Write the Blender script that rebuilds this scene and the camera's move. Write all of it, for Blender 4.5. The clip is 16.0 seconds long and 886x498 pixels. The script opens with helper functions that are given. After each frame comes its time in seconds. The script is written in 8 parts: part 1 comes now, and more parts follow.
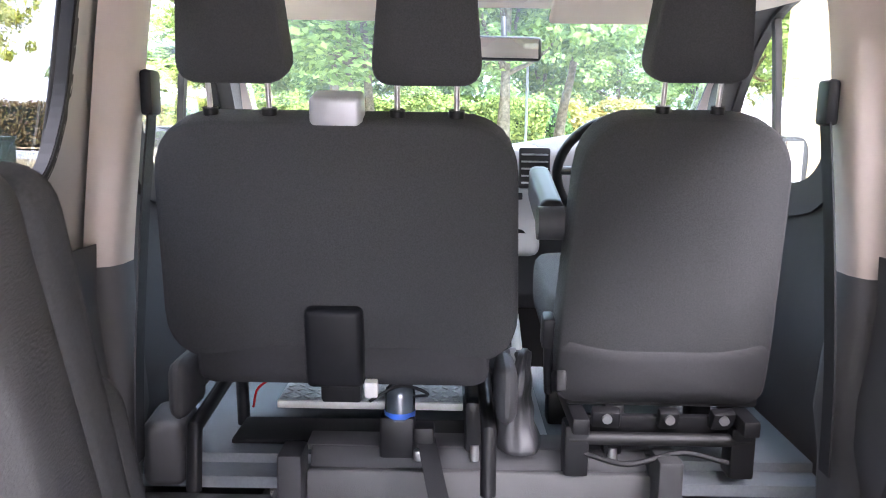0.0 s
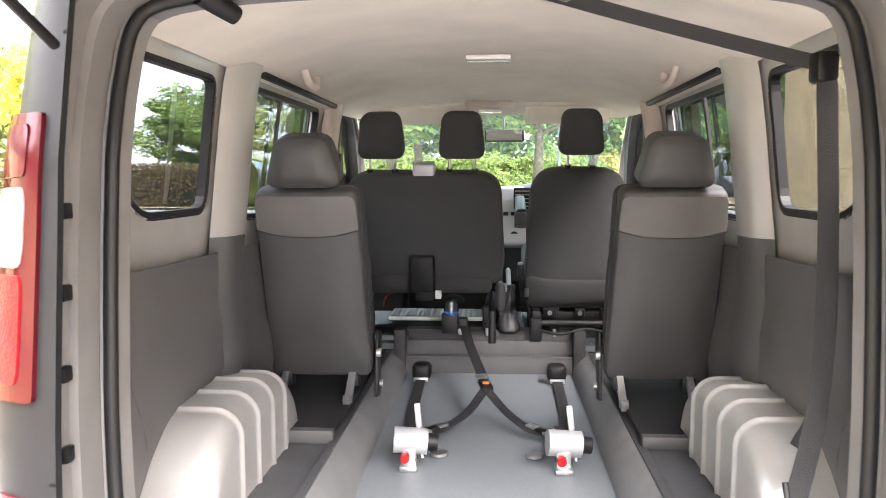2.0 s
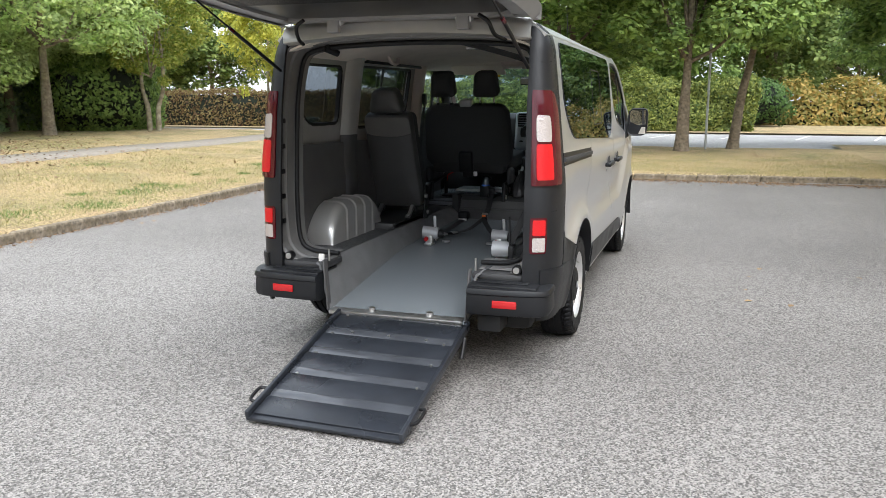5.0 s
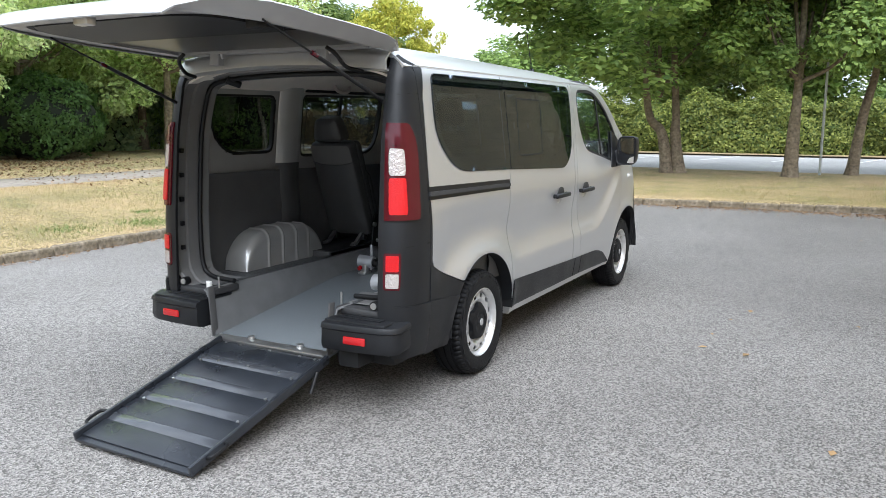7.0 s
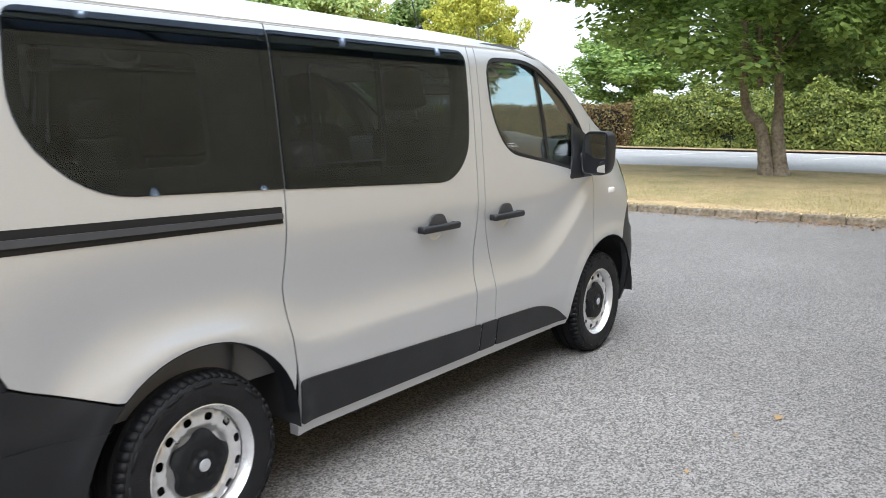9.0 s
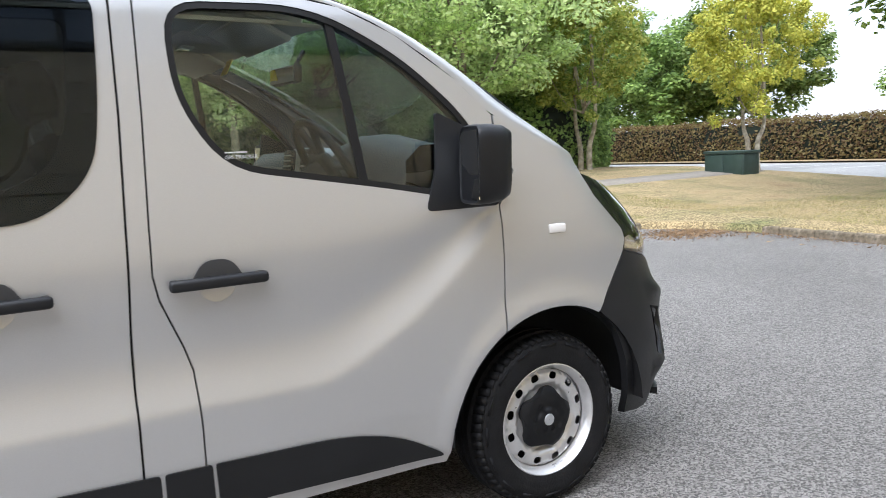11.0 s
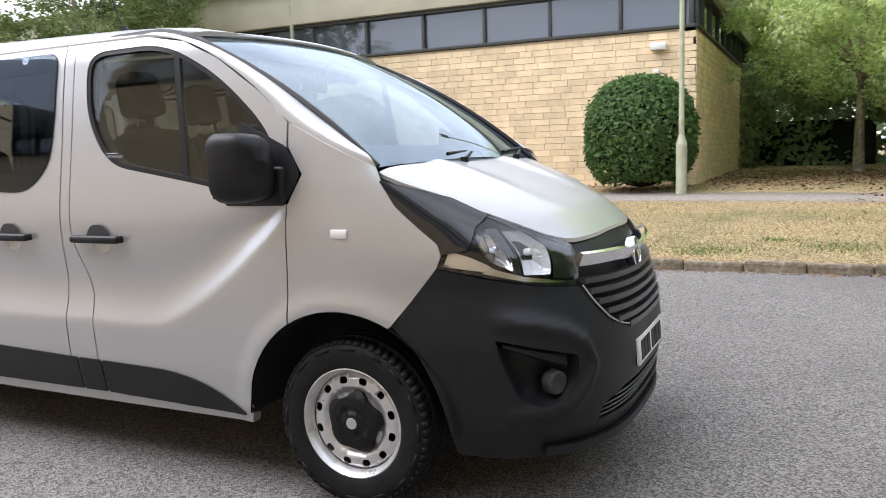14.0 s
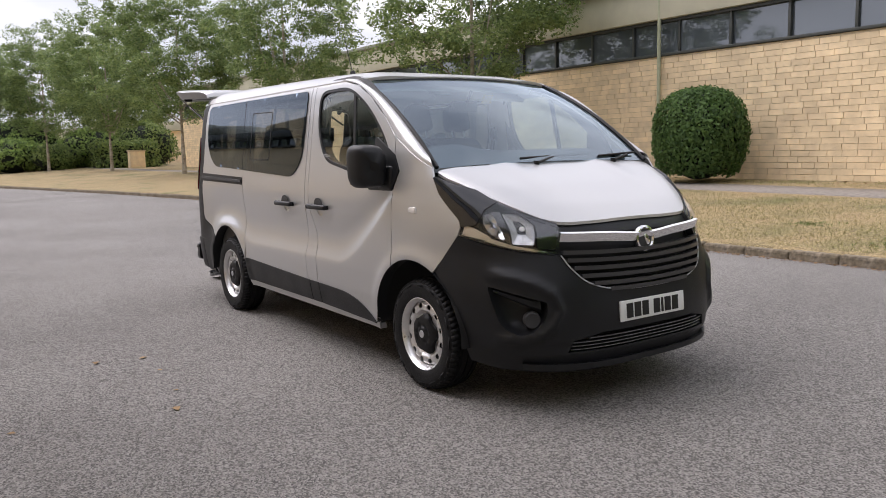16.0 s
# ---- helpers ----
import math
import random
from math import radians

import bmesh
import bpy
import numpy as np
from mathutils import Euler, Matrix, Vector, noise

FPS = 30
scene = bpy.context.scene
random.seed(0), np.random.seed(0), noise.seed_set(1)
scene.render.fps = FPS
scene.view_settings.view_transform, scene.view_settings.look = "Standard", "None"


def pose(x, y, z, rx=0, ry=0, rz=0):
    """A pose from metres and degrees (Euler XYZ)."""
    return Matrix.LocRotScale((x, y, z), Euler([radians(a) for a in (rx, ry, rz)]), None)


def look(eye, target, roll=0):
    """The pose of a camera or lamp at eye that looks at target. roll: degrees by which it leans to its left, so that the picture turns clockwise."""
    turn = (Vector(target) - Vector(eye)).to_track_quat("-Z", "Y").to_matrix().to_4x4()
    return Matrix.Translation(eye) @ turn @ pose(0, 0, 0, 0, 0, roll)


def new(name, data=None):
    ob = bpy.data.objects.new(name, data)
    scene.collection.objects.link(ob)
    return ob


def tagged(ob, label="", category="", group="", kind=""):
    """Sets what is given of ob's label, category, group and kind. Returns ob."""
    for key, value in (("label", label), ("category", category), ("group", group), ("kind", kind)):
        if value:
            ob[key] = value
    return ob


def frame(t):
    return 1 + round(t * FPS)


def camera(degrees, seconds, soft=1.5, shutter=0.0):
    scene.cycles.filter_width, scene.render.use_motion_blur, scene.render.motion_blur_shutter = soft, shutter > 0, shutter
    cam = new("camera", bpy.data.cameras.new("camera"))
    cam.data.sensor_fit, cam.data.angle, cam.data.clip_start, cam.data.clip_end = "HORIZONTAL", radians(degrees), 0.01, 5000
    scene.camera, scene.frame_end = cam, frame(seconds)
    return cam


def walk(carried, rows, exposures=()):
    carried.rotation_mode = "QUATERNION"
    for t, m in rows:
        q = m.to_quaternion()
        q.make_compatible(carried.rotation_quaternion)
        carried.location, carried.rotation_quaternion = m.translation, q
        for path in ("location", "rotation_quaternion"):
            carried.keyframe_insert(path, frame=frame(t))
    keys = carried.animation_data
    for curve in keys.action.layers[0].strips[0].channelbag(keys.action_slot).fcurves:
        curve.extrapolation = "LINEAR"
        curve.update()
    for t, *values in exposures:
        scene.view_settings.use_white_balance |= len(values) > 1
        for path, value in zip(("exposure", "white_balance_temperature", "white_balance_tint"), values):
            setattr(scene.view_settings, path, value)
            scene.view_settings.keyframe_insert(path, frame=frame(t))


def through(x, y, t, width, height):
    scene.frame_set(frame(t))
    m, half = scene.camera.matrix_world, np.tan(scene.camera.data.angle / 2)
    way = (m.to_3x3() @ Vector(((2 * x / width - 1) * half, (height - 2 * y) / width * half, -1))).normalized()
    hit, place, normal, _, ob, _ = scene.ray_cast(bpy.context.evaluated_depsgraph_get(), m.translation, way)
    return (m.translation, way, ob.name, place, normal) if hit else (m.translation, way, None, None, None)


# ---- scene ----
cam = camera(58.2, 16.0, soft=0.85, shutter=0.15)
PATH = [
    (0, (-0.081, 0.906, 1.478), (-0.096, 2.881, 1.160), 0.86),
    (0.2, (-0.073, 0.745, 1.436), (-0.092, 2.722, 1.137), 0.64),
    (0.5, (-0.093, 0.430, 1.408), (-0.108, 2.408, 1.114), 0.51),
    (1, (-0.141, -0.073, 1.409), (-0.163, 1.908, 1.138), 0.20),
    (1.5, (-0.055, -0.678, 1.420), (-0.126, 1.308, 1.199), 0.15),
    (2, (0.029, -1.260, 1.460), (-0.102, 0.728, 1.280), -0.11),
    (2.5, (0.211, -1.829, 1.446), (-0.005, 0.155, 1.312), -0.01),
    (3, (0.474, -2.441, 1.460), (0.134, -0.475, 1.311), 0.10),
    (3.5, (0.782, -2.929, 1.457), (0.384, -0.986, 1.199), 0.05),
    (4, (1.053, -3.426, 1.464), (0.601, -1.513, 1.094), 0.15),
    (4.2, (1.150, -3.593, 1.477), (0.679, -1.689, 1.084), 0.04),
    (5.25, (1.820, -4.200, 1.530), (1.169, -2.342, 1.176), 0.10),
    (6.3, (2.584, -4.172, 1.577), (1.774, -2.370, 1.264), 0.44),
    (6.5, (2.705, -3.998, 1.593), (1.859, -2.213, 1.279), 0.32),
    (7, (3.000, -3.445, 1.591), (2.066, -1.706, 1.270), 0.08),
    (7.5, (3.102, -2.784, 1.582), (2.099, -1.084, 1.254), 0.12),
    (8, (3.175, -2.104, 1.572), (2.103, -0.447, 1.247), -0.24),
    (8.5, (3.164, -1.373, 1.541), (2.029, 0.241, 1.215), -0.39),
    (9, (3.139, -0.634, 1.538), (1.960, 0.947, 1.207), -0.05),
    (9.2, (3.129, -0.326, 1.538), (1.932, 1.242, 1.205), 0.06),
    (10.25, (3.185, 1.255, 1.448), (1.652, 2.505, 1.156), -1.39),
    (11.3, (3.242, 2.676, 1.358), (1.455, 3.537, 1.106), -2.83),
    (11.5, (3.191, 2.955, 1.348), (1.349, 3.689, 1.089), -2.73),
    (12, (3.127, 3.444, 1.293), (1.198, 3.929, 1.078), -2.53),
    (12.5, (3.095, 3.938, 1.343), (1.115, 4.098, 1.114), -2.35),
    (13, (3.133, 4.490, 1.384), (1.157, 4.302, 1.141), -2.28),
    (13.5, (3.325, 5.062, 1.391), (1.409, 4.547, 1.137), -2.04),
    (14, (3.409, 5.662, 1.354), (1.615, 4.813, 1.112), -1.85),
    (14.5, (3.517, 6.279, 1.363), (1.899, 5.128, 1.121), -1.66),
    (15, (3.462, 6.868, 1.388), (2.064, 5.460, 1.138), -1.55),
    (15.5, (3.430, 7.425, 1.424), (2.214, 5.858, 1.166), -1.58),
    (16, (3.427, 7.909, 1.419), (2.290, 6.283, 1.167), -1.24),
]
walk(cam, [(t, look(eye, target, roll)) for t, eye, target, roll in PATH],
     exposures=[(0, 4.6, 6150, 25), (0.5, 4.75, 6200, 24), (1.0, 4.72, 6300, 22), (1.6, 4.45, 6650, 19), (2.2, 3.75, 6900, 17), (2.6, 2.92, 6800, 13), (3.0, 1.85, 6750, 14), (3.4, 1.55, 6600, 12), (3.8, 1.32, 6350, 11),
                (5.0, 1.2, 6250, 10), (7.0, 1.14, 5930, 9), (9.0, 1.22, 5980, 10), (11.5, 1.12, 5920, 12), (13.0, 1.1, 5980, 13), (14.5, 0.69, 6300, 17), (16.0, 0.40, 6500, 19)])

# ---- sky and sun: bright, thinly overcast ----
world = bpy.data.worlds.new("sky")
scene.world = world
world.use_nodes = True
wn, wl = world.node_tree.nodes, world.node_tree.links
wn.clear()
w_out = wn.new("ShaderNodeOutputWorld")
w_bg = wn.new("ShaderNodeBackground")
w_sky = wn.new("ShaderNodeTexSky")
w_sky.sky_type, w_sky.sun_disc = "NISHITA", False
SUN_UP, SUN_ROUND = 55.0, 150.0
w_sky.sun_elevation, w_sky.sun_rotation = radians(SUN_UP), radians(SUN_ROUND)
w_sky.air_density, w_sky.dust_density = 1.0, 3.0
w_tc = wn.new("ShaderNodeTexCoord")
w_map = wn.new("ShaderNodeMapping")
w_map.inputs["Scale"].default_value = (1.0, 1.0, 2.6)
w_noise = wn.new("ShaderNodeTexNoise")
w_noise.inputs["Scale"].default_value, w_noise.inputs["Detail"].default_value = 2.2, 6.0
w_ramp = wn.new("ShaderNodeValToRGB")
w_ramp.color_ramp.elements[0].position, w_ramp.color_ramp.elements[1].position = 0.28, 0.62
w_ramp.color_ramp.elements[0].color, w_ramp.color_ramp.elements[1].color = (0.55, 0.55, 0.55, 1), (0.97, 0.97, 0.97, 1)
w_cloud = wn.new("ShaderNodeValToRGB")
w_cloud.color_ramp.elements[0].position, w_cloud.color_ramp.elements[1].position = 0.3, 0.75
w_cloud.color_ramp.elements[0].color, w_cloud.color_ramp.elements[1].color = (7.4, 8.0, 8.8, 1), (12.6, 12.9, 13.2, 1)
w_mix = wn.new("ShaderNodeMix")
w_mix.data_type = "RGBA"
wl.new(w_tc.outputs["Generated"], w_map.inputs["Vector"])
wl.new(w_map.outputs["Vector"], w_noise.inputs["Vector"])
wl.new(w_noise.outputs["Fac"], w_ramp.inputs["Fac"])
wl.new(w_noise.outputs["Fac"], w_cloud.inputs["Fac"])
wl.new(w_ramp.outputs["Color"], w_mix.inputs["Factor"])
wl.new(w_sky.outputs["Color"], w_mix.inputs["A"])
wl.new(w_cloud.outputs["Color"], w_mix.inputs["B"])
wl.new(w_mix.outputs["Result"], w_bg.inputs["Color"])
w_bg.inputs["Strength"].default_value = 0.085
wl.new(w_bg.outputs["Background"], w_out.inputs["Surface"])

sun_data = bpy.data.lights.new("sun", "SUN")
sun_data.energy, sun_data.angle, sun_data.color = 2.4, radians(60), (1.0, 0.985, 0.96)
sun = new("sun", sun_data)
sun_dir = Vector((math.sin(radians(SUN_ROUND)) * math.cos(radians(SUN_UP)), math.cos(radians(SUN_ROUND)) * math.cos(radians(SUN_UP)), math.sin(radians(SUN_UP))))
sun.matrix_world = look(sun_dir * 60, (0, 0, 0))


# ---- materials ----
def mat(name, base=(0.5, 0.5, 0.5), rough=0.5, metal=0.0, coat=0.0, spec=0.5, vary=0.0, scale=8.0, bump=0.0, bump_scale=60.0,
        second=None, second_scale=1.5, rand=0.0, island=0.0, rough_vary=0.0, detail=5.0):
    """A surface with grain at two scales: a fine one in bump and value, a broad one towards a second colour."""
    m = bpy.data.materials.new(name)
    m.use_nodes = True
    n, l = m.node_tree.nodes, m.node_tree.links
    p = n["Principled BSDF"]
    p.inputs["Roughness"].default_value = rough
    p.inputs["Metallic"].default_value = metal
    p.inputs["Coat Weight"].default_value = coat
    p.inputs["Coat Roughness"].default_value = 0.04
    p.inputs["Specular IOR Level"].default_value = spec
    tc = n.new("ShaderNodeTexCoord")
    out = n.new("ShaderNodeRGB").outputs[0]
    out.default_value = (*base, 1)

    def noise_at(s, det=detail):
        t = n.new("ShaderNodeTexNoise")
        t.inputs["Scale"].default_value, t.inputs["Detail"].default_value = s, det
        l.new(tc.outputs["Object"], t.inputs["Vector"])
        return t.outputs["Fac"]

    def span(fac, lo, hi, a=0.3, b=0.7):
        r = n.new("ShaderNodeMapRange")
        r.inputs["From Min"].default_value, r.inputs["From Max"].default_value = a, b
        r.inputs["To Min"].default_value, r.inputs["To Max"].default_value = lo, hi
        l.new(fac, r.inputs["Value"])
        return r.outputs["Result"]

    def scaled(col, fac):
        h = n.new("ShaderNodeHueSaturation")
        l.new(col, h.inputs["Color"])
        l.new(fac, h.inputs["Value"])
        return h.outputs["Color"]

    if second:
        mx = n.new("ShaderNodeMix")
        mx.data_type = "RGBA"
        l.new(span(noise_at(second_scale), 0, 1, 0.35, 0.65), mx.inputs["Factor"])
        l.new(out, mx.inputs["A"])
        mx.inputs["B"].default_value = (*second, 1)
        out = mx.outputs["Result"]
    if vary:
        out = scaled(out, span(noise_at(scale), 1 - vary, 1 + vary))
    if rand:
        oi = n.new("ShaderNodeObjectInfo")
        out = scaled(out, span(oi.outputs["Random"], 1 - rand, 1 + rand, 0, 1))
    if island:
        g = n.new("ShaderNodeNewGeometry")
        out = scaled(out, span(g.outputs["Random Per Island"], 1 - island, 1 + island, 0, 1))
    l.new(out, p.inputs["Base Color"])
    if rough_vary:
        l.new(span(noise_at(scale * 0.7), max(0.02, rough - rough_vary), min(1, rough + rough_vary)), p.inputs["Roughness"])
    if bump:
        b = n.new("ShaderNodeBump")
        b.inputs["Strength"].default_value, b.inputs["Distance"].default_value = bump, 0.01
        l.new(noise_at(bump_scale, 3.0), b.inputs["Height"])
        l.new(b.outputs["Normal"], p.inputs["Normal"])
    return m


def glass(name, tint, gloss=(0.9, 0.9, 0.9), rough=0.0, sheen=0.045):
    """A thin pane: tinted see-through, with a mirror sheen that grows at a slant."""
    m = bpy.data.materials.new(name)
    m.use_nodes = True
    n, l = m.node_tree.nodes, m.node_tree.links
    n.clear()
    o, mx = n.new("ShaderNodeOutputMaterial"), n.new("ShaderNodeMixShader")
    t, g, f = n.new("ShaderNodeBsdfTransparent"), n.new("ShaderNodeBsdfGlossy"), n.new("ShaderNodeLayerWeight")
    up, sc_, ad = (n.new("ShaderNodeMath") for _ in range(3))
    t.inputs["Color"].default_value = (*tint, 1)
    g.inputs["Color"].default_value, g.inputs["Roughness"].default_value = (*gloss, 1), rough
    f.inputs["Blend"].default_value = 0.5
    up.operation, sc_.operation, ad.operation = "POWER", "MULTIPLY", "ADD"
    up.inputs[1].default_value, sc_.inputs[1].default_value, ad.inputs[1].default_value = 4.0, 0.9, sheen
    l.new(f.outputs["Facing"], up.inputs[0])
    l.new(up.outputs["Value"], sc_.inputs[0])
    l.new(sc_.outputs["Value"], ad.inputs[0])
    l.new(ad.outputs["Value"], mx.inputs["Fac"])
    l.new(t.outputs["BSDF"], mx.inputs[1])
    l.new(g.outputs["BSDF"], mx.inputs[2])
    l.new(mx.outputs["Shader"], o.inputs["Surface"])
    return m


def leafy(name, base, other, through=0.45, clear=1.0):
    """Leaves: two greens by leaf, with light passing through."""
    m = bpy.data.materials.new(name)
    m.use_nodes = True
    n, l = m.node_tree.nodes, m.node_tree.links
    n.clear()
    o = n.new("ShaderNodeOutputMaterial")
    g = n.new("ShaderNodeNewGeometry")
    r = n.new("ShaderNodeValToRGB")
    r.color_ramp.elements[0].color, r.color_ramp.elements[1].color = (*base, 1), (*other, 1)
    d, t = n.new("ShaderNodeBsdfPrincipled"), n.new("ShaderNodeBsdfTranslucent")
    d.inputs["Roughness"].default_value = 0.55
    d.inputs["Specular IOR Level"].default_value = 0.3
    mx = n.new("ShaderNodeMixShader")
    mx.inputs["Fac"].default_value = through
    l.new(g.outputs["Random Per Island"], r.inputs["Fac"])
    l.new(r.outputs["Color"], d.inputs["Base Color"])
    h = n.new("ShaderNodeHueSaturation")
    h.inputs["Value"].default_value = clear
    l.new(r.outputs["Color"], h.inputs["Color"])
    l.new(h.outputs["Color"], t.inputs["Color"])
    l.new(d.outputs["BSDF"], mx.inputs[1])
    l.new(t.outputs["BSDF"], mx.inputs[2])
    l.new(mx.outputs["Shader"], o.inputs["Surface"])
    return m


def ground_mat(name, stops, speck, big, fine, bump, rough=0.9, patch=None):
    """Loose or rolled ground: broad patches, a middle mottle and a fine speckle of stones or straw."""
    m = bpy.data.materials.new(name)
    m.use_nodes = True
    n, l = m.node_tree.nodes, m.node_tree.links
    p = n["Principled BSDF"]
    p.inputs["Roughness"].default_value = rough
    tc = n.new("ShaderNodeTexCoord")

    def tex(s, det=6.0):
        t = n.new("ShaderNodeTexNoise")
        t.inputs["Scale"].default_value, t.inputs["Detail"].default_value = s, det
        l.new(tc.outputs["Object"], t.inputs["Vector"])
        return t.outputs["Fac"]

    r = n.new("ShaderNodeValToRGB")
    while len(r.color_ramp.elements) < len(stops):
        r.color_ramp.elements.new(0.5)
    for e, (at, c) in zip(r.color_ramp.elements, stops):
        e.position, e.color = at, (*c, 1)
    l.new(tex(big), r.inputs["Fac"])
    v = n.new("ShaderNodeTexVoronoi")
    v.inputs["Scale"].default_value = fine
    l.new(tc.outputs["Object"], v.inputs["Vector"])
    lum = n.new("ShaderNodeRGBToBW")
    l.new(v.outputs["Color"], lum.inputs["Color"])
    mr = n.new("ShaderNodeMapRange")
    mr.inputs["From Min"].default_value, mr.inputs["From Max"].default_value = 0.25, 0.75
    mr.inputs["To Min"].default_value, mr.inputs["To Max"].default_value = 1 - speck, 1 + speck
    l.new(lum.outputs["Val"], mr.inputs["Value"])
    mid = n.new("ShaderNodeMapRange")
    mid.inputs["From Min"].default_value, mid.inputs["From Max"].default_value = 0.3, 0.7
    mid.inputs["To Min"].default_value, mid.inputs["To Max"].default_value = 0.9, 1.1
    l.new(tex(fine * 0.25, 8.0), mid.inputs["Value"])
    mul = n.new("ShaderNodeMath")
    mul.operation = "MULTIPLY"
    l.new(mr.outputs["Result"], mul.inputs[0])
    l.new(mid.outputs["Result"], mul.inputs[1])
    if patch:
        # full tone up to one wavering line across the yard, darker beyond it
        sep, wob, add, lay = n.new("ShaderNodeSeparateXYZ"), n.new("ShaderNodeMath"), n.new("ShaderNodeMath"), n.new("ShaderNodeMapRange")
        l.new(tc.outputs["Object"], sep.inputs["Vector"])
        wob.operation, wob.inputs[1].default_value = "MULTIPLY", 3.0
        l.new(tex(0.5), wob.inputs[0])
        add.operation = "ADD"
        l.new(sep.outputs["Y"], add.inputs[0])
        l.new(wob.outputs["Value"], add.inputs[1])
        lay.inputs["From Min"].default_value, lay.inputs["From Max"].default_value = patch[0], patch[1]
        lay.inputs["To Min"].default_value, lay.inputs["To Max"].default_value = 1.0, patch[2]
        l.new(add.outputs["Value"], lay.inputs["Value"])
        both = n.new("ShaderNodeMath")
        both.operation = "MULTIPLY"
        l.new(mul.outputs["Value"], both.inputs[0])
        l.new(lay.outputs["Result"], both.inputs[1])
        mul = both
    h = n.new("ShaderNodeHueSaturation")
    l.new(r.outputs["Color"], h.inputs["Color"])
    l.new(mul.outputs["Value"], h.inputs["Value"])
    l.new(h.outputs["Color"], p.inputs["Base Color"])
    b = n.new("ShaderNodeBump")
    b.inputs["Strength"].default_value, b.inputs["Distance"].default_value = bump, 0.01
    l.new(v.outputs["Distance"], b.inputs["Height"])
    l.new(b.outputs["Normal"], p.inputs["Normal"])
    return m


ASPHALT = ground_mat("asphalt", [(0.3, (0.190, 0.179, 0.168)), (0.5, (0.230, 0.217, 0.204)), (0.72, (0.268, 0.254, 0.240))], 0.56, 0.35, 125.0, 0.9, patch=(3.0, 7.5, 0.86))
ROAD = ground_mat("road_asphalt", [(0.3, (0.28, 0.28, 0.28)), (0.7, (0.36, 0.355, 0.35))], 0.2, 0.3, 60.0, 0.3)
LAWN = ground_mat("dry_grass", [(0.25, (0.15, 0.15, 0.06)), (0.42, (0.27, 0.215, 0.110)), (0.6, (0.35, 0.262, 0.140)), (0.8, (0.24, 0.160, 0.085))], 0.5, 0.8, 60.0, 1.0, 1.0)
KERB = mat("kerb_concrete", (0.24, 0.20, 0.15), 0.95, vary=0.5, scale=16, second=(0.15, 0.12, 0.08), second_scale=5, bump=0.6, bump_scale=40, rand=0.12)
PATH_M = mat("path_tarmac", (0.25, 0.22, 0.19), 0.9, vary=0.2, scale=12, bump=0.4)
LINE = mat("road_paint", (0.75, 0.75, 0.72), 0.7, vary=0.15, scale=20)
PAINT = mat("silver_paint", (0.580, 0.582, 0.587), 0.33, 0.62, coat=0.38, vary=0.03, scale=400)
PAINT_IN = mat("silver_paint_inside", (0.52, 0.515, 0.50), 0.34, 0.5, coat=0.4, vary=0.05, scale=6)
PLASTIC = mat("black_plastic", (0.0115, 0.0122, 0.0142), 0.44, spec=0.36, vary=0.2, scale=5, bump=0.06, bump_scale=700, rough_vary=0.06)
TRIM = mat("dark_trim", (0.04, 0.04, 0.042), 0.6, vary=0.12, scale=6, bump=0.15, bump_scale=500)
SEAL = mat("rubber_seal", (0.0085, 0.0085, 0.0095), 0.45, spec=0.35)
CAP_BLACK = mat("cap_black", (0.008, 0.0085, 0.01), 0.5, spec=0.25, vary=0.2, scale=20)
TYRE = mat("tyre_rubber", (0.009, 0.0092, 0.0105), 0.6, spec=0.25, vary=0.3, scale=14, bump=0.25, bump_scale=120)
STEEL = mat("wheel_steel", (0.70, 0.70, 0.71), 0.34, 0.7, vary=0.08, scale=18, rough_vary=0.08)
CHROME = mat("chrome", (0.88, 0.88, 0.89), 0.14, 1.0)
FACETS = mat("lamp_reflector", (0.85, 0.86, 0.88), 0.22, 0.6, bump=0.9, bump_scale=55)
# paler grey that paints the highlight along each slat's front edge
SLAT_GLINT = mat("slat_glint_grey", (0.20, 0.20, 0.21), 0.25, coat=0.5)
SLAT = mat("satin_slat", (0.05, 0.05, 0.053), 0.3)
METAL = mat("bare_metal", (0.55, 0.55, 0.54), 0.3, 0.9, vary=0.12, scale=20)
DARK = mat("dark_void", (0.008, 0.008, 0.009), 0.7)
GAP = mat("shut_line", (0.006, 0.006, 0.006), 0.8)
TRIM_IN = mat("grey_lining", (0.088, 0.0865, 0.087), 0.6, vary=0.1, scale=6, bump=0.15, bump_scale=500)
GAITER = mat("grey_leather", (0.055, 0.055, 0.058), 0.45, vary=0.1, scale=30)
JAMB = mat("jamb_grey", (0.16, 0.158, 0.156), 0.5, vary=0.1, scale=7)
FABRIC = mat("seat_fabric", (0.050, 0.0515, 0.0525), 0.85, vary=0.2, scale=300, bump=0.5, bump_scale=900)
FABRIC_2 = mat("seat_fabric_side", (0.032, 0.032, 0.034), 0.7, vary=0.15, scale=250, bump=0.4, bump_scale=800)
SEAT_YOKE = mat("seat_yoke_vinyl", (0.125, 0.12, 0.116), 0.5, vary=0.12, scale=4, bump=0.2, bump_scale=350)
SEATBACK = mat("seat_back_vinyl", (0.066, 0.0655, 0.066), 0.5, vary=0.12, scale=4, bump=0.2, bump_scale=350, rough_vary=0.07)
LINING = mat("headlining", (0.77, 0.71, 0.63), 0.9, vary=0.06, scale=5, bump=0.3, bump_scale=600)
BEIGE = mat("beige_trim", (0.64, 0.56, 0.51), 0.6, vary=0.06, scale=8)
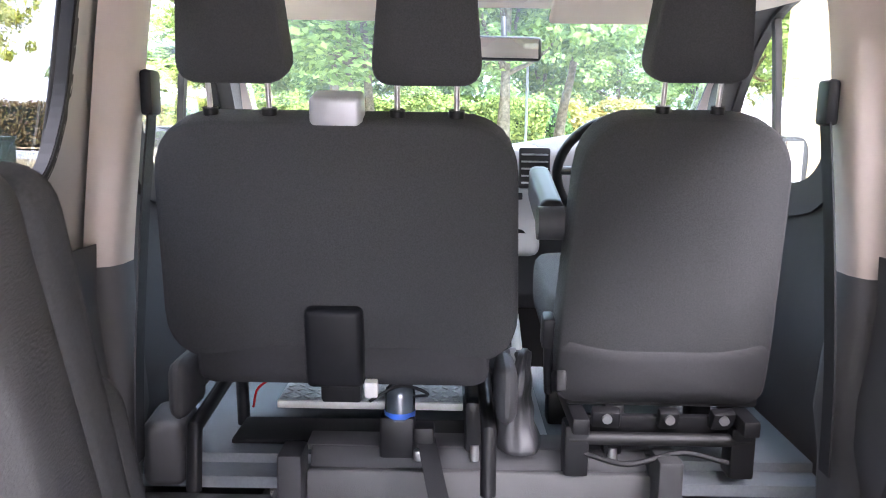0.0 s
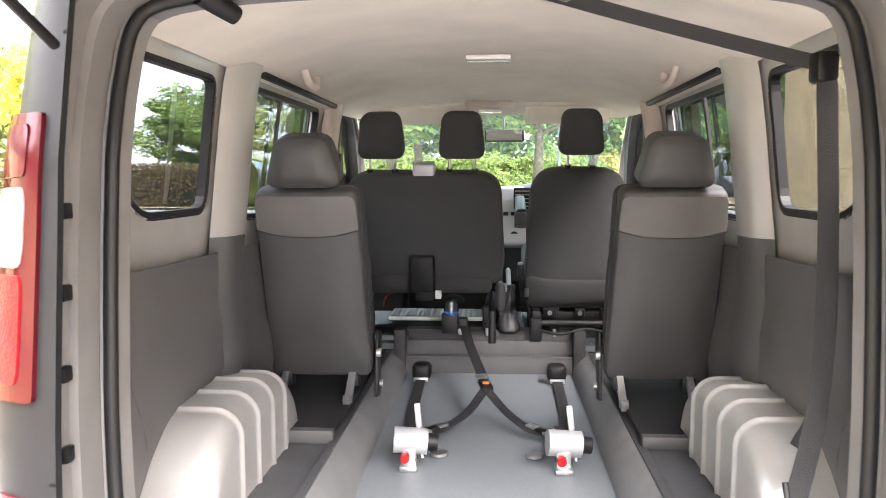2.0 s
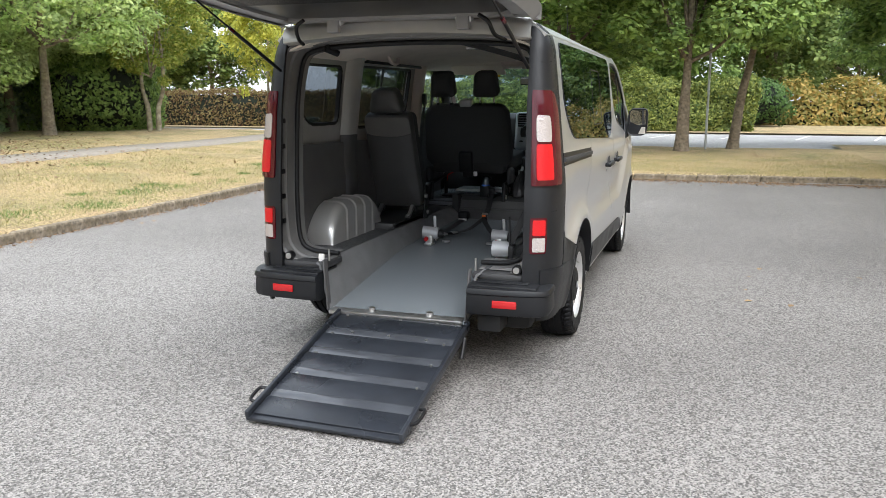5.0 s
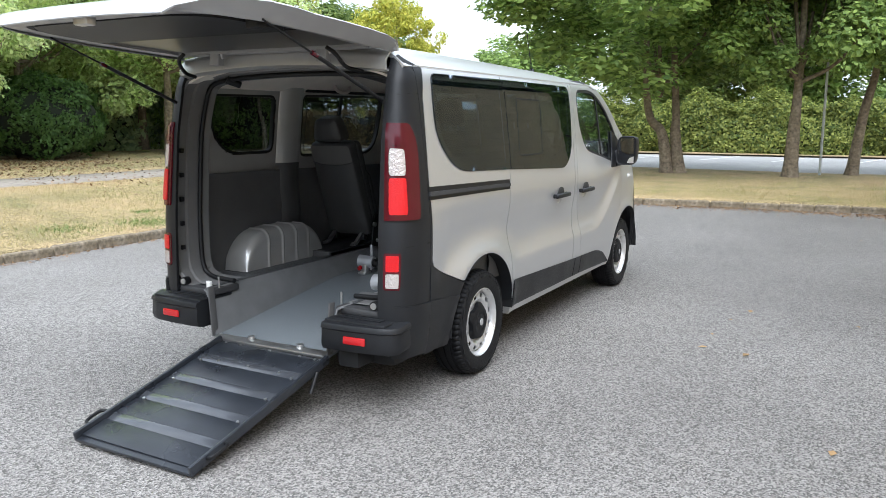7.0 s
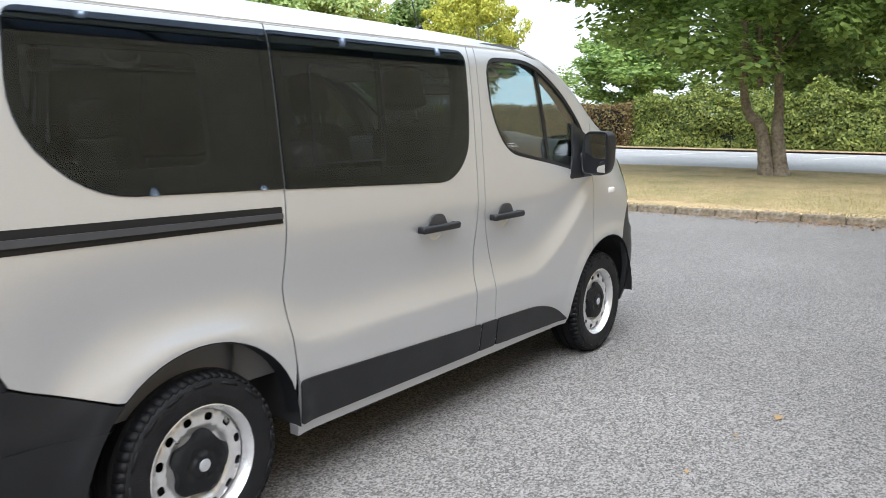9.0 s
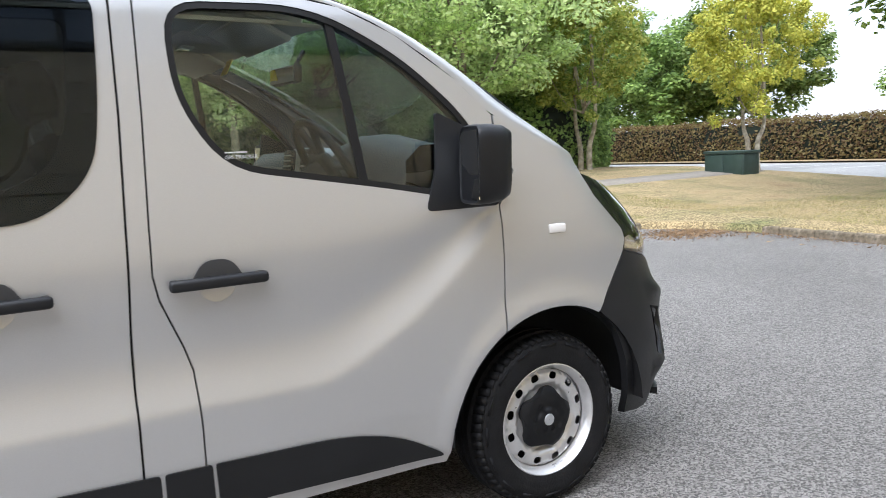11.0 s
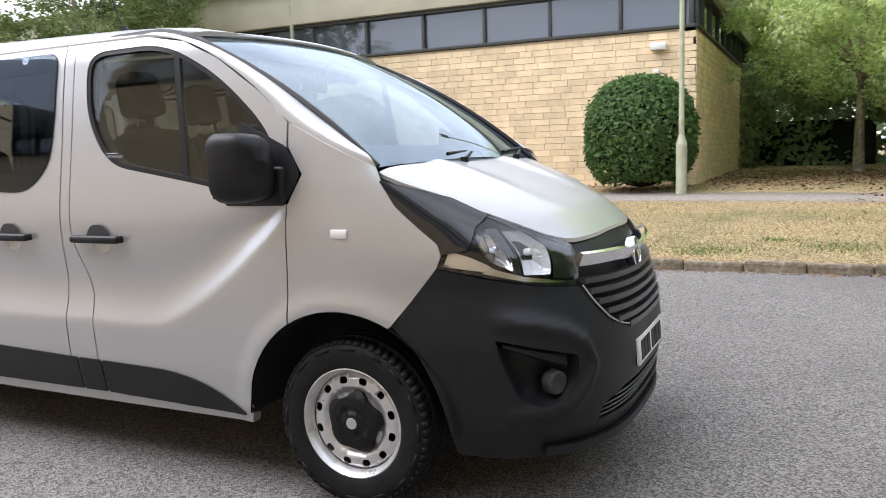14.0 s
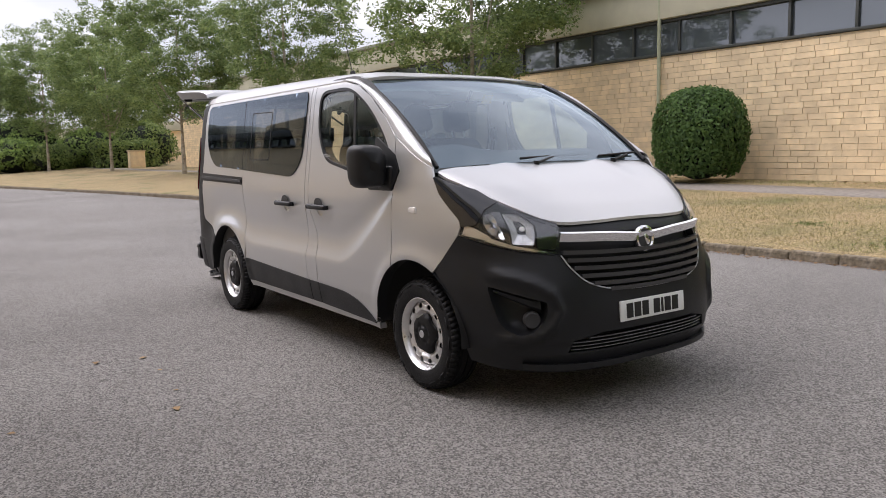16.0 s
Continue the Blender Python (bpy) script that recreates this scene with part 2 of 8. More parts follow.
FLOOR_M = mat("safety_flooring", (0.20, 0.222, 0.238), 0.27, vary=0.06, scale=140, bump=0.3, bump_scale=450)
SIDE_FLOOR = mat("dark_side_floor", (0.06, 0.062, 0.066), 0.45, vary=0.15, scale=60, bump=0.3, bump_scale=400)
CARPET = mat("grey_lining_sheet", (0.17, 0.172, 0.176), 0.6, vary=0.1, scale=9, bump=0.3, bump_scale=400)
WEB = mat("black_webbing", (0.02, 0.02, 0.022), 0.7, bump=0.4, bump_scale=500)
RAMP_M = mat("ramp_black", (0.020, 0.023, 0.029), 0.3, vary=0.25, scale=5, bump=0.12, bump_scale=350, rough_vary=0.1)
STEP_M = mat("ramp_step_gloss", (0.05, 0.054, 0.062), 0.2, coat=0.4, vary=0.2, scale=6)
RED = mat("red_plastic", (0.45, 0.012, 0.015), 0.25, coat=0.4)
RED_LENS = mat("red_lens", (0.55, 0.008, 0.012), 0.3, coat=0.25, spec=0.3, bump=0.3, bump_scale=160)
RED_DARK = mat("dark_red_lens", (0.070, 0.003, 0.008), 0.16, coat=0.3, spec=0.4)
TAIL_CLEAR = mat("clear_tail_lens", (0.50, 0.45, 0.43), 0.2, 0.3, coat=0.5, bump=0.6, bump_scale=90)
WHITE_LENS = mat("white_lens", (0.82, 0.8, 0.78), 0.15, coat=1.0)
AMBER = mat("amber_lens", (0.90, 0.78, 0.64), 0.12, 0.5, coat=1.0, bump=0.25, bump_scale=22)
GLOSS_BLACK = mat("smoked_lens", (0.012, 0.012, 0.014), 0.12, coat=1.0)
WHITE = mat("white_plastic", (0.78, 0.77, 0.74), 0.45, vary=0.05)
PLATE = mat("plate_white", (0.82, 0.82, 0.8), 0.35, vary=0.03)
INK = mat("plate_black", (0.01, 0.01, 0.01), 0.5)
YELLOW = mat("yellow_label", (0.8, 0.55, 0.03), 0.6)
BLUE_ST = mat("blue_sticker", (0.03, 0.12, 0.5), 0.4)
CHECKER = mat("chequer_plate", (0.45, 0.46, 0.47), 0.35, 0.8, bump=0.9, bump_scale=120)
SILVER_PL = mat("silver_plastic", (0.45, 0.46, 0.48), 0.4, 0.3)
GLASS_DARK = glass("privacy_glass", (0.40, 0.425, 0.445), (0.62, 0.71, 0.82), sheen=0.055)
GLASS_CLEAR = glass("clear_glass", (0.86, 0.90, 0.88), (0.95, 0.95, 0.95))
GLASS_SCREEN = glass("windscreen_glass", (0.50, 0.66, 0.72), (0.78, 0.90, 1.0), sheen=0.19)
LENS = glass("lamp_lens", (0.93, 0.94, 0.95), (0.9, 0.9, 0.9))
MIRROR = mat("mirror_glass", (0.85, 0.87, 0.88), 0.02, 1.0)
BRICK = mat("buff_brick", (0.84, 0.665, 0.43), 0.9, vary=0.12, scale=3, bump=0.5, bump_scale=30, rand=0.07, island=0.10)
MORTAR = mat("mortar", (0.58, 0.46, 0.30), 0.95, vary=0.1, scale=10)
RENDER_M = mat("cream_fascia", (0.52, 0.50, 0.38), 0.8, vary=0.1, scale=1.2)
ROOF_M = mat("roof_sheet", (0.26, 0.27, 0.22), 0.7, vary=0.1, scale=1.0)
FRAME_M = mat("window_frame_dark", (0.05, 0.055, 0.05), 0.5)
BLDG_GLASS = mat("building_glass", (0.11, 0.13, 0.15), 0.04, 0.35, coat=1.0, spec=0.8)
POST_M = mat("pale_green_post", (0.42, 0.44, 0.30), 0.6, vary=0.15, scale=6)
BARK = mat("tree_bark", (0.16, 0.125, 0.09), 0.95, vary=0.4, scale=14, second=(0.22, 0.18, 0.13), second_scale=5, bump=0.9, bump_scale=35)
BARK_PALE = mat("pale_bark", (0.42, 0.37, 0.29), 0.9, vary=0.35, scale=10, second=(0.25, 0.2, 0.14), second_scale=4, bump=0.6, bump_scale=30)
LEAF_MAPLE = leafy("maple_leaves", (0.10, 0.17, 0.05), (0.36, 0.48, 0.14), 0.45, 1.35)
LEAF_LAWN = leafy("lawn_tree_leaves", (0.26, 0.345, 0.15), (0.60, 0.69, 0.33), 0.55, 1.6)
LEAF_DARK = leafy("dark_leaves", (0.09, 0.15, 0.045), (0.32, 0.40, 0.12))
LEAF_UNDER = leafy("undergrowth_leaves", (0.17, 0.24, 0.14), (0.44, 0.52, 0.27), 0.5, 1.4)
LEAF_YELLOW = leafy("yellowing_leaves", (0.33, 0.38, 0.06), (0.66, 0.60, 0.11))
LEAF_ASH = leafy("ash_leaves", (0.32, 0.40, 0.20), (0.66, 0.73, 0.40), 0.6, 1.6)
LEAF_ROW = leafy("row_ash_leaves", (0.11, 0.17, 0.06), (0.30, 0.38, 0.14))
LEAF_HEDGE = leafy("hedge_leaves", (0.060, 0.102, 0.025), (0.374, 0.408, 0.102))
LEAF_BROWN = leafy("beech_hedge_leaves", (0.102, 0.048, 0.024), (0.272, 0.221, 0.085))
LEAF_ORANGE = leafy("orange_shrub_leaves", (0.20, 0.22, 0.06), (0.52, 0.36, 0.11))
LEAF_BUSH = leafy("clipped_bush_leaves", (0.05, 0.10, 0.03), (0.14, 0.24, 0.07))
GRASS_BLADE = mat("straw_grass", (0.40, 0.32, 0.16), 0.9, second=(0.22, 0.22, 0.07), second_scale=0.7, island=0.35)
WEED = mat("green_weed", (0.10, 0.17, 0.035), 0.8, island=0.35)
GATE_DARK = mat("gate_lining_dark", (0.016, 0.0165, 0.018), 0.5, spec=0.35, vary=0.2, scale=6, bump=0.2, bump_scale=400)
# silver body paint darkened: the shade under the raised gate is in its colour
GATE_SHADED = mat("shaded_gate_paint", (0.33, 0.33, 0.332), 0.4, 0.2, vary=0.06, scale=5)
GATE_GLASS = mat("gate_window_dark", (0.015, 0.016, 0.018), 0.3, spec=0.35)
LEAF_BIRCH_B = leafy("birch_leaves_green", (0.2, 0.28, 0.05), (0.5, 0.5, 0.12))
# almost black: paints the unlit depth inside hedges and bushes
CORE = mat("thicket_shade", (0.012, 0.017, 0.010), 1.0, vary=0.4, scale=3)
DRY_LEAF = mat("fallen_leaf", (0.32, 0.2, 0.09), 0.8, rand=0.3)
GREEN_BOX = mat("green_cabinet", (0.03, 0.052, 0.044), 0.5, vary=0.1, scale=4)
CAR_DARK = mat("far_car_dark", (0.03, 0.03, 0.035), 0.25, coat=0.8)
CAR_PALE = mat("far_car_pale", (0.5, 0.51, 0.53), 0.3, 0.4, coat=0.8)
FENCE = mat("galvanised_fence", (0.45, 0.47, 0.48), 0.5, 0.5)


# ---- mesh helpers ----
from mathutils.geometry import delaunay_2d_cdt


def thing(name, label, category, group="", kind="", at=(0, 0, 0)):
    ob = new(name)
    ob.location = at
    ob.empty_display_size = 0.1
    return tagged(ob, label, category, group, kind)


def mesh_of(name, verts, faces, material, smooth=True):
    me = bpy.data.meshes.new(name)
    me.from_pydata([tuple(v) for v in verts], [], [tuple(f) for f in faces])
    for m in material if isinstance(material, (list, tuple)) else [material]:
        me.materials.append(m)
    if smooth:
        me.polygons.foreach_set("use_smooth", [True] * len(me.polygons))
    me.update()
    return me


def made(name, verts, faces, material, parent=None, label="", smooth=True):
    ob = new(name, mesh_of(name, verts, faces, material, smooth))
    ob.parent = parent
    return tagged(ob, label)


def part(name, bm, material, parent=None, label="", smooth=True):
    """Links a bmesh as one mesh object under a thing or under a part."""
    me = bpy.data.meshes.new(name)
    bmesh.ops.recalc_face_normals(bm, faces=bm.faces)
    bm.to_mesh(me)
    bm.free()
    me.materials.append(material)
    if smooth:
        me.polygons.foreach_set("use_smooth", [True] * len(me.polygons))
    ob = new(name, me)
    ob.parent = parent
    return tagged(ob, label)


def sharp(ob, degrees=35):
    """Keeps edges sharper than that as edges in a smooth mesh."""
    bm = bmesh.new()
    bm.from_mesh(ob.data)
    for e in bm.edges:
        if len(e.link_faces) == 2 and e.calc_face_angle(0) > radians(degrees):
            e.smooth = False
    bm.to_mesh(ob.data)
    bm.free()
    return ob


def box(bm, size, m, bevel=0.0, seg=2):
    """Adds a box of that size, centred on the pose m, with rounded edges."""
    r = bmesh.ops.create_cube(bm, size=1.0)
    vs = r["verts"]
    bmesh.ops.transform(bm, matrix=Matrix.Diagonal((*size, 1)), verts=vs)
    if bevel:
        es = list({e for v in vs for e in v.link_edges})
        out = bmesh.ops.bevel(bm, geom=es, offset=bevel, segments=seg, affect="EDGES", profile=0.5)
        vs = list({v for f in out["faces"] for v in f.verts} | {v for v in vs if v.is_valid})
    bmesh.ops.transform(bm, matrix=m, verts=vs)
    return vs


def block(name, size, m, material, parent=None, label="", bevel=0.01, seg=2, degrees=35):
    bm = bmesh.new()
    box(bm, size, m, bevel, seg)
    return sharp(part(name, bm, material, parent, label), degrees)


def rod(name, a, b, r, material, parent=None, label="", n=10, r2=None, cap=True):
    """A round bar from a to b."""
    a, b = Vector(a), Vector(b)
    bm = bmesh.new()
    bmesh.ops.create_cone(bm, cap_ends=cap, segments=n, radius1=r, radius2=r if r2 is None else r2, depth=(b - a).length)
    bmesh.ops.transform(bm, matrix=Matrix.Translation((a + b) / 2) @ (b - a).to_track_quat("Z", "Y").to_matrix().to_4x4(), verts=bm.verts)
    return sharp(part(name, bm, material, parent, label), 50)


def curve_pts(points, n=6):
    """A smooth line through points (Catmull-Rom)."""
    p = [Vector(v) for v in points]
    p = [p[0] * 2 - p[1], *p, p[-1] * 2 - p[-2]]
    out = []
    for i in range(1, len(p) - 2):
        for k in range(n):
            t = k / n
            out.append(0.5 * (2 * p[i] + (p[i + 1] - p[i - 1]) * t + (2 * p[i - 1] - 5 * p[i] + 4 * p[i + 1] - p[i + 2]) * t * t
                              + (3 * p[i] - p[i - 1] - 3 * p[i + 1] + p[i + 2]) * t ** 3))
    return out + [p[-2]]


def sweep(name, points, section, material, parent=None, label="", up=(0, 0, 1), closed=False, taper=None, cap=True):
    """Carries a closed section (pairs across, up) along points."""
    pts = [Vector(p) for p in points]
    verts, faces, k = [], [], len(section)
    for i, p in enumerate(pts):
        a, b = pts[i - 1] if i or closed else p, pts[(i + 1) % len(pts)] if i < len(pts) - 1 or closed else p
        d = (b - a).normalized()
        side = d.cross(Vector(up))
        side = side.normalized() if side.length > 1e-4 else Vector((1, 0, 0))
        top = side.cross(d)
        s = taper(i / (len(pts) - 1)) if taper else 1.0
        verts += [p + side * u * s + top * v * s for u, v in section]
    n = len(pts)
    for i in range(n if closed else n - 1):
        j = (i + 1) % n
        faces += [(i * k + q, i * k + (q + 1) % k, j * k + (q + 1) % k, j * k + q) for q in range(k)]
    if cap and not closed:
        faces += [tuple(range(k))[::-1], tuple((n - 1) * k + q for q in range(k))]
    ob = made(name, verts, faces, material, parent, label)
    bm = bmesh.new()
    bm.from_mesh(ob.data)
    bmesh.ops.recalc_face_normals(bm, faces=bm.faces)
    bm.to_mesh(ob.data)
    bm.free()
    return sharp(ob, 50)


def ring(r, n=10, flat=1.0):
    return [(r * math.cos(2 * math.pi * i / n), r * flat * math.sin(2 * math.pi * i / n)) for i in range(n)]


def rounded(points, r=0.05, n=5):
    """A polygon with its corners rounded; a point may carry its own radius as a third number."""
    out, k = [], len(points)
    for i in range(k):
        p, a, b = (np.array(points[j % k][:2], float) for j in (i, i - 1, i + 1))
        rr = points[i][2] if len(points[i]) > 2 else r
        if rr <= 0:
            out.append(tuple(p))
            continue
        da, db = a - p, b - p
        la, lb = np.hypot(*da), np.hypot(*db)
        q = min(rr, la * 0.48, lb * 0.48)
        s, e = p + da / la * q, p + db / lb * q
        for t in np.linspace(0, 1, n + 1):
            out.append(tuple((1 - t) ** 2 * s + 2 * t * (1 - t) * p + t * t * e))
    return out


def inset(loop, d):
    """A polygon drawn in by d all round (out where d is negative)."""
    p = np.array(loop, float)
    area = 0.5 * np.sum(p[:, 0] * np.roll(p[:, 1], -1) - np.roll(p[:, 0], -1) * p[:, 1])
    e = np.roll(p, -1, 0) - p
    nrm = np.stack([-e[:, 1], e[:, 0]], 1) / (np.hypot(e[:, 0], e[:, 1])[:, None] + 1e-9) * np.sign(area)
    m = nrm + np.roll(nrm, 1, 0)
    m /= np.maximum((m * m).sum(1, keepdims=True) / 2, 0.3)
    return [tuple(v) for v in p + m * d]


def resample(loop, step):
    out = []
    for i, a in enumerate(loop):
        b = loop[(i + 1) % len(loop)]
        n = max(1, int(math.ceil(math.hypot(b[0] - a[0], b[1] - a[1]) / step)))
        out += [(a[0] + (b[0] - a[0]) * k / n, a[1] + (b[1] - a[1]) * k / n) for k in range(n)]
    return out


def inside(pts, loop):
    p, c = np.array(loop), np.zeros(len(pts), bool)
    q = np.roll(p, -1, 0)
    for (x1, y1), (x2, y2) in zip(p, q):
        hit = ((y1 > pts[:, 1]) != (y2 > pts[:, 1])) & (pts[:, 0] < (x2 - x1) * (pts[:, 1] - y1) / (y2 - y1 + 1e-12) + x1)
        c ^= hit
    return c


def near_edge(pts, loop, d):
    p = np.array(loop)
    q = np.roll(p, -1, 0)
    out = np.zeros(len(pts), bool)
    for a, b in zip(p, q):
        ab = b - a
        t = np.clip(((pts - a) @ ab) / (ab @ ab + 1e-12), 0, 1)
        out |= np.hypot(*(pts - a - t[:, None] * ab).T) < d
    return out


def tiled(loops, step):
    """Points and triangles that fill an outline, less the holes that follow it; also which points lie on an edge, and the edges."""
    loops = [resample(lp, step) for lp in loops]
    verts, edges = [], []
    for lp in loops:
        k = len(verts)
        verts += lp
        edges += [(k + i, k + (i + 1) % len(lp)) for i in range(len(lp))]
    rim = len(verts)
    o = np.array(loops[0])
    gx, gy = np.meshgrid(np.arange(o[:, 0].min(), o[:, 0].max(), step), np.arange(o[:, 1].min(), o[:, 1].max(), step * 0.87))
    gx = gx + (np.arange(gx.shape[0]) % 2)[:, None] * step / 2
    g = np.stack([gx.ravel(), gy.ravel()], 1)
    ok = inside(g, loops[0]) & ~near_edge(g, loops[0], step * 0.5)
    for lp in loops[1:]:
        ok &= ~inside(g, lp) & ~near_edge(g, lp, step * 0.5)
    verts = [Vector(v) for v in verts] + [Vector(v) for v in g[ok]]
    v, e, f, *_ = delaunay_2d_cdt(verts, edges, [], 0, 1e-6)
    v = np.array([tuple(p) for p in v])
    f = np.array([tuple(t) for t in f])
    mid = v[f].mean(1)
    ok = inside(mid, loops[0])
    for lp in loops[1:]:
        ok &= ~inside(mid, lp)
    f = f[ok].tolist()
    count = {}
    for t in f:
        for i in range(len(t)):
            key = (t[i], t[(i + 1) % len(t)])
            count[key] = count.get(key, 0) + 1
    border = [k for k in count if (k[1], k[0]) not in count]
    return v, [tuple(t) for t in f], border


def panel(name, loops, place, material, parent=None, label="", step=0.05, depth=0.015, soft=0.002, lift=0.0, flip=False):
    """A sheet with thickness: an outline with holes in two numbers (u, v), laid on the surface place(u, v, d), d deep."""
    v, f, border = tiled(loops, step)
    n = len(v)
    edge = np.zeros(n)
    for a, b in border:
        edge[a] = edge[b] = 1
    front = place(v[:, 0], v[:, 1], -lift + soft * edge)
    back = place(v[:, 0], v[:, 1], depth - lift + 0 * edge)
    verts = [*front, *back]
    faces = [*f, *[tuple(i + n for i in t[::-1]) for t in f]]
    for a, b in border:
        k = len(verts)
        verts += [front[a], front[b], back[b], back[a]]
        faces.append((k + 1, k, k + 3, k + 2))
    if flip:
        faces = [t[::-1] for t in faces]
    ob = made(name, verts, faces, material, parent, label)
    # true normals of the surface, so that reflections run clean across the sheet
    e = 0.002
    du = place(v[:, 0] + e, v[:, 1], 0 * edge) - place(v[:, 0] - e, v[:, 1], 0 * edge)
    dv = place(v[:, 0], v[:, 1] + e, 0 * edge) - place(v[:, 0], v[:, 1] - e, 0 * edge)
    nn = np.cross(du, dv)
    ln = np.linalg.norm(nn, axis=1)
    me = ob.data
    geo = np.zeros(3 * len(me.vertices))
    me.vertices.foreach_get("normal", geo)
    geo = geo.reshape(-1, 3)
    good = np.isfinite(ln) & (ln > 1e-9)
    nn[good] /= ln[good, None]
    if (geo[:n][good] * nn[good]).sum() < 0:
        nn = -nn
    good &= (geo[:n] * nn).sum(1) > 0.5
    geo[:n][good], geo[n:2 * n][good] = nn[good], -nn[good]
    me.normals_split_custom_set_from_vertices([tuple(q) for q in geo])
    return ob


def lofted(name, rows, material, parent=None, label="", closed=False, flip=False, cap=False):
    """A skin over rows of equally many points."""
    k = len(rows[0])
    verts = [p for r in rows for p in r]
    faces = []
    for i in range(len(rows) - 1):
        for q in range(k if closed else k - 1):
            t = (i * k + q, i * k + (q + 1) % k, (i + 1) * k + (q + 1) % k, (i + 1) * k + q)
            faces.append(t[::-1] if flip else t)
    if cap:
        faces += [tuple(range(k))[::-1], tuple((len(rows) - 1) * k + q for q in range(k))]
    return made(name, verts, faces, material, parent, label)


def thick(ob, d, offset=-1):
    """Gives a lofted skin its thickness for good."""
    bm = bmesh.new()
    bm.from_mesh(ob.data)
    bmesh.ops.recalc_face_normals(bm, faces=bm.faces)
    bmesh.ops.solidify(bm, geom=bm.faces, thickness=d)
    bm.to_mesh(ob.data)
    bm.free()
    ob.data.polygons.foreach_set("use_smooth", [True] * len(ob.data.polygons))
    return sharp(ob, 50)


def turned(name, profile, material, parent=None, label="", n=48, m=None, caps=False):
    """A body of revolution round x: profile of pairs (along x, radius)."""
    verts, faces, k = [], [], len(profile)
    for i in range(n):
        c, s = math.cos(2 * math.pi * i / n), math.sin(2 * math.pi * i / n)
        verts += [Vector((x, r * c, r * s)) for x, r in profile]
    for i in range(n):
        j = (i + 1) % n
        faces += [(i * k + q, i * k + q + 1, j * k + q + 1, j * k + q) for q in range(k - 1)]
    if m is not None:
        verts = [m @ v for v in verts]
    return sharp(made(name, verts, faces, material, parent, label), 40)


# ---- ground, kerbs, road ----
KERB_X, KERB_Y, RIGHT_X = -5.45, 11.95, 5.25


def kerb_line(y):
    """How far to the left the car park reaches at y."""
    if y < -8:
        return KERB_X + 4.6 * min(1.0, (-8 - y) / 27.0) ** 1.4
    return KERB_X - 0.35 * max(0.0, min(1.0, (y - 4) / 6.0)) ** 1.5


def lawn_left_z(x, y):
    """The lawn by the long building rises gently from its kerb."""
    d = kerb_line(y) - x
    return 0.11 + 0.38 * max(0.0, min(1.0, d / 7.5)) ** 1.2 + 0.02 * noise.noise((x * 0.4, y * 0.4, 0))


def sheet(name, xs, ys, height, material, label, category, kind="structure", keep=None):
    verts, faces = [], []
    for y in ys:
        for x in xs:
            verts.append((x, y, height(x, y)))
    k = len(xs)
    for j in range(len(ys) - 1):
        for i in range(k - 1):
            faces.append((j * k + i, j * k + i + 1, (j + 1) * k + i + 1, (j + 1) * k + i))
    return tagged(made(name, verts, faces, material), label, category, kind=kind)


sheet("ground", np.linspace(-900, 900, 7), np.linspace(-900, 900, 7), lambda x, y: -0.02, LAWN, "dry grass ground reaching the horizon", "ground")
sheet("car_park", np.linspace(KERB_X - 0.7, 40, 30), np.linspace(-60, KERB_Y + 0.25, 40), lambda x, y: 0.0, ASPHALT, "worn grey asphalt car park with fine stones", "asphalt")

# left lawn: rows across from its curved kerb
ys = [-70, -60, -50, -42, -36, -32, -28, -24, -20, -17, -14, -11, -8, -5.5, -3, -1, 1, 2.5, 4, 5.5, 7, 8.5, 10, 11, 11.6, 12.5, 14, 16, 18, 20, 21.4]
rows = []
for y in ys:
    e = kerb_line(y) - 0.05
    if y > 10.5:
        e = kerb_line(10.5) - 0.05 + (0.9 if y > 11.5 else 0.0) + (8.0 if y > 12.2 else 0.0)
    xs_ = [e + 0.004, e] + [e - d for d in (0.4, 1.0, 2, 3, 4, 5, 6, 7, 8, 10, 13, 17, 24, 40, 70)]
    rows.append([(x, y, -0.05 if x > e else lawn_left_z(x, y) if y < 14 else 0.11 + (lawn_left_z(x, y) - 0.11) * max(0, min(1, (KERB_X - x) / 4))) for x in xs_])
tagged(lofted("lawn_left", rows, LAWN), "parched yellow lawn rising gently behind the kerb", "lawn", kind="structure")
front_edge = lambda x: float(np.interp(x, [-4.85, -2.0, 1.0, RIGHT_X - 0.2], [KERB_Y - 0.08, KERB_Y - 0.4, KERB_Y, KERB_Y + 0.25])) + 0.05
rows = [[(x, front_edge(x) - 0.004, -0.05)] + [(x, y, 0.112 + 0.03 * noise.noise((x * 0.3, y * 0.3, 4))) for y in np.linspace(front_edge(x), 21.6, 12)] for x in np.linspace(-6.3, 5.6, 24)]
tagged(lofted("lawn_front", rows, LAWN, flip=True), "parched lawn strip with fallen leaves before the road", "lawn", kind="structure")
sheet("lawn_right", np.linspace(5.6, 40, 12), np.linspace(KERB_Y - 0.0, 24.4, 10), lambda x, y: 0.108, LAWN, "parched lawn beside the brick building", "lawn")
sheet("verge_right", np.linspace(5.31, 6.2, 3), np.linspace(-30, KERB_Y + 0.3, 20), lambda x, y: 0.1, LAWN, "dry strip of grass along the brick wall", "lawn")
sheet("road", np.linspace(-90, 60, 20), np.linspace(21.7, 33.5, 6), lambda x, y: 0.03, ROAD, "pale grey access road with parking bays", "road")
sheet("far_verge", np.linspace(-90, 60, 20), np.linspace(33.5, 60, 6), lambda x, y: 0.10, LAWN, "dry verge along the far side of the road", "lawn")
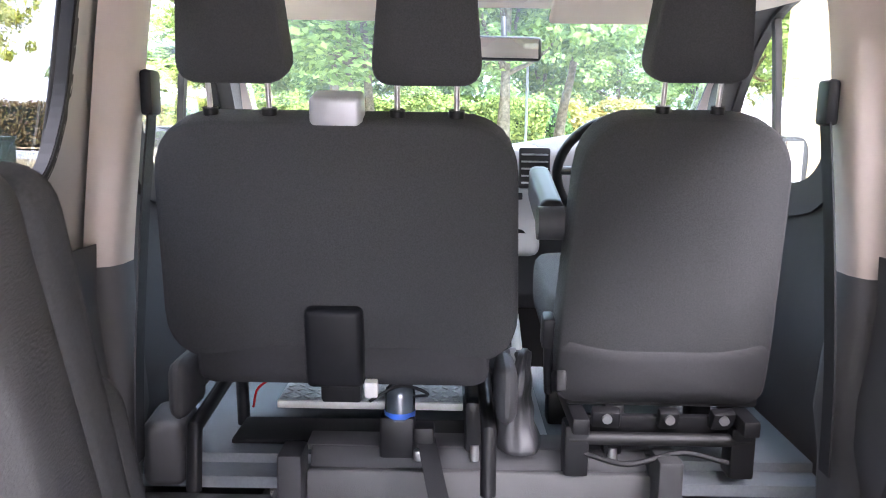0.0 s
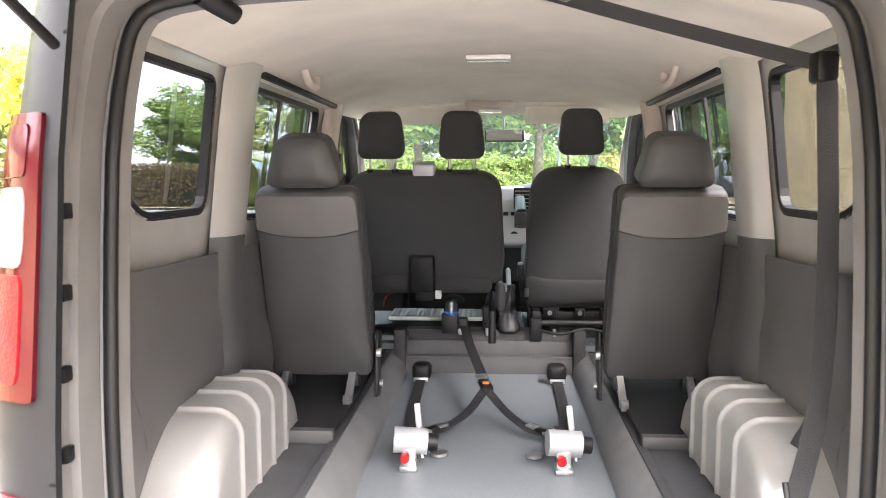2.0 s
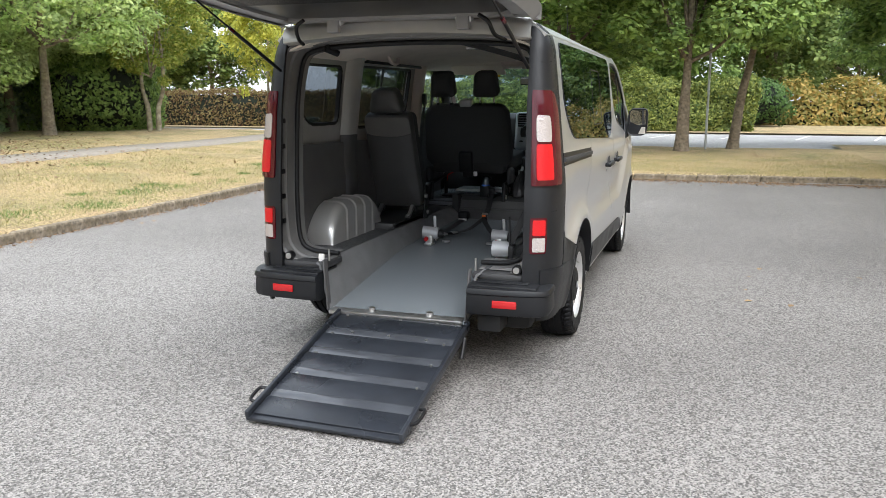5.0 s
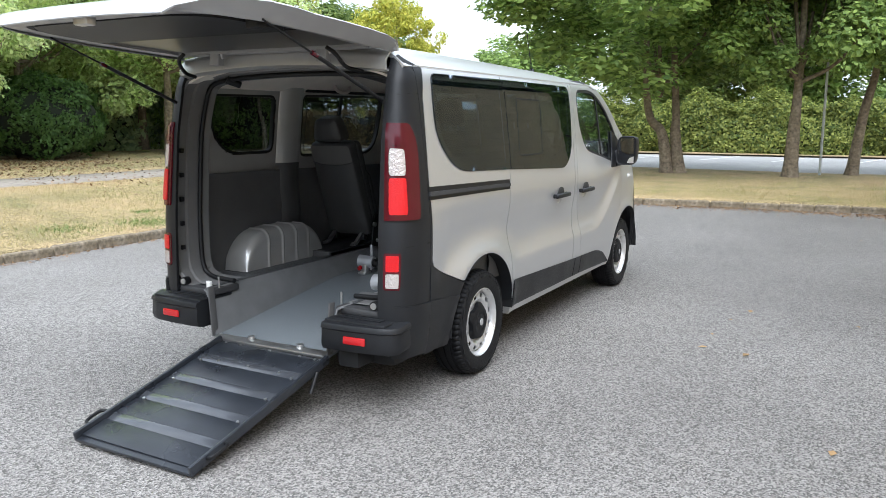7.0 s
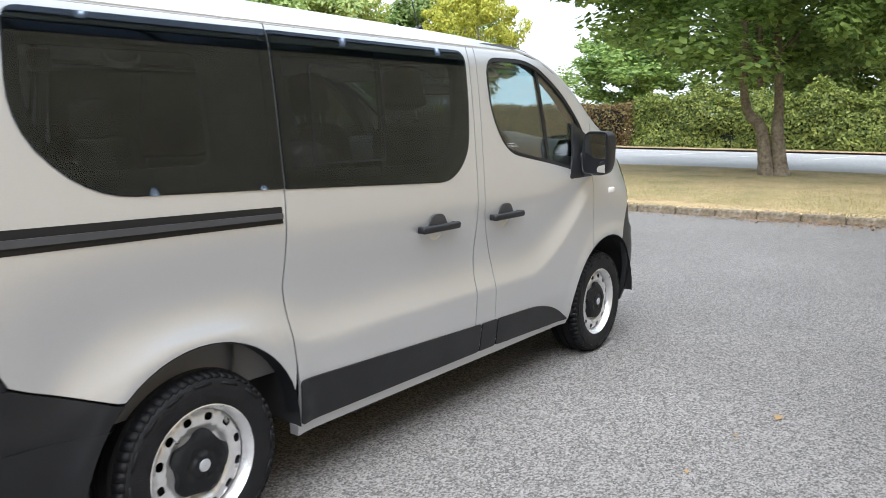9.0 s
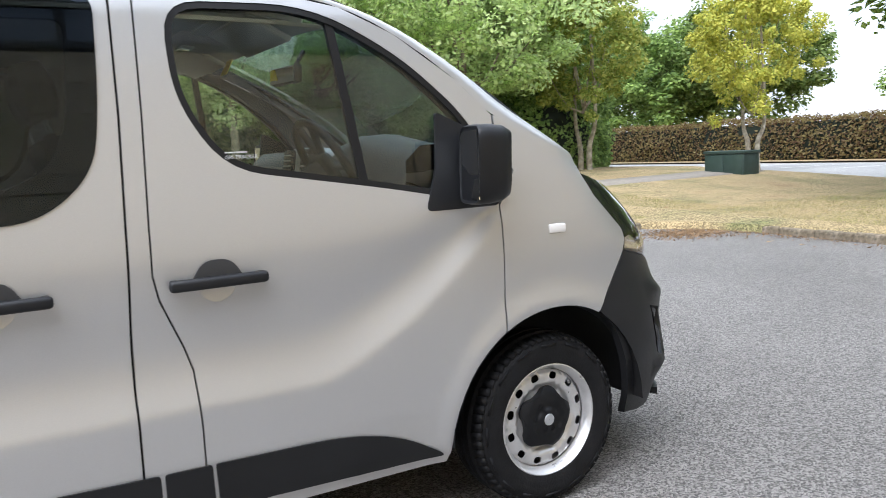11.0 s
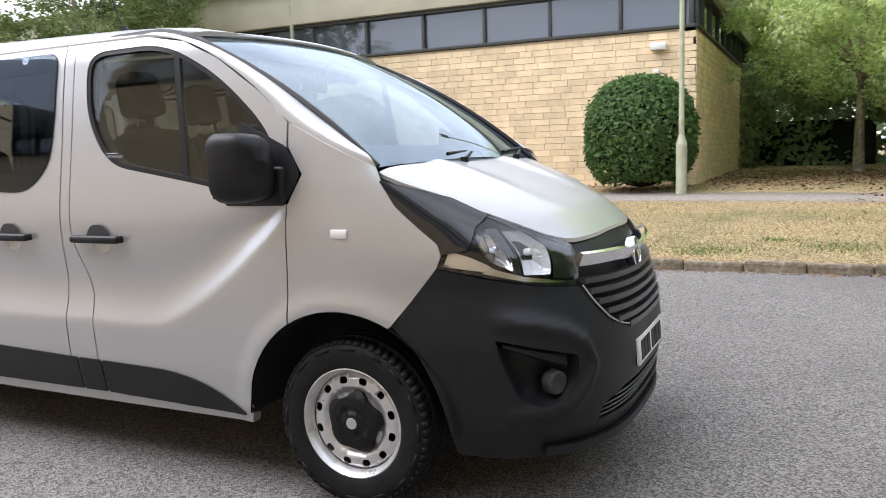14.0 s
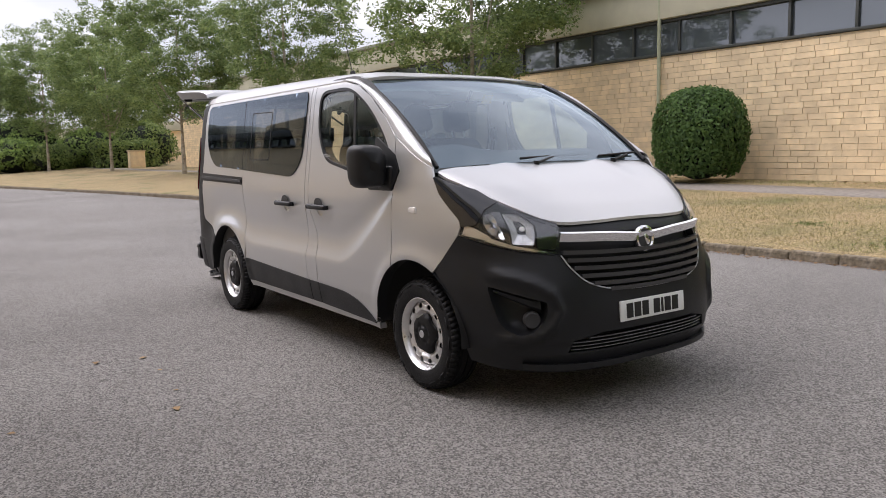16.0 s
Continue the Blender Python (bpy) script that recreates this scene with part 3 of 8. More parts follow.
for i in range(12):
    m = tagged(made("bay_line", [(-22 + i * 2.7, 29.0, 0.036), (-21.9 + i * 2.7, 29.0, 0.036), (-20.9 + i * 2.7, 33.2, 0.036), (-21.0 + i * 2.7, 33.2, 0.036)], [(0, 1, 2, 3)], LINE),
               "white painted parking bay line", "road marking", "bay lines", "structure")
rows = []
for y in np.linspace(-70, 21, 40):
    x0 = -11.6 + 0.3 * math.sin(y * 0.15) + 2.2 * min(1.0, max(0.0, (-12 - y) / 30))
    rows.append([(x0 + d, y, lawn_left_z(x0 + d, y) + h_) for d, h_ in ((-0.57, -0.1), (-0.55, 0.016), (0.0, 0.02), (0.55, 0.016), (0.57, -0.1))])
tagged(lofted("footpath", rows, PATH_M), "narrow tarmac footpath across the lawn", "path", kind="structure")


def kerb_run(points, label):
    """Kerb stones laid end to end along a line."""
    kt = thing("kerb", label, "kerb", kind="structure")
    bm = bmesh.new()
    box(bm, (0.13, 0.60, 0.16), pose(0, 0, 0.03), 0.034)
    me = bpy.data.meshes.new("kerb_stone")
    bmesh.ops.recalc_face_normals(bm, faces=bm.faces)
    bm.to_mesh(me)
    bm.free()
    me.materials.append(KERB)
    pts = [Vector((*p, 0)) for p in points]
    at, i = 0.0, 0
    for a, b in zip(pts, pts[1:]):
        ln = (b - a).length
        k = max(1, round(ln / 0.61))
        for q in range(k):
            c = a.lerp(b, (q + 0.5) / k)
            o = new("kerb_stone", me)
            o.parent = kt
            o.matrix_basis = Matrix.Translation((c.x, c.y, random.uniform(-0.014, 0.010))) @ Matrix.Rotation(math.atan2(-(b - a).x, (b - a).y) + random.uniform(-0.03, 0.03), 4, "Z") @ Matrix.Diagonal((1, ln / k / 0.607, 1, 1))
    return kt


left_line = [(kerb_line(y), y) for y in np.arange(-42, 10.6, 1.83)]
corner = [(kerb_line(10.4) + 0.9 - 0.9 * math.cos(a), 10.9 + 0.95 * math.sin(a)) for a in np.linspace(0.1, math.pi / 2, 5)]
kerb_run(left_line + corner, "weathered concrete kerb stones edging the lawn")
kerb_run([(kerb_line(10.4) + 0.95, KERB_Y - 0.08), (-2.0, KERB_Y - 0.4), (1.0, KERB_Y), (RIGHT_X - 0.2, KERB_Y + 0.25)], "weathered concrete kerb stones before the front lawn")
kerb_run([(RIGHT_X, KERB_Y + 0.2), (RIGHT_X + 0.1, 8), (RIGHT_X + 0.1, -30)], "concrete kerb stones along the brick building")


# ---- brick buildings ----
def brick_wall(name, parent, origin, along, length, height, course=0.14, brick=0.44, near=(0, 0)):
    """A wall of long buff bricks: a mortar slab, the bricks of a near stretch as pieces, the rest in one mesh."""
    o, d = Vector(origin), Vector(along).normalized()
    out = d.cross(Vector((0, 0, 1)))
    a, b = o, o + d * length
    verts, faces = [], []
    for p in (a, b, b - out * 0.3, a - out * 0.3):
        verts += [p, p + Vector((0, 0, height))]
    faces = [(0, 2, 3, 1), (2, 4, 5, 3), (4, 6, 7, 5), (6, 0, 1, 7), (1, 3, 5, 7)]
    made("mortar_bed", verts, faces, MORTAR, parent, smooth=False)
    bv, bf = [], []
    pieces = []
    rnd = random.Random(5)
    for j in range(int(height / course)):
        s = -brick * (j % 2) / 2 - rnd.random() * 0.12
        while s < length:
            w = brick * rnd.uniform(0.72, 1.2)
            s0, s1 = max(s, 0), min(s + w - 0.012, length)
            if s1 - s0 > 0.05:
                z0, z1, q = j * course + 0.006, (j + 1) * course - 0.006, 0.012 + rnd.uniform(-0.004, 0.006)
                pts = [o + d * ss + out * t + Vector((0, 0, zz)) for ss, zz in ((s0, z0), (s1, z0), (s1, z1), (s0, z1)) for t in (-0.02, q)]
                fs = [(1, 3, 5, 7), (0, 2, 3, 1), (2, 4, 5, 3), (4, 6, 7, 5), (6, 0, 1, 7)]
                if near[0] <= s0 <= near[1] and len(pieces) < 300:
                    pieces.append((pts, fs))
                else:
                    k = len(bv)
                    bv += pts
                    bf += [tuple(i + k for i in f) for f in fs]
            s += w
    rest = made("brickwork", bv, bf, BRICK, parent, smooth=False)
    tagged(rest, kind="stuff")
    for pts, fs in pieces:
        made("brick", pts, fs, BRICK, parent, smooth=False)


def window_band(parent, origin, along, length, z0, z1, bay=1.5):
    o, d = Vector(origin), Vector(along).normalized()
    out = d.cross(Vector((0, 0, 1)))
    rot = Matrix(((d.x, out.x, 0), (d.y, out.y, 0), (0, 0, 1))).to_4x4()
    at = lambda s, t, z: Matrix.Translation(o + d * s + out * t + Vector((0, 0, z))) @ rot
    block("window_recess", (length, 0.1, z1 - z0), at(length / 2, -0.28, (z0 + z1) / 2), FRAME_M, parent, bevel=0)
    block("sill", (length, 0.22, 0.07), at(length / 2, -0.05, z0 + 0.035), FRAME_M, parent, bevel=0.008)
    block("head", (length, 0.16, 0.08), at(length / 2, -0.08, z1 - 0.04), FRAME_M, parent, bevel=0.008)
    n = int(length / bay)
    for i in range(n):
        block("window_pane", (length / n - 0.07, 0.012, z1 - z0 - 0.14), at((i + 0.5) * length / n, -0.12 + random.uniform(-0.006, 0.006), (z0 + z1) / 2) @ Matrix.Rotation(random.uniform(-0.03, 0.03), 4, "Z"), BLDG_GLASS, parent, bevel=0)
    for i in range(n + 1):
        block("mullion", (0.07, 0.1, z1 - z0), at(i * length / n, -0.09, (z0 + z1) / 2), FRAME_M, parent, bevel=0.006)


# long building behind the left lawn, its wall facing the car park
BX, BY, BE = -14.2, 3.3, 49.0
hall = thing("industrial_building", "long single-storey buff brick building with a high window band", "building", at=(0, 0, 0))
brick_wall("wall", hall, (BX, -BE, 0.2), (0, 1, 0), BY + BE, 3.55, near=(BE + 0.6, BE + 3.2))
window_band(hall, (BX, -BE, 0), (0, 1, 0), BY + BE, 3.76, 4.72, 1.55)
brick_wall("wall", hall, (BX, BY, 0.2), (-1, 0, 0), 14, 3.55)
window_band(hall, (BX, BY, 0), (-1, 0, 0), 14, 3.76, 4.72, 1.55)
block("fascia", (0.35, BY + BE + 1.2, 0.95), pose(BX - 0.05, (BY - BE) / 2 - 0.3, 5.2), RENDER_M, hall, "cream painted fascia board", bevel=0.02)
block("fascia", (14.6, 0.35, 0.95), pose(BX - 7.2, BY - 0.05, 5.2), RENDER_M, hall, bevel=0.02)
block("gutter", (0.16, BY + BE + 1.4, 0.14), pose(BX + 0.22, (BY - BE) / 2 - 0.3, 5.72), ROOF_M, hall, "dark green eaves gutter", bevel=0.03)
lofted("roof", [[(BX + 0.3, -BE - 0.6, 5.72), (BX + 0.3, BY + 0.5, 5.72)], [(BX - 7, -BE - 0.6, 7.3), (BX - 7, BY + 0.5, 7.3)], [(BX - 14.3, -BE - 0.6, 5.72), (BX - 14.3, BY + 0.5, 5.72)]], ROOF_M, hall)
block("wall", (14.0, 0.25, 5.4), pose(BX - 7.1, -BE + 0.14, 2.9), BRICK, hall, bevel=0)
made("gable", [(BX + 0.2, BY + 0.1, 5.6), (BX - 7, BY + 0.1, 7.25), (BX - 14.2, BY + 0.1, 5.6)], [(0, 1, 2)], RENDER_M, hall)
for y, z0 in ((-6.75, 0.3), (-24.0, 0.3), (-42.0, 0.3)):
    pipe = rod("downpipe", (BX + 0.09, y, z0), (BX + 0.09, y, 5.35), 0.05, POST_M, hall, "pale green rainwater pipe")
    rod("pipe_elbow", (BX + 0.09, y, 5.33), (BX + 0.24, y, 5.68), 0.05, POST_M, pipe)
block("wall_lamp", (0.14, 0.34, 0.16), pose(BX + 0.1, BY - 0.75, 3.42), WHITE, hall, "small white bulkhead wall lamp", bevel=0.03)
block("wall_box", (0.06, 0.1, 0.1), pose(BX + 0.05, BY - 0.8, 2.9), WHITE, hall, bevel=0.01)

# building alongside the car park on the other side
side_hall = thing("side_building", "buff brick building with a dark high window band", "building")
SX, SY = 5.85, 15.4
SL = 18.6
brick_wall("wall", side_hall, (SX, SY, 0.05), (0, -1, 0), SL, 3.8, near=(0.0, 5.2))
brick_wall("wall", side_hall, (SX, SY - SL, 0.05), (1, 0, 0), 10, 4.9)
window_band(side_hall, (SX, SY, 0), (0, -1, 0), SL, 3.86, 4.95, 1.5)
brick_wall("wall", side_hall, (SX + 10, SY, 0.05), (-1, 0, 0), 10, 3.8)
window_band(side_hall, (SX + 10, SY, 0), (-1, 0, 0), 10, 3.86, 4.95, 1.5)
block("fascia", (0.4, SL + 0.4, 0.8), pose(SX + 0.05, SY - SL / 2, 5.35), RENDER_M, side_hall, bevel=0.02)
block("fascia", (10.2, 0.4, 0.8), pose(SX + 5, SY - 0.05, 5.35), RENDER_M, side_hall, bevel=0.02)
block("fascia", (9.6, 0.4, 0.8), pose(SX + 5, SY - SL + 0.05, 5.35), RENDER_M, side_hall, bevel=0.02)
lofted("roof", [[(SX - 0.3, SY + 0.3, 5.75), (SX - 0.3, SY - SL - 0.4, 5.75)], [(SX + 10, SY + 0.3, 6.4), (SX + 10, SY - SL - 0.4, 6.4)]], ROOF_M, side_hall)

# gabled works building further down the car park, mirrored in the van's windows
works = thing("works_building", "grey gabled works building on brick with pale windows", "building")
WX = 12.0
block("wall", (9.0, 40.0, 4.2), pose(WX + 4.6, -30.0, 2.1), BRICK, works, bevel=0)
window_band(works, (WX, -10, 0), (0, -1, 0), 40, 4.2, 4.75, 1.0)
block("eaves", (9.4, 40.4, 0.3), pose(WX + 4.6, -30.0, 4.9), FRAME_M, works, "dark eaves board", bevel=0.02)
for y0, y1, z0, z1 in ((-28.0, -12.0, 5.05, 7.0), (-41.0, -33.5, 5.05, 6.4)):
    prof = [(y0, 5.0), (y1, 5.0), (y1, z0 + 0.3), ((y0 + y1) / 2, z1), (y0, z0 + 0.3)]
    lofted("gable", [[(WX + 0.1, a, b) for a, b in prof], [(WX + 9.0, a, b) for a, b in prof]], ROOF_M, works, closed=True, cap=True)

# a lower hall beyond the row of trees
far_hall = thing("far_hall", "low brick hall with a pale sheet roof behind trees", "building")
block("wall", (16, 9, 3.9), pose(-19, -75, 1.65), BRICK, far_hall, bevel=0)
block("roof", (17, 10, 0.9), pose(-19, -75, 4.0, 0, 4, 0), RENDER_M, far_hall, bevel=0.05)


# ---- posts, cabinets, far things ----
def lamp_post(x, y, z):
    t = thing("lamp_post", "slender pale green lamp post with a stout base", "lamp post", at=(x, y, z))
    rod("base", (0, 0, -0.1), (0, 0, 0.95), 0.10, POST_M, t, n=16)
    rod("collar", (0, 0, 0.95), (0, 0, 1.12), 0.10, POST_M, t, n=16, r2=0.05)
    rod("pole", (0, 0, 1.1), (0, 0, 6.6), 0.05, POST_M, t, n=14, r2=0.035)
    block("lantern", (0.55, 0.2, 0.12), pose(0.2, 0, 6.66), SILVER_PL, t, bevel=0.03)


lamp_post(-11.85, 3.37, lawn_left_z(-11.85, 3.37) - 0.02)
pole = thing("road_sign_post", "thin grey post beside the road trees", "post", at=(1.75, 20.6, 0.1))
rod("pole", (0, 0, 0), (0, 0, 3.6), 0.035, FENCE, pole)
cab = thing("roadside_cabinet", "dark green metal roadside cabinet on the lawn", "cabinet", at=(-11.3, 20.0, 0.06))
block("body", (1.3, 0.6, 0.82), pose(0, 0, 0.41), GREEN_BOX, cab, bevel=0.015)
block("lid", (1.36, 0.66, 0.08), pose(0, 0, 0.86), GREEN_BOX, cab, bevel=0.02)
for i in (-1, 1):
    block("door", (0.6, 0.02, 0.7), pose(i * 0.32, -0.31, 0.42), GREEN_BOX, cab, bevel=0.006)
ub = thing("utility_box", "small brown brick utility box among shrubs", "utility box", at=(-11.2, -50, 0.35))
block("body", (1.0, 0.7, 1.3), pose(0, 0, 0.65), BRICK, ub, bevel=0.01)
block("cap", (1.1, 0.8, 0.1), pose(0, 0, 1.33), MORTAR, ub, bevel=0.01)


def far_car(x, y, turn, paint, label):
    t = thing("parked_car", label, "car", "parked cars", at=(x, y, 0.05))
    t.rotation_euler[2] = radians(turn)
    prof = [(-2.1, 0.35), (-2.1, 0.8), (-1.9, 0.95), (-1.2, 1.0), (-0.7, 1.42), (0.6, 1.46), (1.5, 1.0), (2.05, 0.9), (2.15, 0.6), (2.15, 0.35)]
    rows = [[(s * (0.86 - 0.16 * max(0, z - 0.95) * 2), y_, z) for y_, z in prof] for s in (-1, -0.5, 0.5, 1)]
    o = lofted("body", rows, paint, t, closed=True, cap=True)
    sharp(o, 30)
    for s in (-1, 1):
        made("side_glass", [(s * 0.80, -1.05, 1.02), (s * 0.80, 1.2, 1.02), (s * 0.73, 0.55, 1.38), (s * 0.73, -0.62, 1.36)], [(0, 1, 2, 3)], BLDG_GLASS, t, smooth=False)
        for w in (-1.3, 1.35):
            turned("wheel", [(-0.1, 0.1), (-0.1, 0.3), (0.1, 0.3), (0.1, 0.1)], TYRE, t, n=18, m=Matrix.Translation((s * 0.76, w, 0.3)))


far_car(16.8, 57, 75, CAR_PALE, "pale hatchback parked far beyond the road")
far_car(14.6, 54, 80, CAR_DARK, "dark car parked far beyond the road")
fence = thing("palisade_fence", "grey palisade fence beyond the road", "fence", at=(17.0, 50, 0.05))
for i in range(26):
    block("pale", (0.07, 0.02, 2.1), pose(i * 0.16, 0, 1.05), FENCE, fence, bevel=0)
for z in (0.5, 1.7):
    block("rail", (4.2, 0.04, 0.05), pose(2.0, 0.03, z), FENCE, fence, bevel=0)


# ---- trees, hedges, shrubs ----
def leaf_mesh(name, centres, normals, sizes, material, rng):
    """Many small folded leaves, each at a centre and facing a normal."""
    n = len(centres)
    nr = normals / (np.linalg.norm(normals, axis=1, keepdims=True) + 1e-9)
    t = np.cross(nr, rng.normal(size=(n, 3)))
    t /= np.linalg.norm(t, axis=1, keepdims=True) + 1e-9
    b = np.cross(nr, t)
    s = sizes[:, None]
    v = np.stack([centres - t * s, centres + b * s * 0.55 - nr * s * 0.15, centres + t * s, centres - b * s * 0.55 - nr * s * 0.15], 1).reshape(-1, 3)
    me = bpy.data.meshes.new(name)
    me.vertices.add(4 * n)
    me.vertices.foreach_set("co", v.ravel())
    me.loops.add(4 * n)
    me.loops.foreach_set("vertex_index", np.arange(4 * n))
    me.polygons.add(n)
    me.polygons.foreach_set("loop_start", np.arange(0, 4 * n, 4))
    me.materials.append(material)
    me.update(calc_edges=True)
    return me


def crown_points(rng, n, clumps, clump_r, shape):
    """Leaf centres and facings in clumps spread through a unit crown; shape(v) says how far it reaches that way."""
    d = rng.normal(size=(clumps, 3))
    d /= np.linalg.norm(d, axis=1, keepdims=True)
    reach = np.array([shape(v) for v in d])
    c = d * (reach * rng.uniform(0.35, 1.0, clumps) ** 0.6)[:, None]
    r = clump_r * rng.uniform(0.6, 1.35, clumps)
    k = rng.integers(0, clumps, n)
    u = rng.normal(size=(n, 3))
    u /= np.linalg.norm(u, axis=1, keepdims=True)
    u[:, 2] = u[:, 2] * 0.75 + 0.12
    p = c[k] + u * (r[k] * rng.uniform(0.55, 1.0, n))[:, None]
    return p, u * 0.7 + np.array([0, 0, 0.55]) + rng.normal(scale=0.35, size=(n, 3)), c


CROWNS = {}


def crown(kind, material, n, clumps, clump_r, size, seed, flat=1.0, cone=0.0):
    """A crown mesh of a kind, about one across either way, made once."""
    if kind not in CROWNS:
        rng = np.random.default_rng(seed)
        lumps = rng.normal(size=(7, 3))
        lumps /= np.linalg.norm(lumps, axis=1, keepdims=True)

        def shape(v):
            r = 0.78 + 0.3 * max(0.0, float((lumps @ v).max()) - 0.6) * 2 + 0.06 * rng.normal()
            return r * (1 - cone * v[2] * (1 if v[2] > 0 else 0.4))

        p, nr, c = crown_points(rng, n, clumps, clump_r, shape)
        p[:, 2] *= flat
        CROWNS[kind] = leaf_mesh(kind, p, nr, size * rng.uniform(0.6, 1.3, n), material, rng), c
    return CROWNS[kind]


def tree(x, y, z, trunk_r, fork, height, spread, kind, leaf, bark, label, seed, lean=(0.0, 0.0), n=9000, clumps=60, clump_r=0.24, size=0.035, cone=0.0, stems=1, low=0.0, top_up=0.0):
    """A tapered trunk that forks into limbs, and a crown of leaf clumps. fork: where the limbs start; spread: the crown's half width."""
    rnd = random.Random(seed)
    t = thing("tree", label, "tree", at=(x, y, z))
    mesh, cs = crown(kind, leaf, n, clumps, clump_r, size, seed, 1.0, cone)
    half = (height - fork + low) / 2
    mid = Vector((lean[0] * 1.6, lean[1] * 1.6, fork - low + half))
    spin = rnd.uniform(0, 6.28)
    turn = Matrix.Rotation(spin, 4, "Z")
    scale = Matrix.Diagonal((spread, spread, half, 1))
    for s in range(stems):
        off = Vector((0.32 * (s - (stems - 1) / 2), 0.08 * s, 0))
        out = Vector((0.45 * (s - (stems - 1) / 2), 0.1 * s, 0))
        top = mid + Vector((0, 0, half * 0.35)) + out
        pts = curve_pts([off + Vector((0, 0, -0.1)), off * 1.1 + Vector((lean[0] * 0.4, lean[1] * 0.4, fork * 0.5)), off + out + Vector((lean[0], lean[1], fork)), top], 6)
        flare = lambda u: (1 + 0.35 * max(0.0, 1 - u / 0.12) ** 2) * (1 - 0.72 * u)
        sweep("trunk", pts, ring(trunk_r, 12), bark, t, up=(0, 1, 0), taper=flare)
    for q in range(7):
        c = turn @ (scale @ Vector(cs[rnd.randrange(len(cs))]))
        a = Vector((lean[0], lean[1], fork + rnd.uniform(-0.1, 0.5) * min(1.0, half * 0.4)))
        e = mid + c * 0.8
        sweep("limb", curve_pts([a, a.lerp(e, 0.5) + Vector((0, 0, -0.12 * half)), e], 4), ring(trunk_r * 0.33, 7), bark, t, taper=lambda u: 1 - 0.8 * u)
    o = new("crown", mesh)
    o.parent = t
    o.matrix_basis = Matrix.Translation(mid) @ turn @ scale
    return t


def leafy_mass(name, x0, x1, y0, y1, z, h, n, size, leaf, label, category, seed, wob=0.35, core=True, bulge=0.0, group=""):
    """A hedge or a bank of shrubs: a coat of leaves over a near-black box that stands for the shade within."""
    rng = np.random.default_rng(seed)
    t = thing(name, label, category, group, at=((x0 + x1) / 2, (y0 + y1) / 2, z))
    lx, ly = (x1 - x0) / 2, (y1 - y0) / 2

    def surface(k):
        """Random places on the skin of the box, with facings."""
        a = np.array([2 * ly * h, 2 * ly * h, 2 * lx * h, 2 * lx * h, 4 * lx * ly])
        f = rng.choice(5, k, p=a / a.sum())
        u, v = rng.uniform(-1, 1, k), rng.uniform(0, 1, k)
        p, nn = np.zeros((k, 3)), np.zeros((k, 3))
        for i, (ax, sg) in enumerate(((0, -1), (0, 1), (1, -1), (1, 1))):
            m = f == i
            p[m, ax], p[m, 1 - ax], p[m, 2] = sg * (lx, ly)[ax], u[m] * (lx, ly)[1 - ax], v[m] * h
            nn[m, ax] = sg
        m = f == 4
        p[m, 0], p[m, 1], p[m, 2], nn[m, 2] = u[m] * lx, rng.uniform(-1, 1, m.sum()) * ly, h, 1
        return p, nn

    p, nn = surface(n)
    bump = np.array([noise.noise((q[0] * 0.55 + seed, q[1] * 0.55, q[2] * 0.7)) + 0.5 * noise.noise((q[0] * 1.7, q[1] * 1.7 + seed, q[2] * 1.7)) for q in p])
    p = p + nn * (bump * wob)[:, None] + rng.normal(scale=size * 0.9, size=(n, 3))
    if bulge:
        p[:, 2] += (bump * bulge * np.clip(p[:, 2] / h, 0, 1) ** 2)
    p[:, 2] = np.maximum(p[:, 2], 0.0)
    o = new("leaves", leaf_mesh("leaves", p, nn + rng.normal(scale=0.5, size=(n, 3)) + np.array([0, 0, 0.3]), size * rng.uniform(0.6, 1.4, n), leaf, rng))
    o.parent = t
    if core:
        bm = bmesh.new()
        # near-black box put in for the shade between the leaves
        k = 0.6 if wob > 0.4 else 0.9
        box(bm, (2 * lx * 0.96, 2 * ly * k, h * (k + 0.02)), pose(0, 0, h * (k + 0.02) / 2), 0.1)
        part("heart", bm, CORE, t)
    return t


def shrub(x, y, z, r, h, n, size, leaf, label, seed, round_=False):
    """A bush of leaves on a lumpy dome; clipped ones are smooth."""
    rng = np.random.default_rng(seed)
    t = thing("bush", label, "bush", at=(x, y, z))
    d = rng.normal(size=(n, 3))
    d /= np.linalg.norm(d, axis=1, keepdims=True)
    d[:, 2] = np.where(d[:, 2] < -0.75, -d[:, 2], d[:, 2])
    lump = np.array([noise.noise((v[0] * 2.2 + seed, v[1] * 2.2, v[2] * 2.2)) for v in d]) * (0.05 if round_ else 0.35)
    sq = (np.abs(d) ** 2.6).sum(1) ** (-1 / 2.6) if round_ else 1.0
    p = d * ((1 + lump) * sq)[:, None] * np.array([r, r, h / 2]) + np.array([0, 0, h / 2]) + rng.normal(scale=size * 0.7, size=(n, 3))
    p[:, 2] = np.maximum(p[:, 2], 0.01)
    o = new("leaves", leaf_mesh("leaves", p, d + rng.normal(scale=0.45, size=(n, 3)), size * rng.uniform(0.6, 1.4, n), leaf, rng))
    o.parent = t
    # near-black dome put in for the shade inside the bush
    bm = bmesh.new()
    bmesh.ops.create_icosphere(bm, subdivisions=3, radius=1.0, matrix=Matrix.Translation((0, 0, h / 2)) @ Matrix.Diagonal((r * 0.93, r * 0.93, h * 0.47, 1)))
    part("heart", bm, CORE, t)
    return t


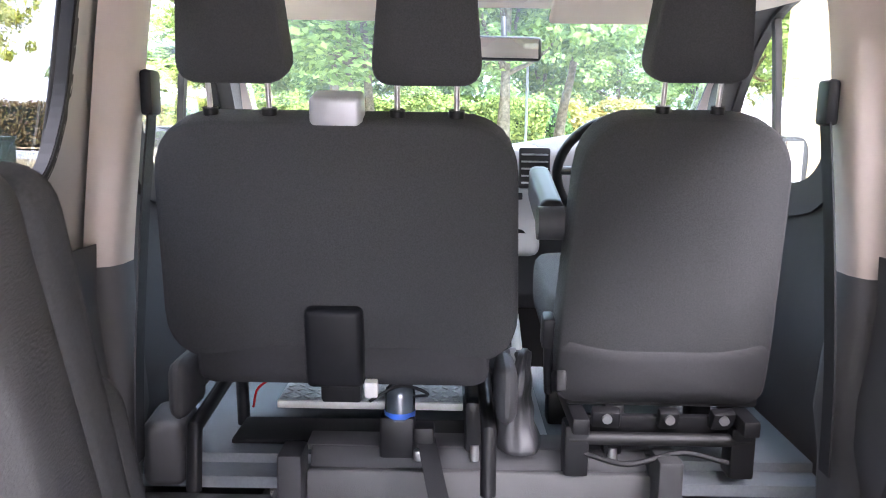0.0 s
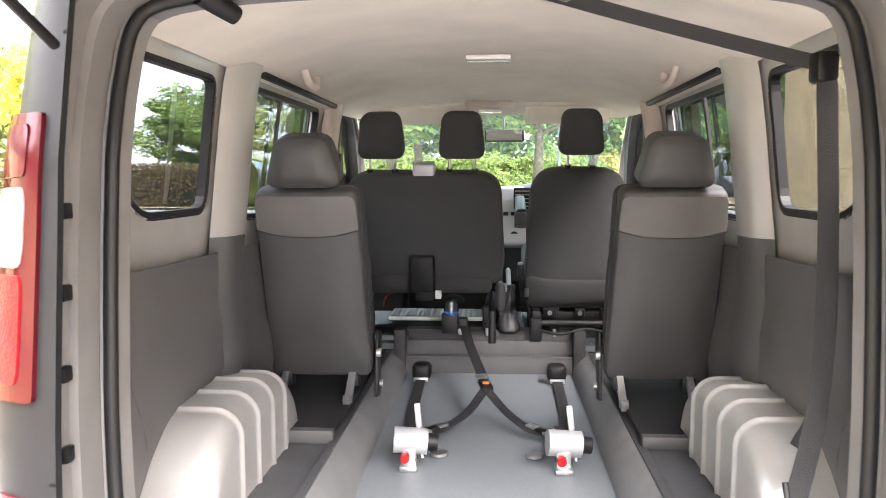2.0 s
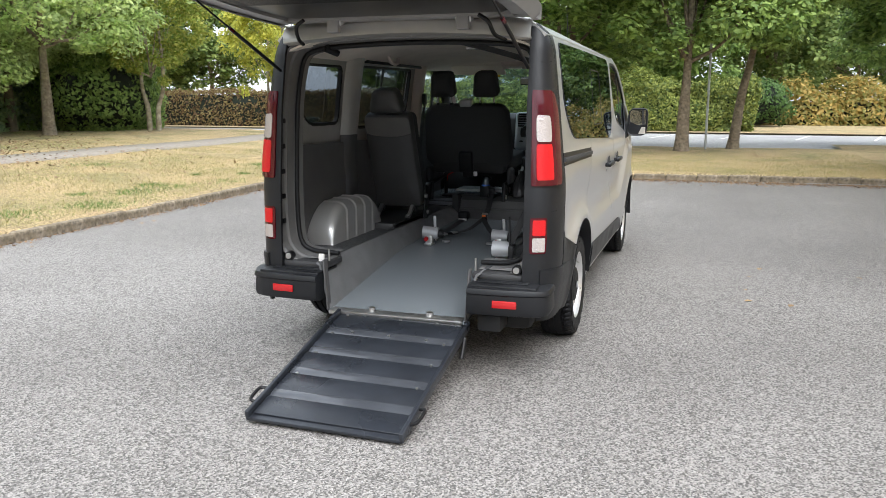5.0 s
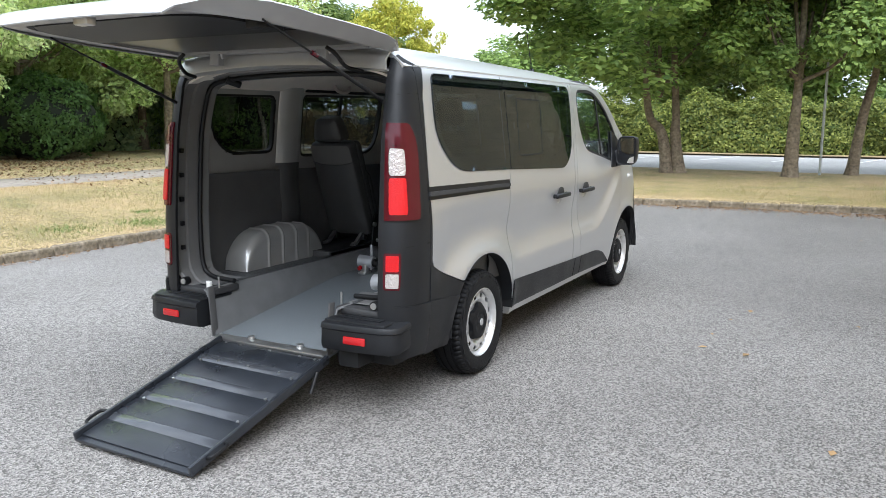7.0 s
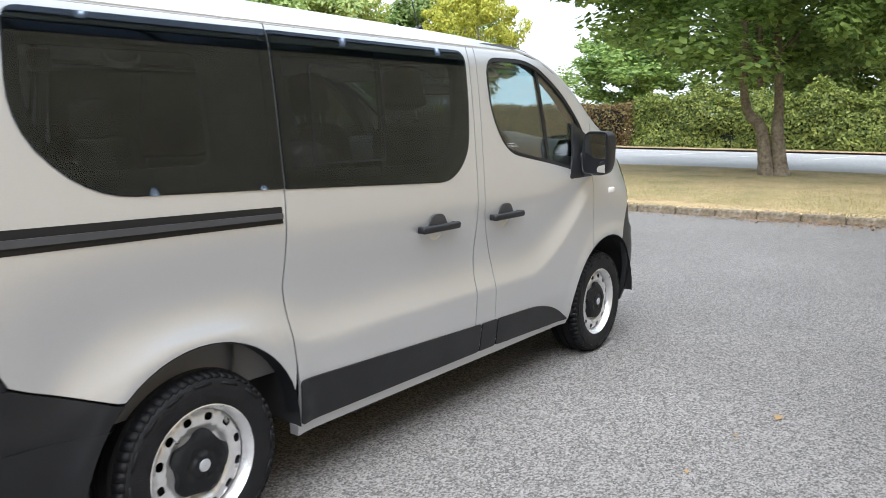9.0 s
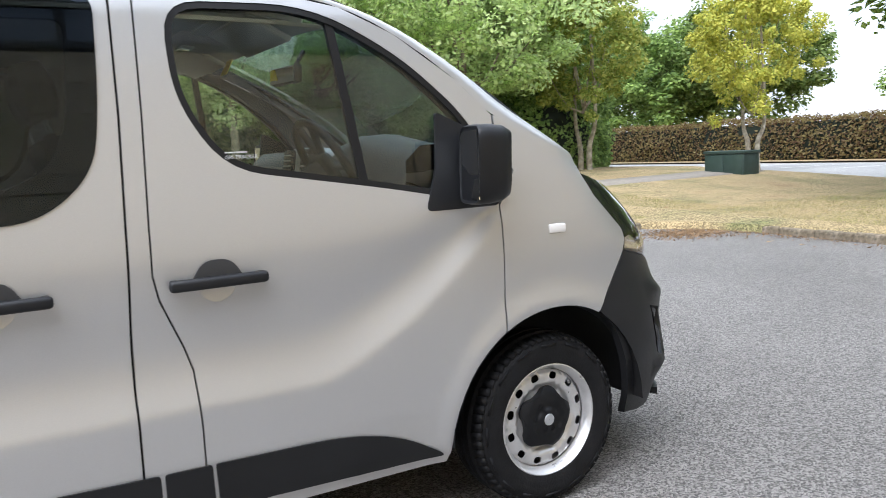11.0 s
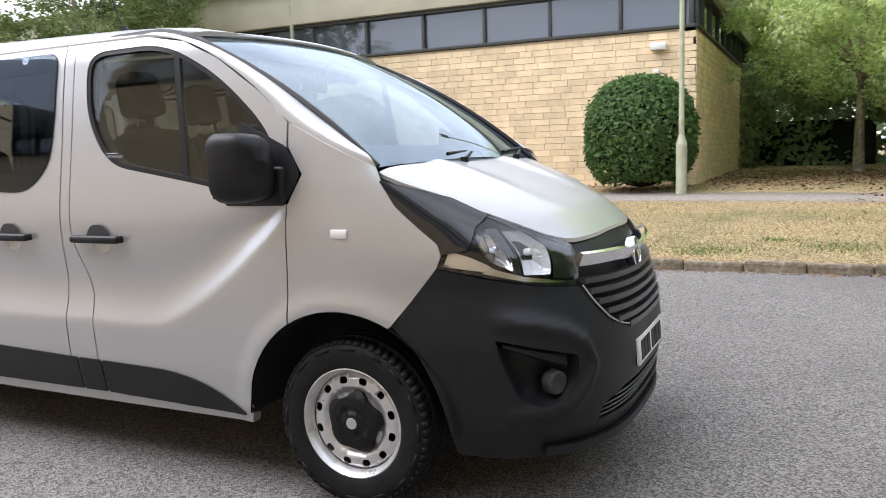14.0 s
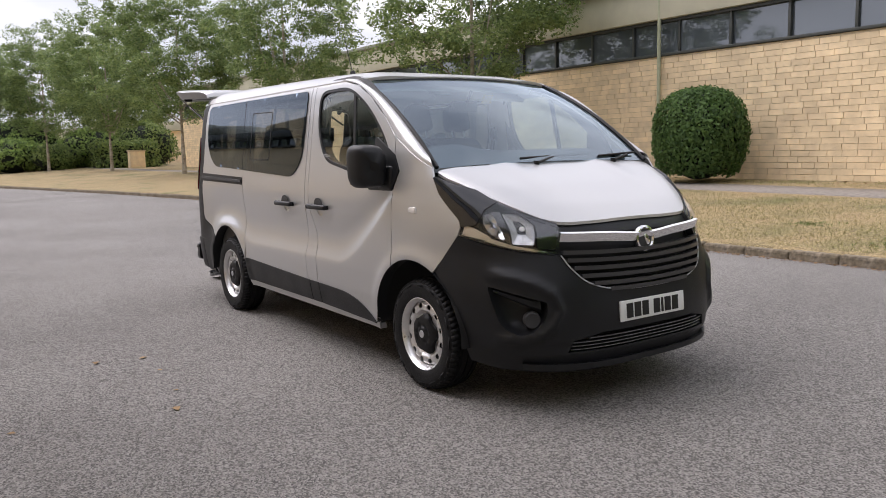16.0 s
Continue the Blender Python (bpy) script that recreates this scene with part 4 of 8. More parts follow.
MAPLE = dict(kind="maple_crown", leaf=LEAF_MAPLE, bark=BARK, n=42000, clumps=130, clump_r=0.19, size=0.025)
MAPLE_BIG = dict(kind="maple_crown_big", leaf=LEAF_MAPLE, bark=BARK, n=56000, clumps=170, clump_r=0.16, size=0.0195)
MAPLE_B = dict(kind="maple_crown_b", leaf=LEAF_MAPLE, bark=BARK, n=40000, clumps=115, clump_r=0.2, size=0.025)
MAPLE_L = dict(kind="maple_crown_l", leaf=LEAF_LAWN, bark=BARK, n=52000, clumps=170, clump_r=0.17, size=0.0185)
WOOD = dict(kind="wood_crown", leaf=LEAF_DARK, bark=BARK, n=24000, clumps=110, clump_r=0.22, size=0.034)
WOOD_C = dict(kind="wood_crown_c", leaf=LEAF_ASH, bark=BARK, n=22000, clumps=100, clump_r=0.2, size=0.034)
WOOD_B = dict(kind="wood_crown_b", leaf=LEAF_MAPLE, bark=BARK, n=24000, clumps=105, clump_r=0.22, size=0.034)
ASH = dict(kind="ash_crown", leaf=LEAF_ASH, bark=BARK_PALE, n=50000, clumps=300, clump_r=0.12, size=0.0155)
ASH_ROW = dict(ASH, kind="ash_row_crown", leaf=LEAF_ROW)
BIRCH = dict(kind="birch_crown", leaf=LEAF_YELLOW, bark=BARK_PALE, n=22000, clumps=160, clump_r=0.14, size=0.026)
BIRCH_B = dict(kind="birch_crown_b", leaf=LEAF_BIRCH_B, bark=BARK_PALE, n=22000, clumps=160, clump_r=0.14, size=0.026)
ROAD_TREE = "spreading green maple on the lawn edge by the road"
# trees between the front lawn and the road
tree(-1.95, 19.5, 0.1, 0.19, 2.2, 10.4, 6.6, label="double-trunked green maple on the lawn edge", seed=2, stems=2, low=0.3, lean=(-0.45, 0.0), **MAPLE_BIG)
tree(1.1, 19.4, 0.1, 0.20, 2.5, 9.2, 3.7, label=ROAD_TREE, seed=3, lean=(0.05, 0.1), low=0.3, **MAPLE_B)
tree(2.5, 21.0, 0.1, 0.16, 3.2, 9.4, 3.4, label="leaning green maple with a pale trunk by the road", seed=4, lean=(0.45, 0.0), low=0.4, **MAPLE)
tree(7.5, 23.2, 0.1, 0.16, 2.6, 9.0, 4.2, label=ROAD_TREE, seed=5, lean=(0.5, 0.2), low=0.7, **MAPLE_B)
tree(11.5, 21.5, 0.1, 0.18, 2.6, 9.0, 4.0, label=ROAD_TREE, seed=6, low=0.5, **MAPLE)
tree(-15.5, 26.2, 0.1, 0.11, 2.0, 8.0, 2.3, label="yellowing twin-stemmed birch with pale bark", seed=7, stems=2, low=0.2, cone=0.35, **BIRCH)
tree(-16.39, 19.24, 0.12, 0.11, 2.2, 7.4, 2.5, label="yellowing birch with two pale stems at the thicket's end", seed=8, stems=2, low=0.3, cone=0.3, **BIRCH_B)
tree(-23.8, 20.6, 0.2, 0.2, 2.4, 9.6, 5.4, label="broad maple above the shrubs at the thicket's end", seed=8, low=1.2, **MAPLE)
leafy_mass("shrub_bank", -22.8, -17.7, 18.0, 21.6, 0.12, 2.8, 26000, 0.075, LEAF_MAPLE, "loose bank of green shrubs at the thicket's end", "shrubs", 36, wob=0.8, bulge=0.9)
# trees on the left lawn in front of the thicket
tree(-15.2, 7.7, 0.5, 0.13, 2.3, 9.4, 4.0, label="young ash with a pale trunk on the lawn", seed=9, low=0.8, **ASH)
tree(-20.0, 6.6, 0.5, 0.15, 2.3, 9.6, 4.4, label="ash tree at the edge of the thicket", seed=10, low=0.7, **ASH)
tree(-17.0, 15.2, 0.45, 0.2, 2.6, 9.5, 4.4, label="broad maple overhanging the lawn", seed=11, low=1.3, **MAPLE_L)
tree(-20.5, 17.2, 0.4, 0.2, 2.4, 9.0, 4.0, label="broad maple overhanging the lawn", seed=12, low=1.3, **MAPLE_L)
tree(-18.6, 11.2, 0.45, 0.18, 2.4, 9.2, 3.8, label="broad maple overhanging the lawn", seed=13, low=1.1, **MAPLE_L)
rnd = random.Random(11)
for i, (x, y) in enumerate([(-21, 11), (-22, 16), (-25, 20), (-27, 8), (-28, 19), (-31, 5), (-33, 11), (-31, 23), (-34, 20), (-38, 27)]):
    tree(x, y, 0.4, 0.2, 2.0, rnd.uniform(8.5, 11), rnd.uniform(3.6, 4.6), label="dense woodland tree in the thicket", seed=20 + i, low=0.6, **(WOOD_C if i % 2 else WOOD_B))
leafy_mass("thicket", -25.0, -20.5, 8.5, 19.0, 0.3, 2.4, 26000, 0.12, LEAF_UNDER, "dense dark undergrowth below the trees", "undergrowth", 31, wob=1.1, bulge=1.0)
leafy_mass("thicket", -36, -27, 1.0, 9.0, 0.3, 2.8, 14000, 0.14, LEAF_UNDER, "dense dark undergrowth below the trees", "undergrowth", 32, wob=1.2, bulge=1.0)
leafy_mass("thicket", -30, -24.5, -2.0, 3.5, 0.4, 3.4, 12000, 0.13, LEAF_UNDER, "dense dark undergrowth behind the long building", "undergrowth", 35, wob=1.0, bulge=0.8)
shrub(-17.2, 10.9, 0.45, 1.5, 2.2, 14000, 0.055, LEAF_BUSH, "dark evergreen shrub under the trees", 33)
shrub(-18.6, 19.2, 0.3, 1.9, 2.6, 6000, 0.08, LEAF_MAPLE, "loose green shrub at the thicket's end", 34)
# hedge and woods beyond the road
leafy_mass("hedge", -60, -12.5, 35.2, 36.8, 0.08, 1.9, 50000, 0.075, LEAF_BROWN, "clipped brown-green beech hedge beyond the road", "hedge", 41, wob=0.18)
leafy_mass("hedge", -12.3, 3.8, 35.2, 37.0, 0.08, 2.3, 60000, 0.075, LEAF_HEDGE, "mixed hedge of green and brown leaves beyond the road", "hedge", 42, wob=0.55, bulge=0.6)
leafy_mass("shrub_bank", 4.4, 12.5, 46.0, 49.0, 0.08, 2.1, 11000, 0.12, LEAF_ORANGE, "bank of yellow and orange shrubs beyond the road", "shrubs", 43, wob=0.7, bulge=0.8)
shrub(4.2, 43.5, 0.08, 1.9, 2.6, 5000, 0.1, LEAF_BUSH, "rounded green shrub beyond the road", 44)
spots = [(-58, 46), (-50, 44), (-43, 47), (-37, 44), (-32.5, 47), (-17.0, 47), (-5.5, 42), (0.5, 44), (6, 54), (-2, 51), (12, 60), (19, 64), (25, 58), (-12, 60), (30, 50), (37, 45), (10, 72)]
for i, (x, y) in enumerate(spots):
    tree(x, y, 0.08, 0.26, 2.6, rnd.uniform(9.5, 12.5) - (3.5 if i in (5, 13) else 0), rnd.uniform(4.4, 5.6), label="tall leafy tree beyond the hedge", seed=50 + i, low=1.4, **(WOOD_B if i % 2 else WOOD))
# clipped bushes against the long building
shrub(-12.75, 2.45, 0.46, 1.02, 2.2, 15000, 0.05, LEAF_BUSH, "large clipped round bush before the brick wall", 61, True)
shrub(-12.75, -4.35, 0.46, 1.0, 2.2, 15000, 0.05, LEAF_BUSH, "large clipped round bush beside the downpipe", 62, True)
# row of ash trees along the lawn behind the van
for i, (x, y, h, sp) in enumerate([(-10.6, -10.5, 8.4, 3.0), (-8.9, -19.5, 7.6, 2.5), (-8.6, -31.0, 8.6, 3.3), (-8.2, -44.0, 9.2, 3.6), (-6.4, -55.0, 9.4, 3.6), (-4.0, -66.0, 9.5, 3.8), (-12.0, -62.0, 10, 4.0), (0.0, -76, 10, 4.2)]):
    tree(x, y, 0.3, 0.12, 2.5, h + 0.8, sp * 1.25, label="slender ash tree with a pale trunk on the lawn", seed=80 + i, low=0.2, **ASH_ROW)
leafy_mass("hedge", -13.2, -9.5, -58, -52, 0.35, 1.9, 6000, 0.11, LEAF_DARK, "dark clipped hedge by the far hall", "hedge", 63, wob=0.3)
for i, (x, y, r, h) in enumerate([(-13.6, -56.5, 2.2, 3.6), (-10.2, -59.5, 2.4, 3.2), (-7.2, -58.0, 2.0, 2.0), (-4.6, -59.0, 2.2, 2.4), (-2.0, -61.0, 2.3, 3.0), (-6.0, -63.5, 2.8, 4.2)]):
    shrub(x, y, 0.2, r, h, 5000, 0.11, LEAF_MAPLE if i % 2 else LEAF_DARK, "loose green shrub at the end of the lawn", 130 + i)
leafy_mass("hedge", -9, 4, -82, -79, 0.1, 2.2, 7000, 0.13, LEAF_DARK, "dark hedge at the car park's far end", "hedge", 64, wob=0.4)
for i, (x, y) in enumerate([(8, -84), (16, -80), (26, -78), (36, -70), (42, -55), (-20, -88)]):
    tree(x, y, 0.0, 0.25, 2.6, rnd.uniform(9, 12), rnd.uniform(4.4, 5.4), label="tall leafy tree at the car park's far end", seed=110 + i, low=1.2, **WOOD)


# ---- dry grass on the lawns, with weeds near the kerbs ----
def blades(name, spots, lo, hi, wide, material, label, seed):
    """Thin leaning blades of grass, one sheet of them."""
    rng = np.random.default_rng(seed)
    n = len(spots)
    h = rng.uniform(lo, hi, n)
    a = rng.uniform(0, 2 * np.pi, n)
    lean = rng.normal(scale=0.6, size=(n, 2)) * h[:, None]
    side = np.stack([np.cos(a), np.sin(a), 0 * a], 1) * wide
    tip = spots + np.stack([lean[:, 0], lean[:, 1], h], 1)
    v = np.stack([spots - side, spots + side, tip], 1).reshape(-1, 3)
    me = bpy.data.meshes.new(name)
    me.vertices.add(3 * n)
    me.vertices.foreach_set("co", v.ravel())
    me.loops.add(3 * n)
    me.loops.foreach_set("vertex_index", np.arange(3 * n))
    me.polygons.add(n)
    me.polygons.foreach_set("loop_start", np.arange(0, 3 * n, 3))
    me.materials.append(material)
    me.update(calc_edges=True)
    return tagged(new(name, me), label, "grass", kind="stuff")


g_rng = np.random.default_rng(77)
left = []
while len(left) < 90000:
    y = g_rng.uniform(-14, 14)
    d = abs(g_rng.normal(scale=4.5)) + 0.1
    x = kerb_line(min(y, 10.4)) - 0.12 - d
    if x > -14 and abs(x + 11.6) > 0.75:
        left.append((x, y, lawn_left_z(x, y) - 0.005))
blades("dry_grass", np.array(left), 0.02, 0.06, 0.004, GRASS_BLADE, "parched straw-coloured grass blades on the lawn", 78)
front = [(x, y, 0.105 + 0.03 * noise.noise((x * 0.3, y * 0.3, 4))) for x, y in zip(g_rng.uniform(-6.2, 5.5, 40000), KERB_Y + 0.2 + abs(g_rng.normal(scale=3.5, size=40000))) if y < 21.4]
blades("dry_grass", np.array(front), 0.02, 0.06, 0.004, GRASS_BLADE, "parched grass blades on the front lawn", 79)
weeds = []
for k in range(36):
    y = g_rng.uniform(-13, 11)
    x = kerb_line(min(y, 10.4)) - 0.25 - abs(g_rng.normal(scale=1.8))
    r = g_rng.uniform(0.06, 0.22)
    for q in g_rng.normal(scale=r, size=(int(1500 * r), 2)):
        weeds.append((x + q[0], y + q[1] * 1.3, lawn_left_z(x + q[0], y + q[1]) - 0.004))
blades("weeds", np.array(weeds), 0.02, 0.05, 0.007, WEED, "low green weeds dotted in the dry lawn", 80)


# ---- the van: its outer form ----
def smooth_table(z, v, lo, hi, blur):
    """A table with soft bends: looked up by height."""
    s = np.linspace(lo, hi, 600)
    t = np.interp(s, z, v)
    k = max(1, int(blur / (hi - lo) * 600))
    w = np.hanning(2 * k + 1) + 1e-6
    t = np.convolve(np.pad(t, k, mode="edge"), w / w.sum(), "valid")
    return lambda q: np.interp(q, s, t)


half_w = smooth_table([0.2, 0.28, 0.35, 0.5, 0.65, 0.8, 1.0, 1.1, 1.18, 1.25, 1.3, 1.5, 1.65, 1.8, 1.87, 1.95],
                      [0.885, 0.905, 0.93, 0.953, 0.962, 0.965, 0.965, 0.96, 0.95, 0.943, 0.937, 0.914, 0.896, 0.874, 0.852, 0.79], 0.1, 2.1, 0.035)
nose_b = smooth_table([0.2, 0.25, 0.4, 0.55, 0.7, 0.85, 0.95, 1.0, 1.1, 1.2, 1.3, 1.35], [0.94, 0.97, 1.015, 1.02, 1.0, 0.965, 0.925, 0.885, 0.76, 0.58, 0.38, 0.32], 0.1, 1.5, 0.04)
nose_n = smooth_table([0.2, 0.65, 0.85, 1.1, 1.3], [3.1, 3.0, 2.65, 3.0, 4.0], 0.1, 1.5, 0.05)


def ease(t):
    t = np.clip(t, 0, 1)
    return t * t * (3 - 2 * t)


def side_x(y, z):
    """The half width of the body at a place along and up, with the scallop pressed into its flank."""
    y, z = np.asarray(y, float), np.asarray(z, float)
    w = half_w(z) * np.where(y < 4, 1 - 0.012 * (4 - y), 1.0)
    crest = 0.665 + 0.46 * np.clip((y - 3.12) / 0.72, 0, 1) ** 1.5 - 0.04 * ease((2.2 - y) / 1.5) + 0.15 * np.exp(-(((y - 0.97) / 0.42) ** 4))
    up = (z - crest) / 0.22
    up = np.clip(0.5 * (up + np.sqrt(up * up + 0.005)), 0, 1)
    dent = 0.042 * (1 - (1 - up) ** 2) * ease((1.2 - z) / np.maximum(1.2 - crest - 0.06, 0.06))
    dent = dent * ease((3.95 - y) / 0.2) * ease((y - 0.25) / 0.3)
    arch = 0.016 * np.exp(-((np.hypot(y - 0.968, z - 0.335) - 0.45) / 0.05) ** 2) + 0.012 * np.exp(-((np.hypot(y - 4.066, z - 0.335) - 0.46) / 0.05) ** 2)
    f = np.clip((y - 4) / nose_b(z), 0, 1)
    return (w - dent + arch) * np.maximum(1 - f ** nose_n(z), 0) ** (1 / nose_n(z))


def on_side(s):
    """Lays (along, up) on one flank; s is 1 or -1."""
    def place(y, z, d=0.0):
        return np.stack([s * (side_x(y, z) - d), y + 0 * z, z + 0 * y], 1)
    return place


def nose_at(a, z, d=0.0):
    """The front by angle round it (0 ahead, 90 at the flank) and height."""
    a, z = np.asarray(a, float), np.asarray(z, float)
    e = 2 / nose_n(z)
    s, c = np.sin(np.radians(a)), np.abs(np.cos(np.radians(a)))
    return np.stack([(half_w(z) - d) * np.sign(s) * np.abs(s) ** e, 4 + (nose_b(z) - d) * c ** e, z + 0 * a], -1)


def ang_y(y, z):
    """The angle on the nose at a place along."""
    return math.degrees(math.acos(min(1, ((y - 4) / float(nose_b(z))) ** (float(nose_n(z)) / 2))))


def ang_x(x, z):
    return math.degrees(math.asin(min(1, (x / float(half_w(z))) ** (float(nose_n(z)) / 2))))


bonnet_b = smooth_table([0.7, 0.85, 0.95, 1.0, 1.1, 1.2, 1.3, 1.35], [1.0, 0.965, 0.925, 0.885, 0.75, 0.55, 0.28, 0.10], 0.1, 1.5, 0.04)


def bonnet_z(x, y):
    """The height of the nose over a place in plan."""
    lo, hi = np.full(np.shape(x), 0.8), np.full(np.shape(x), 1.42)
    for _ in range(30):
        m = (lo + hi) / 2
        n = nose_n(m)
        over = (np.abs(x) / half_w(m)) ** n + (np.clip(y - 4, 0, 9) / np.maximum(bonnet_b(m), 0.02)) ** n > 1
        hi, lo = np.where(over, m, hi), np.where(over, lo, m)
    return (lo + hi) / 2


def on_bonnet(x, y, d=0.0):
    return np.stack([x, y, bonnet_z(x, y) - d + 0.012 * np.exp(-((np.abs(x) - 0.38) / 0.09) ** 2) * ease((4.75 - y) / 0.4)], 1)


def rear_y(z):
    return np.interp(z, [0.3, 0.6, 1.0, 1.5, 1.8, 1.95], [0.03, 0.03, 0.045, 0.09, 0.15, 0.22])


def on_corner(s):
    """Lays (turn, up) round a rear corner: turn 0 at the back opening, 1 at the flank."""
    def place(u, z, d=0.0):
        u, z = np.asarray(u, float), np.asarray(z, float)
        x0, y1 = 0.722, 0.285
        a, b = side_x(np.full(u.shape, y1), z) - x0 - d, y1 - rear_y(z) - d
        t = u * math.pi / 2
        return np.stack([s * (x0 + a * np.sin(t) ** (2 / 2.7)), y1 - b * np.cos(t) ** (2 / 2.7), z + 0 * u], 1)
    return place


def arc(cy, r, a0, a1, n=16):
    return [(cy + r * math.cos(radians(a)), 0.335 + r * math.sin(radians(a))) for a in np.linspace(a0, a1, n)]


van = thing("van", "silver wheelchair-accessible van with black bumpers, tailgate open and ramp down", "van")
R_REAR, R_FRONT = 0.435, 0.445
TOP = 1.87
REAR_WIN = rounded([(0.437, 1.845, 0.06), (1.371, 1.850, 0.01), (1.371, 1.268, 0.01), (0.63, 1.292, 0.16), (0.41, 1.50, 0.2)], 0.05)
SLIDE_WIN = rounded([(1.376, 1.850, 0.01), (2.60, 1.848, 0.07), (2.585, 1.55, 0.1), (2.555, 1.35, 0.16), (2.40, 1.225, 0.14), (1.376, 1.266, 0.01)], 0.05)
REAR_IN = rounded([(0.44, 1.755, 0.07), (1.10, 1.76, 0.06), (1.10, 1.355, 0.07), (0.62, 1.355, 0.10), (0.46, 1.50, 0.12)], 0.06)
SLIDE_IN = rounded([(1.41, 1.775), (2.54, 1.785), (2.52, 1.50), (2.46, 1.36), (2.34, 1.30), (1.42, 1.315)], 0.06)
FRONT_WIN = rounded([(2.765, 1.835, 0.12), (3.22, 1.842, 0.15), (3.515, 1.69, 0.15), (3.72, 1.51, 0.1), (3.81, 1.38, 0.05), (3.745, 1.185, 0.05), (3.41, 1.252, 0.1), (2.90, 1.338, 0.14), (2.775, 1.55, 0.1)], 0.06)
DOOR_BACK = [(2.70, TOP), (2.69, 1.5), (2.675, 1.19), (2.672, 1.06), (2.685, 0.99), (2.745, 0.84), (2.765, 0.77), (2.772, 0.60), (2.775, 0.31)]
SLIDE_FRONT = [(2.638, TOP), (2.630, 1.5), (2.615, 1.19), (2.605, 0.92), (2.600, 0.72), (2.600, 0.50), (2.602, 0.31)]
POST = [*SLIDE_FRONT, *DOOR_BACK[::-1]]
SLIDE_BACK = [(1.373, TOP), (1.373, 1.26), (1.355, 0.9), (1.385, 0.62), (1.40, 0.44), (1.41, 0.31)]
CANT = [(3.85, 1.485), (3.72, 1.605), (3.5, 1.755), (3.32, 1.835), (3.12, TOP)]
QUARTER = [(0.375, TOP), *SLIDE_BACK[:4], *[p for p in arc(0.968, R_REAR, 21, 133, 18)], (0.645, 0.657), (0.54, 0.70), (0.40, 0.758), (0.335, 0.79), (0.315, 0.83), (0.308, 1.25), (0.33, 1.70)]
BAND = [(0.285, 1.895), (0.372, 1.868), (0.327, 1.70), (0.305, 1.25), (0.312, 0.83), (0.332, 0.787), (0.285, 0.775)]
SLIDE = [*SLIDE_BACK[::-1], *SLIDE_FRONT]
DOOR = [*DOOR_BACK[::-1], *CANT[::-1], (3.847, 1.18), (3.847, 0.95), *arc(4.066, R_FRONT, 120.6, 176, 9), (3.615, 0.31)]
DOOR = [(p[0], p[1]) for p in DOOR]
TRI = rounded([(3.62, 1.50, 0.02), (3.845, 1.395, 0.02), (3.915, 1.29, 0.03), (3.845, 1.17, 0.05), (3.55, 1.17, 0.03), (3.60, 1.3, 0.02)], 0.03)
WING = [(3.849, 0.95), (3.849, 1.17), (3.918, 1.288), (3.855, 1.39), (3.855, 1.485), (4.02, 1.40), (4.215, 1.31), (4.245, 1.25), (4.30, 1.17), (4.38, 1.10), (4.455, 1.035), (4.468, 0.99), (4.452, 0.945),
        (4.37, 0.84), (4.285, 0.735), *arc(4.066, R_FRONT, 62, 120, 12)]
CLAD_REAR = [(0.285, 0.79), (0.335, 0.787), (0.40, 0.755), (0.54, 0.697), (0.642, 0.654), *arc(0.968, R_REAR, 134, 178, 8), (0.53, 0.29), (0.285, 0.29)]
SKIRT_REAR = [(0.286, 0.605), (0.40, 0.598), (0.612, 0.578), *arc(0.968, R_REAR + 0.004, 146, 178, 7), (0.52, 0.295), (0.286, 0.31)]

def cup_loop(y):
    return rounded([(y - 0.066, 1.055), (y + 0.066, 1.055), (y + 0.05, 0.985), (y, 0.958), (y - 0.05, 0.985)], 0.03)


def scooped(place, y):
    """The flank with a hollow behind a door handle."""
    return lambda u, z, d=0.0: place(u, z, d + 0.013 * np.clip(1.05 - ((u - y) / 0.07) ** 2 - ((z - 1.012) / 0.056) ** 2, 0, 1) ** 0.8)


